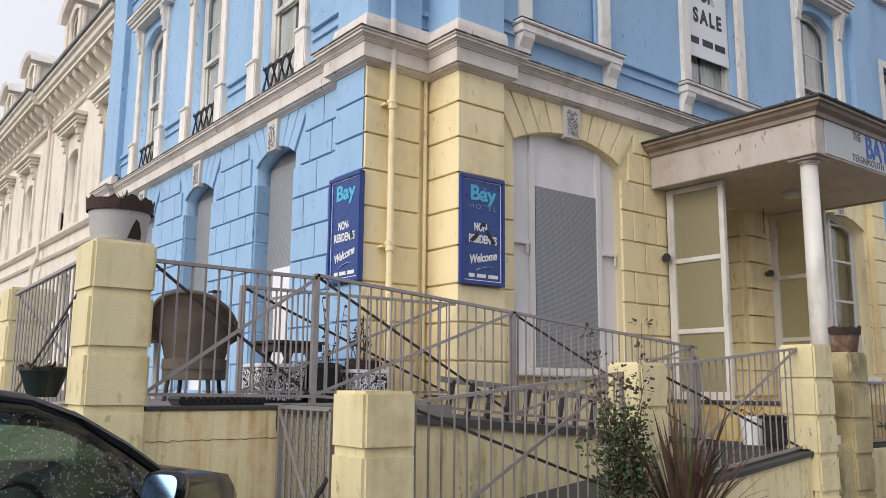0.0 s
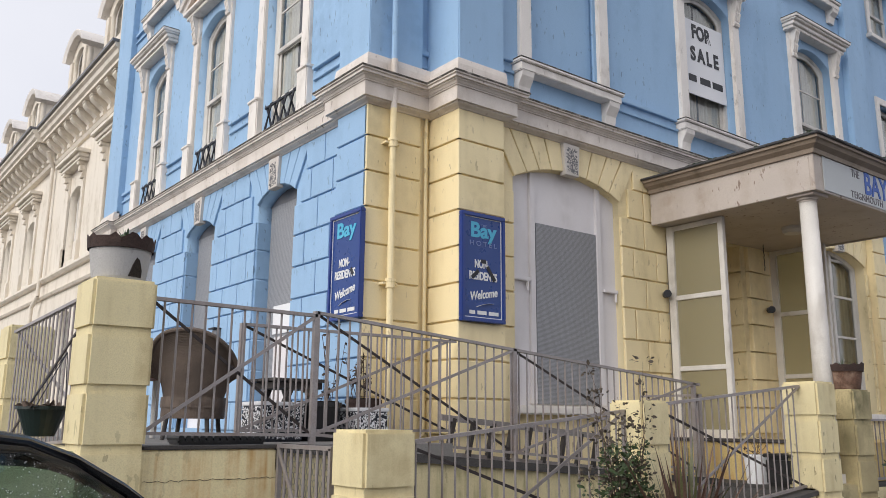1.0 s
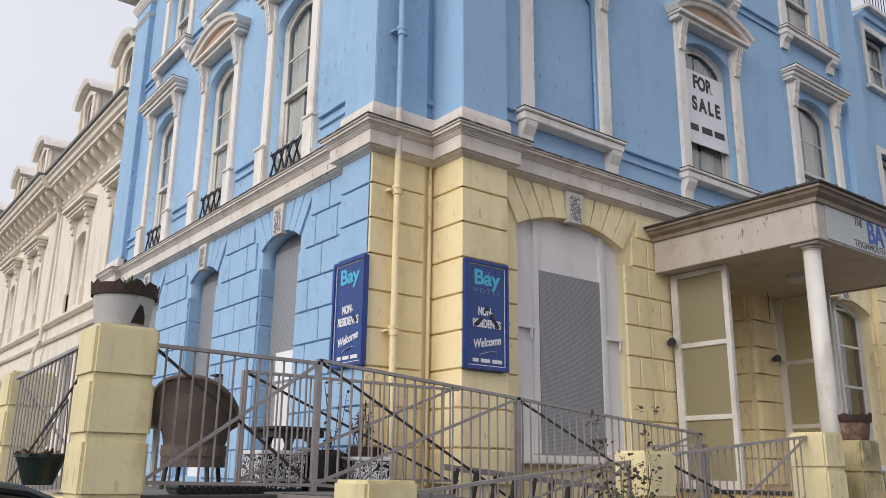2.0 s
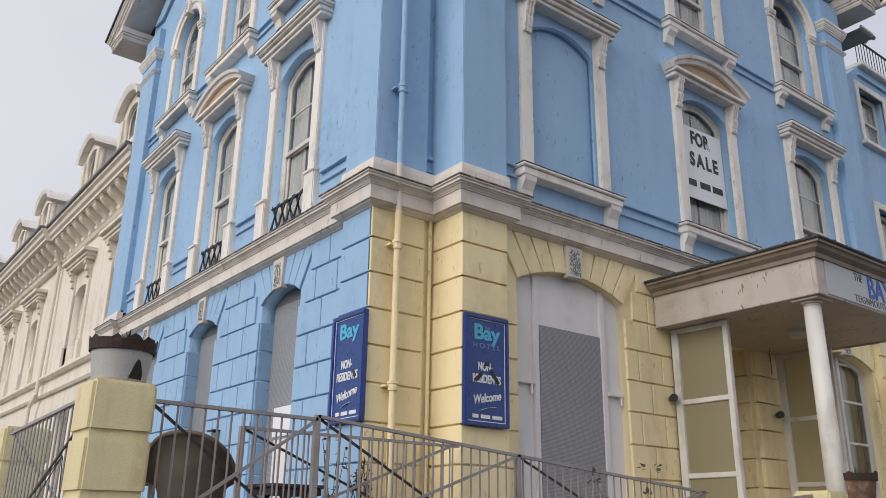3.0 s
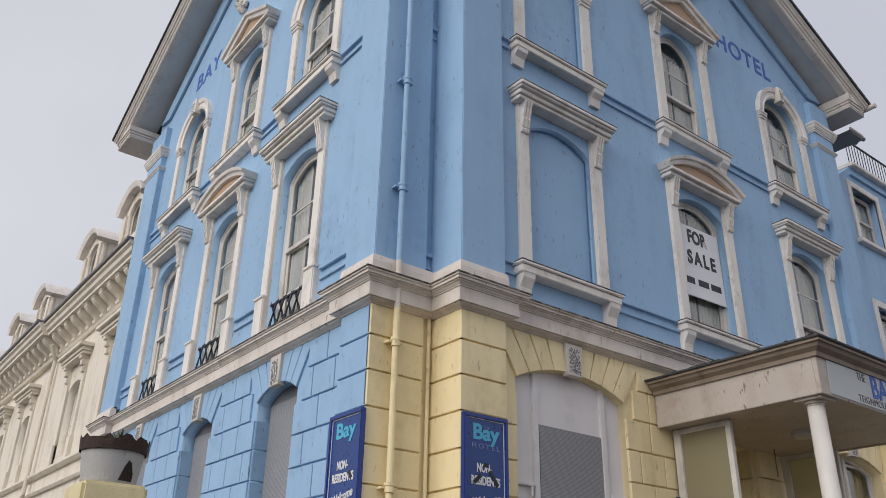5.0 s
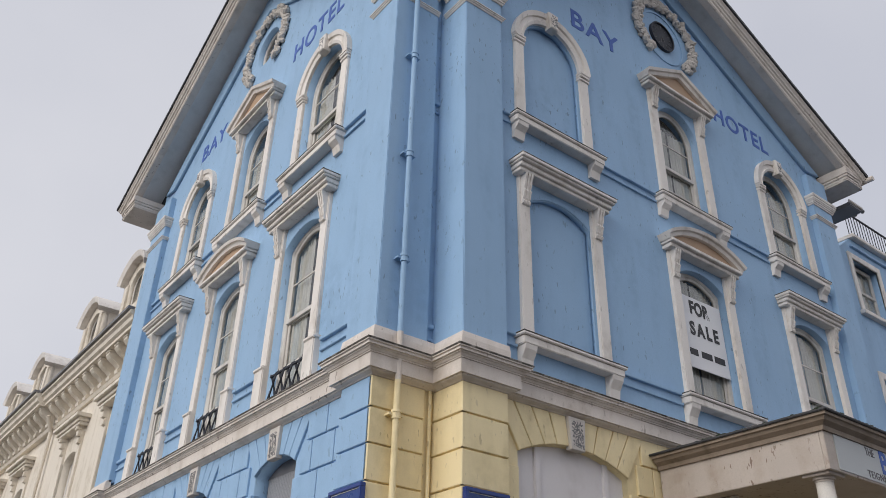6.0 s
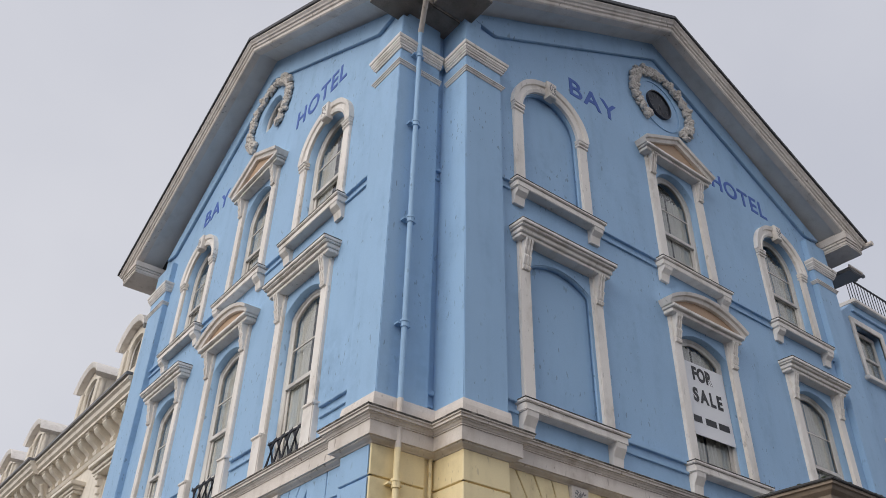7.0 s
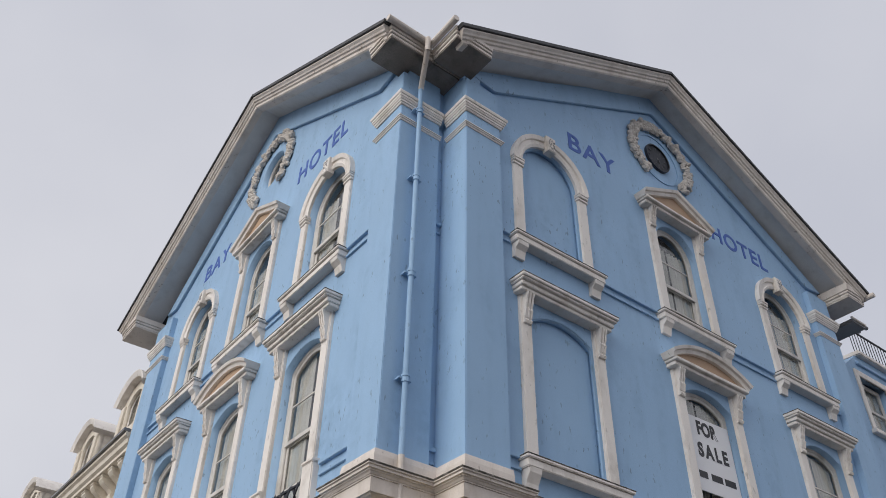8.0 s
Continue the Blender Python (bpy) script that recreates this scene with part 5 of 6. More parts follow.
def hotel_sign(fm, u0, u1, z0, z1, w):
    s = thing("wall_sign", "navy blue hotel sign with pale lettering, patched with tape", "sign", "hotel signs")
    cu_, wd = (u0 + u1) / 2, u1 - u0
    part("panel", boxed(u0 + 0.02, u1 - 0.02, w + 0.01, w + 0.05, z0 + 0.02, z1 - 0.02), SIGN_BLUE, s, "", fm)
    for a in ((u0, u1, z1 - 0.045, z1), (u0, u1, z0, z0 + 0.045), (u0, u0 + 0.045, z0 + 0.045, z1 - 0.045), (u1 - 0.045, u1, z0 + 0.045, z1 - 0.045)):
        part("frame", boxed(a[0], a[1], w - 0.015, w + 0.05, a[2], a[3], bev=0.006), SIGN_EDGE, s, "", fm)
    for a in ((u0 + 0.047, u1 - 0.047, z1 - 0.055, z1 - 0.047), (u0 + 0.047, u1 - 0.047, z0 + 0.047, z0 + 0.055), (u0 + 0.047, u0 + 0.055, z0 + 0.055, z1 - 0.055), (u1 - 0.055, u1 - 0.047, z0 + 0.055, z1 - 0.055)):
        part("lining", boxed(a[0], a[1], w + 0.004, w + 0.012, a[2], a[3]), SIGN_WHITE, s, "", fm)
    ft = w + 0.008
    m = lambda k, z: fm @ at(cu_ + k, ft, z0 + (z1 - z0) * z)
    lettering("Bay", 0.235, SIGN_CYAN, s, m(0, 0.835), bold=0.007, width=wd * 0.60)
    if fm is R_FRAME:
        lettering("THE", 0.045, SIGN_DIM, s, m(0.01, 0.885), space=1.1)
        lettering("HOTEL", 0.078, SIGN_DIM, s, m(0, 0.715), space=1.5, width=wd * 0.62)
    lettering("NON-", 0.125, SIGN_WHITE, s, m(-0.02, 0.525), bold=0.004, width=wd * 0.33)
    lettering("RESIDENTS", 0.125, SIGN_WHITE, s, m(0, 0.415), bold=0.004, width=wd * 0.64)
    lettering("Welcome", 0.13, SIGN_WHITE, s, m(0, 0.25) @ Matrix.Rotation(radians(-11), 4, "Y"), shear=0.35, bold=0.003, width=wd * 0.62)
    bm = bmesh.new()
    pth = [(-0.10 + 0.027 * i, 0.135 + 0.009 * i - 0.0005 * i * i) for i in range(10)]
    for i, (p, q) in enumerate(zip(pth, pth[1:])):
        flat_bar(bm, (p[0], 0, p[1] * (z1 - z0)), (q[0], 0, q[1] * (z1 - z0)), 0.003, 0.012 + 0.022 * math.sin(3.14 * (i + 0.5) / 9), (0, 1, 0))
    part("swash", bm, SIGN_WHITE, s, "", m(0, 0))
    # the telephone line, kept as plain bars
    for k, ln in ((-0.16, 0.08), (-0.02, 0.13), (0.15, 0.14)):
        part("text_bar", boxed(k - ln / 2, k + ln / 2, -0.002, 0.002, -0.02, 0.02), SIGN_WHITE, s, "", m(0, 0.085))
    strips = ((0.0, 0.555, 0, 0.07), (-0.12, 0.43, -42, 0.13), (0.11, 0.45, 55, 0.19)) if fm is R_FRAME else ((0.15, 0.43, 55, 0.09),)
    for k, z, an, ln in strips:
        part("tape", boxed(-ln / 2, ln / 2, -0.006, -0.002, -0.022, 0.022), LETTER_BLACK, s, "strip of black tape", m(k, z) @ Matrix.Rotation(radians(an), 4, "Y"))
    return s


hotel_sign(R_FRAME, 0.005, 0.635, 1.955, 3.175, -0.055)
hotel_sign(L_FRAME, -1.165, -0.50, 1.965, 3.165, -0.055)
# estate agent's board leaning in the first-floor window
sale = thing("sale_board", "white board with black lettering in a first-floor window", "sign")
SM = at(5.135, 0.222, 6.52) @ Matrix.Rotation(radians(-1.5), 4, "Y")
part("board", boxed(-0.60, 0.59, 0, 0.012, -0.63, 0.63, bev=0.003), BOARD, sale, "", SM)
lettering("FOR", 0.32, LETTER_BLACK, sale, SM @ at(0.0, -0.004, 0.43), bold=0.012, width=0.50, space=1.05)
lettering("SALE", 0.32, LETTER_BLACK, sale, SM @ at(0.06, -0.004, 0.05), bold=0.012, width=0.74, space=1.4)
for k, ln in ((-0.30, 0.20), (0.03, 0.27), (0.36, 0.27)):
    part("text_bar", boxed(k - ln / 2, k + ln / 2, -0.004, 0, -0.055, 0.055), LETTER_BLACK, sale, "", SM @ at(0, 0, -0.36))

# ---- cream terrace next door ----
terr = thing("terraced_house", "cream stuccoed terrace with bracketed eaves and arched dormers", "building", "", (0.114, 11.55, 0.866 + 0.99 * (GROUND - 0.866)))
terr.scale = (1.1, 1.1, 0.99)
CM = Matrix.Translation((0.4, -10.9, -GROUND)) @ L_FRAME @ at(0, 0.08, 0)   # street-front coordinates under the house's own base
C_AX = (-11.55, -14.62, -19.3, -22.4, -27.0, -30.1)
C_END, C_START = -37.0, -10.30
ch = [opening(u - 0.56, u + 0.56, 4.98, 6.78, 0.19) for u in C_AX] + [opening(u - 0.56, u + 0.56, 1.2, 3.5, 0.15) for u in C_AX]
part("wall", sheet([[(C_END, GROUND), (C_START, GROUND), (C_START, 9.0), (C_END, 9.0)]] + ch, 0.0, 0.35), CREAM, terr, "smooth cream stucco", CM)
part("side_wall", boxed(C_START - 0.15, C_START, 0.35, 8.0, GROUND, 9.0), CREAM, terr, "", CM)


def cmould(name, u0, u1, prof, mat=CREAM):
    bm = bmesh.new()
    sweep(bm, [(u0, 0), (u1, 0)], [(a, b) for a, b in prof], lambda x, y, b: Vector((x, y, b)))
    return part(name, bm, mat, terr, "", CM)


for u0, u1, o in ((-16.9, C_START, 0.0), (C_END, -16.9, 0.14)):
    cmould("cornice", u0, u1, [(-0.05, 8.78), (0.42 + o, 8.80), (0.42 + o, 8.88), (0.48 + o, 8.92), (0.50 + o, 9.02), (0.56 + o, 9.06), (0.56 + o, 9.14), (-0.05, 9.16)])
    cmould("gutter", u0, u1, [(0.48 + o, 9.15), (0.62 + o, 9.15), (0.62 + o, 9.22), (0.48 + o, 9.22)], LEAD)
    cmould("frieze_band", u0, u1, [(-0.05, 8.16), (0.06 + o * 0.5, 8.16), (0.10 + o * 0.5, 8.24), (-0.05, 8.26)])
    cmould("string_course", u0, u1, [(-0.05, 4.66), (0.08, 4.66), (0.14, 4.72), (0.14, 4.78), (-0.05, 4.80)])
    cmould("string_course", u0, u1, [(-0.05, 4.20), (0.07, 4.20), (0.11, 4.26), (-0.05, 4.28)])
side = [(0.02, 8.26), (-0.10, 8.28), (-0.12, 8.36), (-0.09, 8.42), (-0.16, 8.50), (-0.30, 8.60), (-0.36, 8.68), (-0.36, 8.79), (0.02, 8.79)]
bm = bmesh.new()
va = [bm.verts.new((-0.11, y, z)) for y, z in side]
vb = [bm.verts.new((0.11, y, z)) for y, z in side]
bm.faces.new(va)
bm.faces.new(vb[::-1])
for i in range(len(side)):
    j = (i + 1) % len(side)
    bm.faces.new((va[i], va[j], vb[j], vb[i]))
box(bm, -0.13, 0.13, -0.38, 0.02, 8.74, 8.79, bev=0.008)
first = part("corbel", bm, CREAM, terr, "", CM @ at(-10.39, 0, 0))
u = -10.39
while u > C_END + 0.5:
    u -= 0.56
    if abs(u + 16.9) < 0.2:
        continue
    part("corbel", first.data, CREAM, terr, "", CM @ at(u, 0 if u > -16.9 else -0.10, 0))
for i, u in enumerate(C_AX):
    fr = part("window", sheet([ch[i], [(u + (a - u) * 0.88, b + (0.05 if b < 5 else -0.06)) for a, b in ch[i]]], 0.18, 0.26), TIMBER, terr, "white sash window in a cream surround", CM)
    part("meeting_rail", boxed(u - 0.52, u + 0.52, 0.18, 0.24, 5.88, 5.95), TIMBER, fr)
    for zz in (5.0, 5.95):
        gp = part("pane", boxed(u - 0.5, u + 0.5, 0.205, 0.209, zz, 5.9 if zz < 5.5 else 6.80), GLASS, fr)
        gp.visible_shadow = False
    part("curtain", curtain_mesh(u - 0.58, u + 0.58, 4.95, 6.95, 0.295, 5), CURTAIN, fr, "", smooth=True)
    for s in (-1, 1):
        a = u + s * 0.56
        part("architrave", boxed(*sorted((a, a + s * 0.20)), -0.05, 0.02, 4.80, 7.45, bev=0.01), CREAM, fr)
        bm = boxed(*sorted((a - s * 0.0, a + s * 0.26)), -0.09, 0.02, 4.80, 5.36, bev=0.012)
        part("architrave_base", bm, CREAM, fr)
        bm = bmesh.new()
        c = a + s * 0.10
        for z0, z1, o in ((7.02, 7.12, 0.07), (7.12, 7.20, 0.05), (7.20, 7.36, 0.11), (7.36, 7.48, 0.15)):
            box(bm, c - 0.08, c + 0.08, -o - 0.04, 0.0, z0, z1, bev=0.012)
        part("bracket", bm, CREAM, fr)
    bm = bmesh.new()
    for z0, z1, o in ((7.46, 7.54, 0.20), (7.54, 7.64, 0.24), (7.64, 7.74, 0.32)):
        box(bm, u - 0.66 - o, u + 0.66 + o, -o, 0.02, z0, z1, bev=0.01)
    part("hood", bm, CREAM, fr)
    gf = part("window", sheet([ch[i + 6], [(u + (a - u) * 0.86, b + (0.06 if b < 1.5 else -0.07)) for a, b in ch[i + 6]]], 0.15, 0.22), TIMBER, terr, "ground-floor sash window", CM)
    gp = part("pane", boxed(u - 0.5, u + 0.5, 0.18, 0.184, 1.22, 3.5), GLASS, gf)
    gp.visible_shadow = False
    part("curtain", curtain_mesh(u - 0.5, u + 0.5, 1.2, 3.6, 0.25, 5), CURTAIN, gf, "", smooth=True)
    # dormer above
    dz, dw = 9.46, 0.62
    hole = [(u - 0.36, dz + 0.32), (u + 0.36, dz + 0.32)] + segment(u - 0.36, u + 0.36, dz + 0.98, 0.22, 10)
    outl = [(u - dw, dz - 0.32), (u + dw, dz - 0.32)] + segment(u - dw, u + dw, dz + 1.02, 0.42, 14)
    dm_ = part("dormer", sheet([outl, hole], 0.05, 0.16), CREAM, terr, "arched cream dormer", CM @ at(u, -0.30, 9.14) @ Matrix.Diagonal((1.22, 1.2, 1.14, 1)) @ at(-u, 0, -9.14))
    bm = bmesh.new()
    sweep(bm, segment(u - dw - 0.02, u + dw + 0.02, dz + 1.02, 0.43, 14)[::-1], [(0.02, 1.6), (0.02, -0.08), (-0.03, -0.10), (-0.09, -0.12), (-0.11, -0.12), (-0.11, 1.6)], front)
    part("dormer_roof", bm, WHITE, dm_, "curved white lead-edged dormer roof")
    for s in (-1, 1):
        part("cheek", boxed(*sorted((u + s * (dw - 0.06), u + s * dw)), 0.16, 1.9, dz - 0.32, dz + 1.04), CREAM, dm_)
        part("pilaster", boxed(*sorted((u + s * 0.40, u + s * 0.60)), 0.01, 0.06, dz + 0.05, dz + 1.0, bev=0.01), CREAM, dm_)
    part("sash", sheet([hole, [(u + (a - u) * 0.86, b + (0.05 if b < dz + 0.4 else -0.05)) for a, b in hole]], 0.12, 0.15), TIMBER, dm_)
    gp = part("pane", sheet([hole], 0.13, 0.134), GLASS, dm_)
    gp.visible_shadow = False
    part("backing", boxed(u - 0.5, u + 0.5, 0.4, 0.45, dz, dz + 1.3), DARK, dm_)
bm = bmesh.new()
v = [bm.verts.new(p) for p in ((C_END, -0.1, 9.10), (C_START, -0.1, 9.10), (C_START, 1.3, 10.25), (C_END, 1.3, 10.25), (C_END, 8, 11.2), (C_START, 8, 11.2))]
bm.faces.new((v[0], v[1], v[2], v[3]))
bm.faces.new((v[3], v[2], v[5], v[4]))
part("roof", bm, SLATE, terr, "dark slate mansard roof", CM)
bm = bar(bmesh.new(), (-16.92, -0.14, 4.3), (-16.92, -0.10, 8.1), 0.05, 12)
bar(bm, (-16.92, -0.10, 8.1), (-16.75, -0.3, 8.5), 0.05, 12)
bar(bm, (-16.92, -0.14, 4.3), (-17.2, -0.2, 4.0), 0.05, 12)
bar(bm, (-17.2, -0.2, 4.0), (-17.2, -0.2, 0.6), 0.05, 12)
part("downpipe", bm, CREAM, terr, "cream cast-iron downpipe", CM)
part("chimney", boxed(-17.3, -16.4, 1.2, 2.6, 10.0, 10.55, bev=0.02), SLATE, terr, "low dark party-wall stack", CM)

# ---- lower wing beyond the pavilion ----
wing = thing("hotel_wing", "pale blue lower wing with a railed flat roof", "building", "", (10.3, 0.7, GROUND))
WM = Matrix.Translation((-10.3, -0.7, -GROUND))
wh = [opening(12.30, 13.48, 9.38, 10.78, 0), opening(12.30, 13.48, 5.75, 7.75, 0), opening(15.3, 16.5, 9.38, 10.78, 0), opening(15.3, 16.5, 5.75, 7.75, 0)]
part("wall", sheet([[(10.22, GROUND), (20.0, GROUND), (20.0, 11.40), (12.5, 11.40), (11.9, 10.95), (10.22, 10.95)]] + wh, 0.70, 1.0), BLUE, wing, "", WM)
part("parapet_coping", boxed(12.5, 20.0, 0.58, 1.05, 11.40, 11.52, bev=0.02), WHITE, wing, "", WM)
part("parapet_string", boxed(12.4, 20.0, 0.64, 0.72, 11.12, 11.18, bev=0.01), BLUE, wing, "", WM)
part("flat_roof", boxed(10.25, 20.0, 1.0, 9.0, 11.2, 11.35), LEAD, wing, "", WM)
part("rear_wall", boxed(10.25, 20.0, 8.8, 9.0, GROUND, 11.2), BLUE, wing, "", WM)
part("angled_pier", boxed(10.62, 11.15, 0.40, 0.72, GROUND, 10.9, bev=0.05), BLUE, wing, "", WM)
for hole in wh:
    a, b, z0, z1 = hole[0][0], hole[1][0], hole[0][1], hole[2][1]
    fr = part("window", sheet([[(a - 0.14, z0 - 0.02), (b + 0.14, z0 - 0.02), (b + 0.14, z1 + 0.14), (a - 0.14, z1 + 0.14)], hole], 0.66, 0.72), WHITE, wing, "white-framed sash window", WM)
    part("sash", sheet([hole, [(a + 0.09, z0 + 0.09), (b - 0.09, z0 + 0.09), (b - 0.09, z1 - 0.09), (a + 0.09, z1 - 0.09)]], 0.86, 0.92), TIMBER, fr)
    part("meeting_rail", boxed(a + 0.05, b - 0.05, 0.85, 0.91, (z0 + z1) / 2 - 0.03, (z0 + z1) / 2 + 0.03), TIMBER, fr)
    gp = part("pane", boxed(a + 0.08, b - 0.08, 0.884, 0.888, z0 + 0.08, z1 - 0.08), GLASS, fr)
    gp.visible_shadow = False
    part("curtain", curtain_mesh(a, b, z0, z1, 0.96, 5), CURTAIN, fr, "", smooth=True)
    part("sill", boxed(a - 0.2, b + 0.2, 0.58, 0.8, z0 - 0.12, z0 - 0.02, bev=0.01), WHITE, fr)
rl = thing("roof_railing", "thin dark iron railing on the flat roof", "railing", "", (12.7, 0.75, 11.52))
part("top_rail", flat_bar(bmesh.new(), (0, 0, 0.78), (9.0, 0, 0.78), 0.04, 0.03), IRON, rl)
part("bottom_rail", flat_bar(bmesh.new(), (0, 0, 0.08), (9.0, 0, 0.08), 0.03, 0.025), IRON, rl)
for i in range(61):
    part("baluster", bar(bmesh.new(), (i * 0.15, 0, 0.0), (i * 0.15, 0, 0.78), 0.01, 5), IRON, rl)
hop = thing("box_gutter", "dark grey boxed gutter end beside the lower wing", "gutter", "", (11.3, 0.3, 11.38))
part("trough", boxed(-0.20, 0.33, -0.40, 0.42, 0.0, 0.10, bev=0.02), LEAD, hop)
part("lip", boxed(-0.22, 0.35, -0.43, -0.38, 0.07, 0.14, bev=0.012), DIRTY_WHITE, hop, "cream gutter lip")
for y in (-0.30, -0.12):
    part("outlet", bar(bmesh.new(), (0.15, y, 0.16), (0.62, y, 0.20), 0.05, 12), LEAD, hop)
part("outlet_pipe", bar(bmesh.new(), (-0.1, 0.2, 0.02), (-0.35, 0.35, -0.55), 0.05, 10), BLUE, hop)

# ---- planters and plants ----


def tuft(bm, base, n, hmax, spread, width, rng, droop=0.4, segs=5):
    """Arching strap leaves from one root."""
    for _ in range(n):
        a = rng.uniform(0, 6.283)
        h = hmax * rng.uniform(0.55, 1.0)
        s = spread * rng.uniform(0.1, 1.0)
        dr = droop * rng.uniform(0.2, 1.3) * (s / spread)
        side = Vector((-math.sin(a), math.cos(a), 0))
        prev = None
        for k in range(segs + 1):
            t = k / segs
            c = Vector(base) + Vector((math.cos(a) * s * t, math.sin(a) * s * t, h * t - dr * h * t * t * t))
            wd = width * (0.45 + 1.1 * t * (1 - t) * 2) * (1 - t ** 4 * 0.95)
            pair = (bm.verts.new(c - side * wd / 2), bm.verts.new(c + side * wd / 2))
            if prev:
                bm.faces.new((prev[0], prev[1], pair[1], pair[0]))
            prev = pair


def leaf(bm, c, way, size, rng):
    way = Vector(way).normalized()
    side = way.cross(Vector((rng.uniform(-1, 1), rng.uniform(-1, 1), rng.uniform(-1, 1)))).normalized()
    nor = way.cross(side)
    c = Vector(c)
    pts = [(0, 0, 0), (0.35, 0.28, 0.06), (0.75, 0.2, 0.03), (1, 0, -0.06), (0.75, -0.2, 0.03), (0.35, -0.28, 0.06)]
    vs = [bm.verts.new(c + (way * a + side * b + nor * d) * size) for a, b, d in pts]
    bm.faces.new((vs[0], vs[1], vs[2], vs[3]))
    bm.faces.new((vs[0], vs[3], vs[4], vs[5]))


def crown_planter(name, x, y, z, r, h, wall_mat, label, mat_rim, weeds):
    t = thing(name, label, "planter", "pillar planters", (x, y, z))
    bm = bmesh.new()
    n = 40
    rows = []
    for zz, rr in ((0, 0.80), (0.02, 0.84), (h * 0.62, 0.97), (h * 0.70, 1.02), (h * 0.72, 1.0)):
        rows.append([bm.verts.new((r * rr * math.cos(6.2832 * i / n), r * rr * math.sin(6.2832 * i / n), zz)) for i in range(n)])
    bm.faces.new(rows[0][::-1])
    for p, q in zip(rows, rows[1:]):
        for i in range(n):
            bm.faces.new((p[i], p[(i + 1) % n], q[(i + 1) % n], q[i]))
    bm.faces.new(rows[-1])
    part("tub", bm, wall_mat, t, "", smooth=False)
    bm = bmesh.new()
    rng = random.Random(5)
    lo, hi, lo2, hi2 = [], [], [], []
    for i in range(n):
        a = 6.2832 * i / n
        top = h * (0.80 + 0.05 * abs(math.sin(i * math.pi / 4)) ** 0.6 + rng.uniform(-0.04, 0.05))
        for ls, rr, zz in ((lo, 1.03, h * 0.60), (hi, 1.07, top), (lo2, 1.0, h * 0.60), (hi2, 1.04, top)):
            ls.append(bm.verts.new((r * rr * math.cos(a), r * rr * math.sin(a), zz)))
    for i in range(n):
        j = (i + 1) % n
        for q in ((lo[i], lo[j], hi[j], hi[i]), (hi[i], hi[j], hi2[j], hi2[i]), (hi2[i], hi2[j], lo2[j], lo2[i])):
            bm.faces.new(q)
    part("scalloped_rim", bm, mat_rim, t, "rusted scalloped rim")
    part("soil", bar(bmesh.new(), (0, 0, h * 0.6), (0, 0, h * 0.74), r * 0.97, 24), SOIL, t)
    bm = bmesh.new()
    tuft(bm, (0.03, 0, h * 0.72), weeds, 0.16, 0.14, 0.02, rng, 0.5)
    for i in range(weeds * 2):
        leaf(bm, (rng.uniform(-r, r) * 0.8, rng.uniform(-r, r) * 0.8, h * 0.75), (rng.uniform(-1, 1), rng.uniform(-1, 1), 0.7), 0.06, rng)
    tagged(part("weeds", bm, LEAF, t, "small green weeds"), kind="stuff")
    return t


holed = crown_planter("planter", -3.835, -0.94, 1.83, 0.215, 0.36, PEELED, "peeling white tub with a rusted scalloped rim", TERRA, 14)
crown_planter("planter", 3.95, -2.12, 1.28, 0.235, 0.34, RUST_TUB, "rusty brown tub with scalloped rim on a pillar", TERRA, 4)

bm = bmesh.new()
for pts in ([(-0.055, 0.0), (0.06, 0.0), (0.055, 0.05), (0.02, 0.12), (-0.005, 0.135), (-0.03, 0.08)],):
    rim_v = []
    for a, z in pts:
        ang = radians(-72) + a / 0.2
        rim_v.append(bm.verts.new((0.2135 * math.cos(ang) * (0.84 + 0.2 * z / 0.36), 0.2135 * math.sin(ang) * (0.84 + 0.2 * z / 0.36), z + 0.02)))
    bm.faces.new(rim_v)
ext = bmesh.ops.extrude_face_region(bm, geom=list(bm.faces))
bmesh.ops.translate(bm, vec=(0.003, -0.008, 0), verts=[v for v in ext["geom"] if isinstance(v, bmesh.types.BMVert)])
part("broken_patch", bm, SOIL, holed, "dark broken hole in the tub")

# shrub and strap-leaved plant before the low railing
rng = random.Random(21)
shrub = thing("shrub", "straggly green shrub with dry brown tops by the ramp", "shrub", "", (-0.40, -2.60, PAVE))
bmw, bml, bmd = bmesh.new(), bmesh.new(), bmesh.new()
for i in range(26):
    a = rng.uniform(0, 6.28)
    top = Vector((rng.uniform(-0.32, 0.26), rng.uniform(-0.15, 0.2), rng.uniform(0.9, 1.45 if i % 4 else 1.95)))
    base = Vector((rng.uniform(-0.12, 0.12), rng.uniform(-0.08, 0.08), 0))
    prev = base
    segs = 9
    for k in range(1, segs + 1):
        t = k / segs
        p = base.lerp(top, t) + Vector((rng.uniform(-0.03, 0.03), rng.uniform(-0.03, 0.03), 0)) + Vector((math.cos(a), math.sin(a), 0)) * 0.06 * math.sin(3.14 * t)
        bar(bmw, prev, p, 0.009 * (1.2 - t), 5)
        prev = p
        if t > 0.15:
            tgt = bmd if (p.z > 1.25 or rng.random() < 0.25) else bml
            for _ in range(20 if p.z < 1.2 else 9):
                way = (rng.uniform(-1, 1), rng.uniform(-1, 1), rng.uniform(-0.5, 0.8))
                leaf(tgt, p + Vector(way) * 0.05, way, rng.uniform(0.025, 0.052), rng)
part("stem", bmw, STEM, shrub)
tagged(part("foliage", bml, LEAF, shrub, "small green leaves"), kind="stuff")
tagged(part("dry_foliage", bmd, LEAF_DRY, shrub, "withered dark leaves"), kind="stuff")
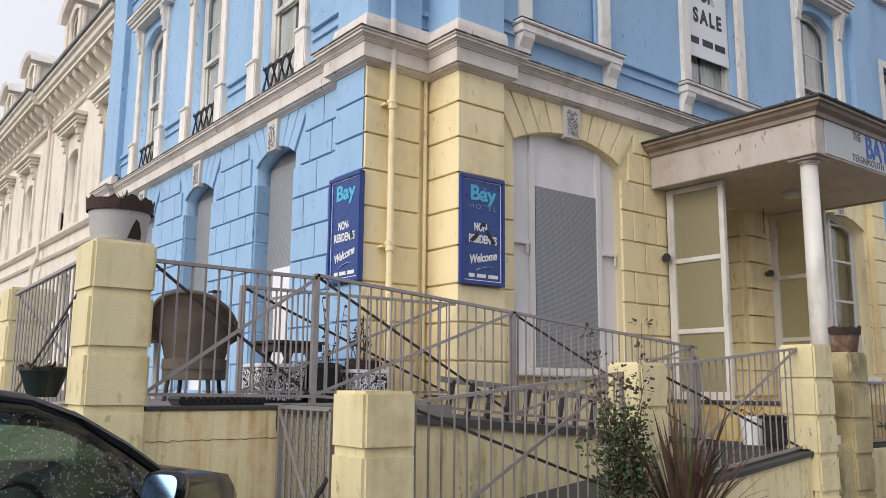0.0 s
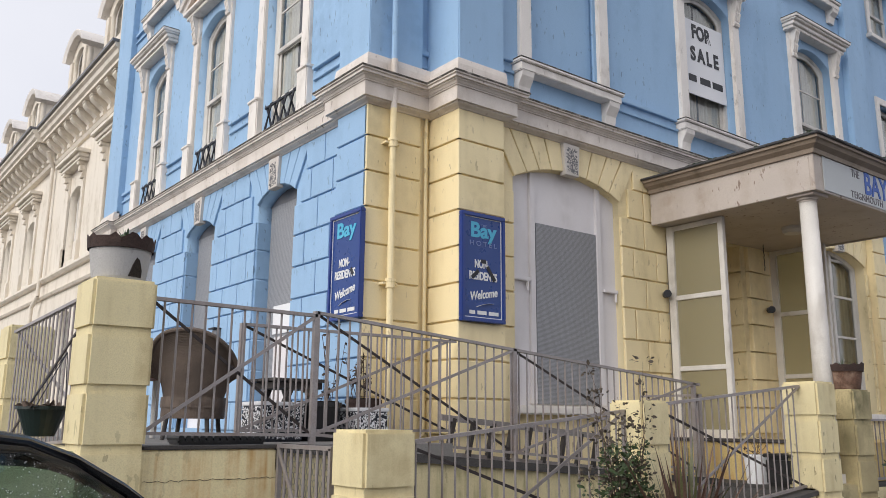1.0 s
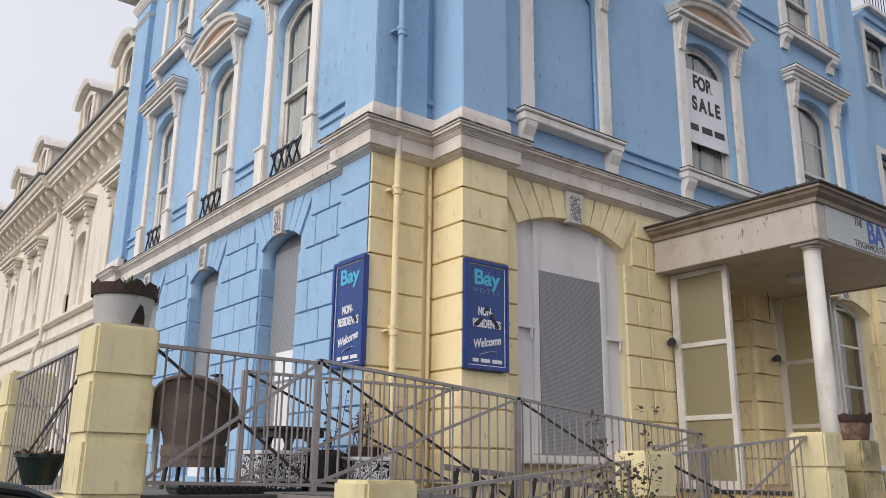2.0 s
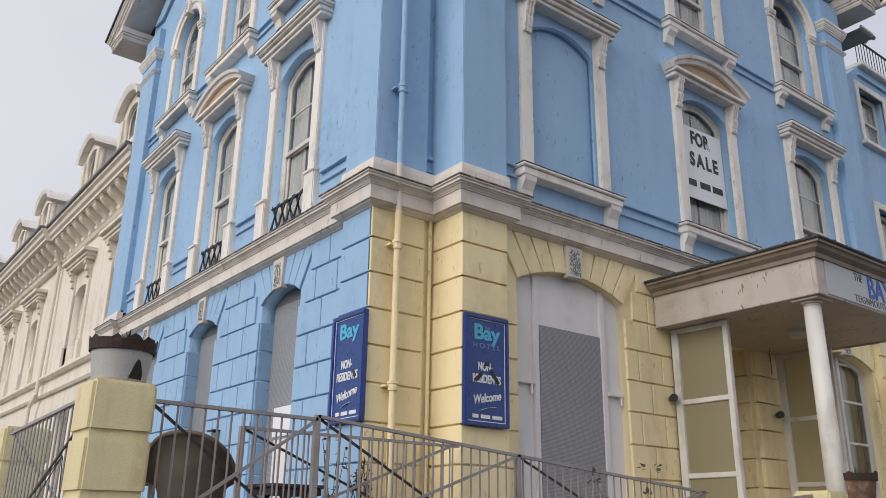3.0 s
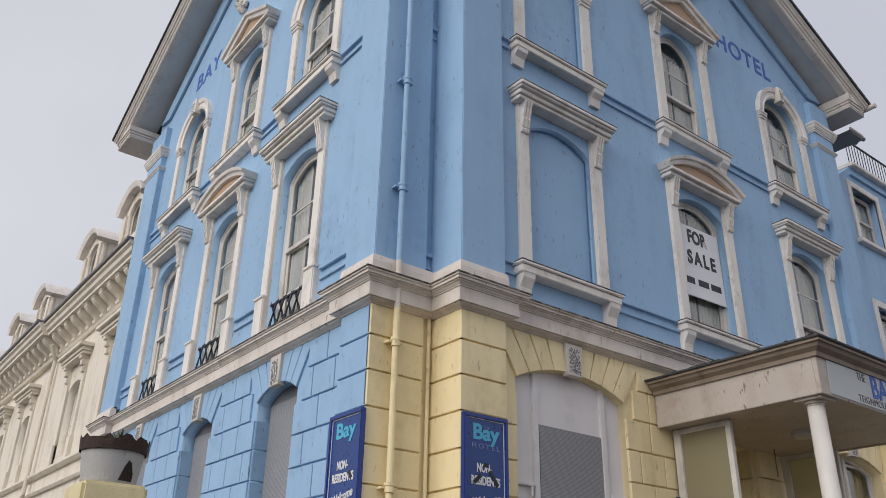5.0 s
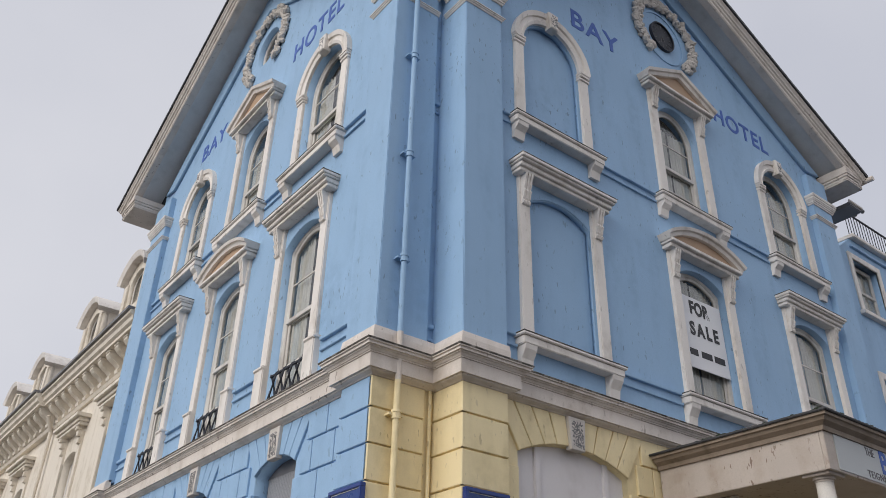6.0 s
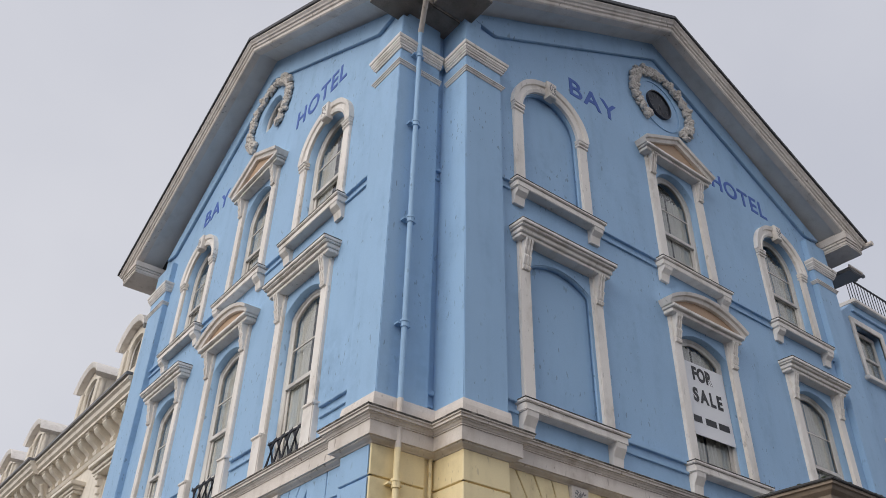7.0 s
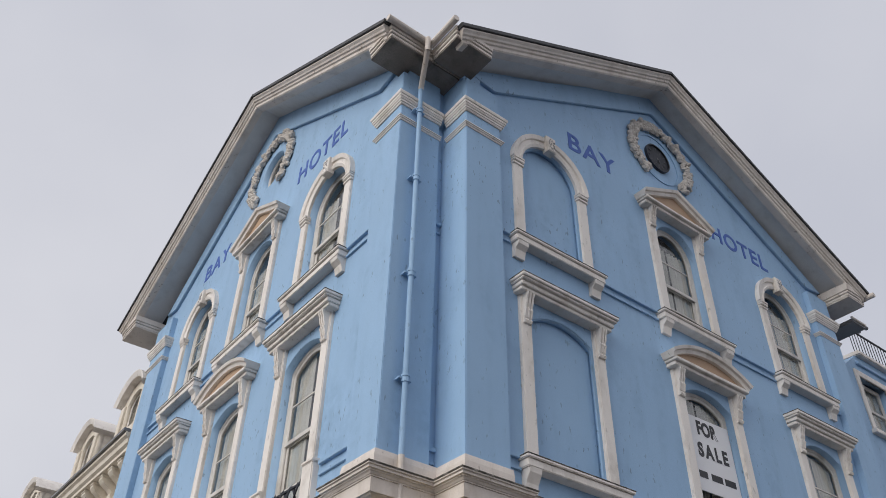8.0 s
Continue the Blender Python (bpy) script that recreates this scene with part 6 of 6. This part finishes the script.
cord = thing("strap_leaf_plant", "bronze strap-leaved plant with arching dry blades", "plant", "", (0.16, -2.68, PAVE))
bm = bmesh.new()
tuft(bm, (0, 0, 0.10), 84, 1.46, 1.0, 0.030, rng, 0.45, 8)
tagged(part("foliage", bm, BLADE, cord, "bronze-brown strap leaves"), kind="stuff")
bm = bmesh.new()
tuft(bm, (0, 0, 0.05), 60, 0.98, 1.05, 0.024, rng, 1.1, 9)
tagged(part("dry_foliage", bm, BLADE_DRY, cord, "dry straw-coloured strap leaves"), kind="stuff")
bm = bmesh.new()
tuft(bm, (0.02, 0.02, 0.12), 34, 1.38, 0.6, 0.03, rng, 0.3, 7)
tagged(part("green_foliage", bm, BLADE_GREEN, cord, "olive green strap leaves"), kind="stuff")
twig = thing("leafy_shrub", "dark leafy twigs by the mossy pillar", "shrub", "", (4.55, -2.75, PAVE))
bmw, bml = bmesh.new(), bmesh.new()
for i in range(14):
    base = Vector((rng.uniform(-0.1, 0.1), rng.uniform(-0.05, 0.05), 0))
    top = Vector((rng.uniform(-0.75, 0.3), rng.uniform(-0.2, 0.2), rng.uniform(0.6, 1.3)))
    prev = base
    for k in range(1, 9):
        p = base.lerp(top, k / 8) + Vector((rng.uniform(-0.03, 0.03), 0, rng.uniform(-0.03, 0.03)))
        bar(bmw, prev, p, 0.006, 5)
        prev = p
        for _ in range(5):
            way = (rng.uniform(-1, 1), rng.uniform(-1, 1), rng.uniform(-0.6, 0.6))
            leaf(bml, p, way, rng.uniform(0.05, 0.1), rng)
part("stem", bmw, STEM, twig)
tagged(part("foliage", bml, LEAF_DARK, twig), kind="stuff")

# ---- things on the terrace ----
chair = thing("wicker_chair", "dark brown high-backed wicker tub chair seen from behind", "chair", "", (-2.45, 1.05, TERRACE - 0.04))
chair.rotation_euler.z = radians(-38)


def tub_shell(r0, r1, z0, z1, a0, a1, flare, n=40, dip=0.0):
    bm = bmesh.new()
    grid = []
    m = 10
    for k in range(m + 1):
        t = k / m
        row = []
        for i in range(n + 1):
            a = radians(a0 + (a1 - a0) * i / n)
            e = abs(2 * i / n - 1)
            z = z0 + (z1 - dip * e ** 2.2 - z0) * t
            r = r0 + (r1 - r0) * t + flare * max(0, t - 0.75) ** 1.3
            row.append((r * math.cos(a), r * math.sin(a), z))
        grid.append(row)
    for off in (0.0, -0.03):
        vs = [[bm.verts.new((x * (1 + off / r0), y * (1 + off / r0), z)) for x, y, z in row] for row in grid]
        for p, q in zip(vs, vs[1:]):
            for i in range(n):
                bm.faces.new((p[i], p[i + 1], q[i + 1], q[i]))
    return bm


part("backrest", tub_shell(0.27, 0.35, 0.34, 1.02, 180, 360, 0.5, dip=0.42), WICKER, chair, "", smooth=True)
part("seat", bar(bmesh.new(), (0, 0, 0.30), (0, 0, 0.40), 0.31, 28), WICKER, chair)
bm = bmesh.new()
rim = []
for i in range(37):
    a = radians(180 + 180 * i / 36)
    e = abs(2 * i / 36 - 1)
    rim.append(Vector((0.43 * math.cos(a), 0.43 * math.sin(a), 1.02 - 0.42 * e ** 2.2)))
for p, q in zip(rim, rim[1:]):
    bar(bm, p, q, 0.022, 8)
part("rolled_rim", bm, WICKER, chair)
bm = bmesh.new()
for k in range(46):
    t = 0.02 + k * 0.021
    ring = []
    for i in range(25):
        a, e = radians(180 + 180 * i / 24), abs(2 * i / 24 - 1)
        z = 0.34 + (1.02 - 0.42 * e ** 2.2 - 0.34) * t
        r = 0.27 + 0.08 * t + 0.5 * max(0, t - 0.75) ** 1.3 + 0.003
        ring.append((r * math.cos(a), r * math.sin(a), z))
    for p, q in zip(ring, ring[1:]):
        flat_bar(bm, p, q, 0.003, 0.007)
tagged(part("weave", bm, WICKER, chair, "darker woven strands"), kind="stuff")
for a in (45, 135, 225, 315):
    c, s = math.cos(radians(a)), math.sin(radians(a))
    part("leg", bar(bmesh.new(), (0.30 * c, 0.30 * s, 0), (0.25 * c, 0.25 * s, 0.34), 0.022, 8), WOOD_DARK, chair)
part("apron", tub_shell(0.30, 0.30, 0.20, 0.34, 0, 360, 0.0), WICKER, chair)


def slatted_table(x, y, w, d, h, mat, label, name="garden_table"):
    t = thing(name, label, "table", "terrace tables", (x, y, TERRACE - 0.04))
    n = 5
    for i in range(n):
        a = -d / 2 + d * i / n
        part("slat", boxed(-w / 2, w / 2, a + 0.008, a + d / n - 0.008, h - 0.03, h, bev=0.005), mat, t)
    part("apron", boxed(-w / 2 + 0.05, w / 2 - 0.05, -d / 2 + 0.05, d / 2 - 0.05, h - 0.10, h - 0.035), mat, t)
    for s in (-1, 1):
        for k in (-1, 1):
            part("leg", flat_bar(bmesh.new(), (s * (w / 2 - 0.02), k * (d / 2 - 0.06), 0), (s * (w / 2 - 0.22), k * (d / 2 - 0.06), h - 0.09), 0.05, 0.06, (0, 1, 0)), mat, t)
        part("stretcher", flat_bar(bmesh.new(), (s * (w / 2 - 0.12), -d / 2 + 0.06, 0.3), (s * (w / 2 - 0.12), d / 2 - 0.06, 0.3), 0.04, 0.05), mat, t)
    return t


slatted_table(-1.55, 0.85, 0.62, 0.6, 0.60, WOOD_DARK, "small weathered dark wooden table by the boarded window")
rt = thing("round_table", "round red-brown table with white timber legs", "table", "terrace tables", (-2.62, 1.98, TERRACE - 0.04))
part("tabletop", bar(bmesh.new(), (0, 0, 0.60), (0, 0, 0.64), 0.36, 32), WOOD_RED, rt, "red-brown round top")
for a in (45, 135, 225, 315):
    c, s = math.cos(radians(a)), math.sin(radians(a))
    part("leg", bar(bmesh.new(), (0.24 * c, 0.24 * s, 0), (0.22 * c, 0.22 * s, 0.6), 0.03, 8), TIMBER, rt)


def tub_planter(x, y, r, h, mat, label, name="plant_tub", stems=10, sh=0.3):
    t = thing(name, label, "planter", "terrace planters", (x, y, TERRACE - 0.04))
    bm = bar(bmesh.new(), (0, 0, 0), (0, 0, h), r * 0.82, 24, r)
    bar(bm, (0, 0, h - 0.04), (0, 0, h), r * 1.05, 24)
    part("tub", bm, mat, t)
    part("soil", bar(bmesh.new(), (0, 0, h), (0, 0, h + 0.012), r * 0.92, 20), SOIL, t)
    rg = random.Random(int(x * 100 + y * 37) & 1023)
    bm = bmesh.new()
    for i in range(stems):
        p = Vector((rg.uniform(-r, r) * 0.6, rg.uniform(-r, r) * 0.6, h))
        q = p + Vector((rg.uniform(-0.12, 0.12), rg.uniform(-0.12, 0.12), sh * rg.uniform(0.4, 1)))
        bar(bm, p, q, 0.004, 4)
        for k in range(5):
            leaf(bm, p.lerp(q, 0.4 + 0.15 * k), (rg.uniform(-1, 1), rg.uniform(-1, 1), rg.uniform(-0.8, 0.4)), 0.05, rg)
    if stems:
        tagged(part("withered_plant", bm, STEM, t, "withered brown stems"), kind="stuff")
    return t


def worm_pot(x, y, w, h):
    """White square pot with a pierced, worm-like pattern in relief."""
    t = thing("patterned_pot", "white pot with black worm-pattern relief on the terrace", "planter", "patterned pots", (x, y, TERRACE - 0.04))
    part("body", boxed(-w / 2, w / 2, -w / 2, w / 2, 0, h, bev=0.015), IRON, t)
    bm = bmesh.new()
    rg = random.Random(int(x * 50) & 255)
    for f in range(2):
        for i in range(330):
            a, z = rg.uniform(-w / 2, w / 2), rg.uniform(0.03, h - 0.03)
            c = (a, -w / 2, z) if f == 0 else (-w / 2, a, z)
            m = Matrix.Translation(c) @ (Matrix.Rotation(rg.random() * 3, 4, "Y") if f == 0 else Matrix.Rotation(rg.random() * 3, 4, "X"))
            m = m @ Matrix.Diagonal((2.2, 0.5, 0.8, 1) if f == 0 else (0.5, 2.2, 0.8, 1))
            bmesh.ops.create_icosphere(bm, subdivisions=1, radius=0.0065, matrix=m)
    tagged(part("relief", bm, BOARD, t), kind="stuff")
    part("rim", boxed(-w / 2 - 0.008, w / 2 + 0.008, -w / 2 - 0.008, w / 2 + 0.008, h - 0.02, h + 0.015, bev=0.006), BOARD, t)


worm_pot(-2.02, 0.22, 0.42, 0.34)
worm_pot(-1.10, 0.12, 0.36, 0.30)
tub_planter(-1.56, 0.20, 0.22, 0.36, BLACK_PLASTIC, "black plastic tub with withered stems", stems=8, sh=0.25)
tub_planter(-0.98, -0.0 + 0.30, 0.18, 0.40, TERRA, "brown clay pot with dead plant stems", stems=14, sh=0.5)
tub_planter(-1.25, 0.45, 0.14, 0.34, BLACK_PLASTIC, "small black pot with tall dry stems", stems=5, sh=0.85)
for i, (x, y) in enumerate(((-3.0, -0.55), (-2.7, -0.5))):
    s = tagged(part("ridged_mat", boxed(-0.22, 0.22, -0.12, 0.12, 0, 0.05, bev=0.015), BLACK_PLASTIC, None, "", at(x, y, TERRACE - 0.04)), "dark ribbed rubber roll on the terrace floor", "mat", "rubber rolls")
    for k in range(8):
        part("rib", bar(bmesh.new(), (-0.20 + k * 0.055, -0.13, 0.05), (-0.20 + k * 0.055, 0.13, 0.05), 0.024, 8), BLACK_PLASTIC, s)
# hanging basket on the side-street rail
hb = thing("hanging_basket", "dark green plastic hanging basket with dead plants", "planter", "", (-4.08, -0.20, 0.76))
part("bowl", bar(bmesh.new(), (0, 0, 0), (0, 0, 0.20), 0.10, 24, 0.17), PLASTIC_DARK, hb)
part("rim", bar(bmesh.new(), (0, 0, 0.19), (0, 0, 0.215), 0.18, 24), PLASTIC_DARK, hb)
for a in (0, 120, 240):
    part("hanger", bar(bmesh.new(), (0.16 * math.cos(radians(a)), 0.16 * math.sin(radians(a)), 0.2), (0.14, 0.02, 0.62), 0.004, 5), IRON, hb)
bm = bmesh.new()
for i in range(60):
    leaf(bm, (rng.uniform(-0.14, 0.14), rng.uniform(-0.14, 0.14), 0.21), (rng.uniform(-1, 1), rng.uniform(-1, 1), rng.uniform(-0.4, 0.6)), 0.06, rng)
tagged(part("dead_plants", bm, STEM, hb), kind="stuff")
# ladder lying along the upper ramp
lad = thing("ladder", "grey metal ladder lying on its side along the ramp", "ladder", "", (-0.7, -0.62, 0.56))
la, lb = Vector((0, 0, 0.0)), Vector((2.25, 0, -0.19))
for h in (0.03, 0.37):
    part("rail", flat_bar(bmesh.new(), la + Vector((0, 0, h)), lb + Vector((0, 0, h)), 0.03, 0.055), GALV, lad)
for i in range(9):
    k = (i + 0.5) / 9
    p = la.lerp(lb, k)
    part("rung", flat_bar(bmesh.new(), p + Vector((-0.05, 0, 0.04)), p + Vector((0.03, 0, 0.37)), 0.04, 0.045, (0, 1, 0)), WOOD_DARK, lad)
# buckets and bin by the stained wall
tub = thing("white_bucket", "white plastic bucket with a dead plant", "bucket", "", (3.12, -1.50, 0.24))
tub.scale = (0.8, 0.8, 0.85)
part("pail", bar(bmesh.new(), (0, 0, 0), (0, 0, 0.36), 0.15, 24, 0.18), BOARD, tub)
part("rim", bar(bmesh.new(), (0, 0, 0.34), (0, 0, 0.37), 0.19, 24), BOARD, tub)
bm = bmesh.new()
for i in range(10):
    q = Vector((rng.uniform(-0.2, 0.2), rng.uniform(-0.15, 0.15), rng.uniform(0.4, 0.62)))
    bar(bm, (0, 0, 0.36), q, 0.004, 4)
    for k in range(3):
        leaf(bm, q, (rng.uniform(-1, 1), rng.uniform(-1, 1), rng.uniform(-1, 0.5)), 0.05, rng)
tagged(part("dead_plant", bm, STEM, tub), kind="stuff")
bn = tagged(part("storage_box", boxed(-0.2, 0.2, -0.14, 0.14, 0, 0.30, bev=0.03), BLACK_PLASTIC, None, "", at(3.10, -1.86, 0.24)), "dark grey plastic storage box on the landing", "box")
part("lid", boxed(-0.22, 0.22, -0.16, 0.16, 0.30, 0.335, bev=0.012), BLACK_PLASTIC, bn)
# small lamps on the blue front
for u, z in ((-4.62, 2.12), (-7.1, 2.0)):
    lm = tagged(part("wall_lamp", boxed(-0.10, 0.10, -0.06, 0.05, -0.07, 0.07, bev=0.02), LEAD, None, "", L_FRAME @ at(u, PW, z)), "small grey floodlight on the blue wall", "lamp", "wall lamps")
    part("hood", boxed(-0.11, 0.11, -0.12, 0.02, 0.06, 0.085, bev=0.008), BLACK_PLASTIC, lm)

# ---- parked car ----
car = thing("car", "dark wet hatchback parked at the kerb, beaded with rain", "car", "", (-5.41, -3.05, GROUND))
car.rotation_euler.z = radians(45)


def loft(bm, stations, close=True):
    rows = [[bm.verts.new(p) for p in st] for st in stations]
    for a, b in zip(rows, rows[1:]):
        for i in range(len(a) - 1):
            bm.faces.new((a[i], a[i + 1], b[i + 1], b[i]))
    if close:
        bm.faces.new(rows[0])
        bm.faces.new(rows[-1][::-1])
    return rows


def lower_section(x, w, zt, zb, crown):
    pts = []
    for y, z in ((-0.92, zb), (-1.0, zb + 0.12), (-1.0, zb + (zt - zb) * 0.55), (-0.965, zt - 0.06), (-0.92, zt), (-0.6, zt + crown * 0.6), (-0.3, zt + crown * 0.9), (0, zt + crown)):
        pts.append((x, y * w, z))
    return pts + [(p[0], -p[1], p[2]) for p in pts[-2::-1]]


bm = bmesh.new()
loft(bm, [lower_section(*s) for s in ((-2.08, 0.70, 0.78, 0.35, 0.02), (-2.02, 0.80, 0.92, 0.25, 0.02), (-1.5, 0.87, 1.00, 0.2, 0.0), (-0.4, 0.89, 0.99, 0.2, 0.0), (0.9, 0.88, 0.985, 0.2, 0.03),
                                      (1.25, 0.88, 1.05, 0.2, 0.06), (1.6, 0.88, 1.05, 0.2, 0.05), (1.88, 0.86, 1.01, 0.22, 0.04), (2.06, 0.81, 0.94, 0.25, 0.03), (2.2, 0.70, 0.82, 0.28, 0.02), (2.3, 0.55, 0.52, 0.32, 0.01))])
part("body", bm, CAR_PAINT, car, "", smooth=True)
ROOF = [(-1.85, 1.12), (-1.45, 1.44), (-0.9, 1.53), (-0.3, 1.53), (0.15, 1.495), (0.45, 1.42), (0.62, 1.365)]
bm = bmesh.new()
st = []
for x, z in ROOF:
    w = 0.60 if x < -1.5 else 0.62
    top = [(x, y, z - (abs(y) / 0.66) ** 4 * 0.05) for y in (-w - 0.04, -w, -0.4, -0.2, 0, 0.2, 0.4, w, w + 0.04)]
    st.append(top)
loft(bm, st, False)
for s in (-1, 1):
    loft(bm, [[(x, s * 0.64, z - 0.10), (x, s * 0.665, z - 0.055)] for x, z in ROOF], False)
roof = part("roof", bm, CAR_PAINT, car, "", smooth=True)
sol = roof.modifiers.new("thickness", "SOLIDIFY")
sol.thickness = 0.03
for s in (-1, 1):
    bm = bmesh.new()
    pts = [(-0.6, 0.655, 1.475), (-0.2, 0.655, 1.48), (0.12, 0.66, 1.45), (0.45, 0.67, 1.37), (0.8, 0.705, 1.235), (1.1, 0.75, 1.085), (1.28, 0.785, 0.99)]
    sec = [(0.045 * math.cos(k * 0.7854), 0.028 * math.sin(k * 0.7854)) for k in range(8)]
    loft(bm, [[(x + 0.4 * a, s * (y + a * 0.75), z + b) for a, b in sec + sec[:1]] for x, y, z in pts])
    part("windscreen_pillar", bm, CAR_PAINT, car, "", smooth=True)
    bm = bmesh.new()
    pts = [(-1.5, 0.66, 1.36), (-0.9, 0.665, 1.425), (-0.3, 0.668, 1.445), (0.12, 0.665, 1.42), (0.45, 0.68, 1.335), (0.8, 0.715, 1.185), (1.1, 0.76, 1.03)]
    for p, q in zip(pts, pts[1:]):
        flat_bar(bm, (p[0], s * p[1], p[2]), (q[0], s * q[1], q[2]), 0.03, 0.03)
    part("window_trim", bm, CAR_TRIM, car)
    for x, wd in ((-0.32, 0.08), (0.72, 0.035), (-1.35, 0.16)):
        zt = 1.43 if x < 0 else 1.21
        part("door_pillar", flat_bar(bmesh.new(), (x + (0.06 if x > 0.5 else 0), s * 0.855, 0.99), (x - (0.0 if x < 0.5 else 0.06), s * (0.68 if x < 0.5 else 0.72), zt), wd, 0.03, (0, 1, 0)), CAR_TRIM, car)
    for xs in (((-1.3, 1.38), (-0.35, 1.43)), ((-0.28, 1.43), (0.14, 1.41), (0.45, 1.33), (0.70, 1.22)), ((0.76, 1.19), (1.08, 1.02))):
        bm = bmesh.new()
        lo = [bm.verts.new((x, s * 0.86, 0.985)) for x, z in xs]
        hi = [bm.verts.new((x, s * (0.86 - 0.43 * (z - 0.985)), z)) for x, z in xs]
        for i in range(len(xs) - 1):
            bm.faces.new((lo[i], lo[i + 1], hi[i + 1], hi[i]))
        gp = part("side_window", bm, CAR_GLASS, car, "rain-spotted side glass")
        gp.visible_shadow = False
    # door mirror
    bm = bmesh.new()
    shape = [(math.copysign(abs(math.cos(k * 0.2618)) ** 0.55, math.cos(k * 0.2618)), math.copysign(abs(math.sin(k * 0.2618)) ** 0.6, math.sin(k * 0.2618))) for k in range(25)]
    loft(bm, [[(x, s * (0.985 + 0.085 * q * a), 1.075 + 0.072 * q * b) for a, b in shape] for x, q in ((0.645, 1.0), (0.70, 1.0), (0.76, 0.88), (0.80, 0.6), (0.815, 0.2))])
    mr = part("mirror_housing", bm, CAR_PAINT, car, "rounded dark mirror housing", smooth=True)
    bm = bmesh.new()
    loft(bm, [[(x + 0.022 * b, s * (0.985 + 0.074 * a), 1.075 + 0.060 * b) for a, b in shape] for x in (0.618, 0.630)])
    part("mirror_glass", bm, MIRROR, mr, "mirror glass, blue reflection of the hotel put in its colour")
    part("mirror_foot", flat_bar(bmesh.new(), (0.80, s * 0.84, 0.98), (0.76, s * 0.93, 1.05), 0.06, 0.05), CAR_TRIM, mr)
    part("headlight", boxed(1.96, 2.13, *sorted((s * 0.55, s * 0.78)), 0.72, 0.86, bev=0.05), LAMP_CLEAR, car, "clear headlight", smooth=True)
    part("door_handle", boxed(-0.25, -0.05, *sorted((s * 0.885, s * 0.915)), 0.86, 0.89, bev=0.01), CAR_PAINT, car)
    for x in (-1.35, 1.28):
        wh_ = part("wheel", bar(bmesh.new(), (x, s * 0.66, 0.31), (x, s * 0.88, 0.31), 0.31, 32), RUBBER, car)
        part("rim", bar(bmesh.new(), (x, s * 0.86, 0.31), (x, s * 0.895, 0.31), 0.20, 24), ALLOY, wh_)
for pts, nm in ((((0.55, 0.62, 1.40), (1.26, 0.74, 0.99)), "windscreen"), (((-1.84, 0.58, 1.11), (-2.0, 0.70, 0.95)), "rear_window")):
    bm = bmesh.new()
    (xa, wa, za), (xb, wb, zb_) = pts
    rows = [[bm.verts.new((xa + (0.05 * (1 - (k / 4) ** 2) if nm == "windscreen" else 0), wa * k / 4, za)) for k in range(-4, 5)],
            [bm.verts.new((xb + (0.12 * (1 - (k / 4) ** 2) if nm == "windscreen" else 0), wb * k / 4, zb_)) for k in range(-4, 5)]]
    for i in range(8):
        bm.faces.new((rows[0][i], rows[0][i + 1], rows[1][i + 1], rows[1][i]))
    gp = part(nm, bm, CAR_GLASS, car, "", smooth=True)
    gp.visible_shadow = False
part("dashboard", boxed(0.75, 1.25, -0.72, 0.72, 0.80, 0.965, bev=0.05), CAR_SEAT, car)
for s in (-1, 1):
    seat = part("seat", boxed(-0.55, 0.05, s * 0.36 - 0.24, s * 0.36 + 0.24, 0.35, 0.58, bev=0.06), CAR_SEAT, car)
    part("seat_back", boxed(-0.66, -0.48, s * 0.36 - 0.23, s * 0.36 + 0.23, 0.5, 1.12, bev=0.06), CAR_SEAT, seat)
    part("headrest", boxed(-0.66, -0.56, s * 0.36 - 0.13, s * 0.36 + 0.13, 1.14, 1.30, bev=0.04), CAR_SEAT, seat)
bm = bmesh.new()
for i in range(28):
    a, b = 6.2832 * i / 28, 6.2832 * (i + 1) / 28
    bar(bm, (0.52 + 0.07 * math.sin(a), -0.36 + 0.18 * math.cos(a), 0.92 + 0.17 * math.sin(a)), (0.52 + 0.07 * math.sin(b), -0.36 + 0.18 * math.cos(b), 0.92 + 0.17 * math.sin(b)), 0.014, 6)
bar(bm, (0.52, -0.36, 0.92), (0.8, -0.36, 0.85), 0.03, 8)
part("steering_wheel", bm, CAR_TRIM, car)
# rain beads on the glass and the paint
rng = random.Random(9)
bm = bmesh.new()
for i in range(700):
    x = rng.uniform(-0.5, 0.9)
    z = rng.uniform(1.0, 1.42 if x < 0.15 else 1.42 - (x - 0.15) * 0.42)
    bmesh.ops.create_icosphere(bm, subdivisions=1, radius=rng.uniform(0.0012, 0.0028), matrix=Matrix.Translation((x, -0.862 + 0.43 * (z - 0.985), z)))
tagged(part("rain_drops", bm, LAMP_CLEAR, car, "beads of rain"), kind="stuff")
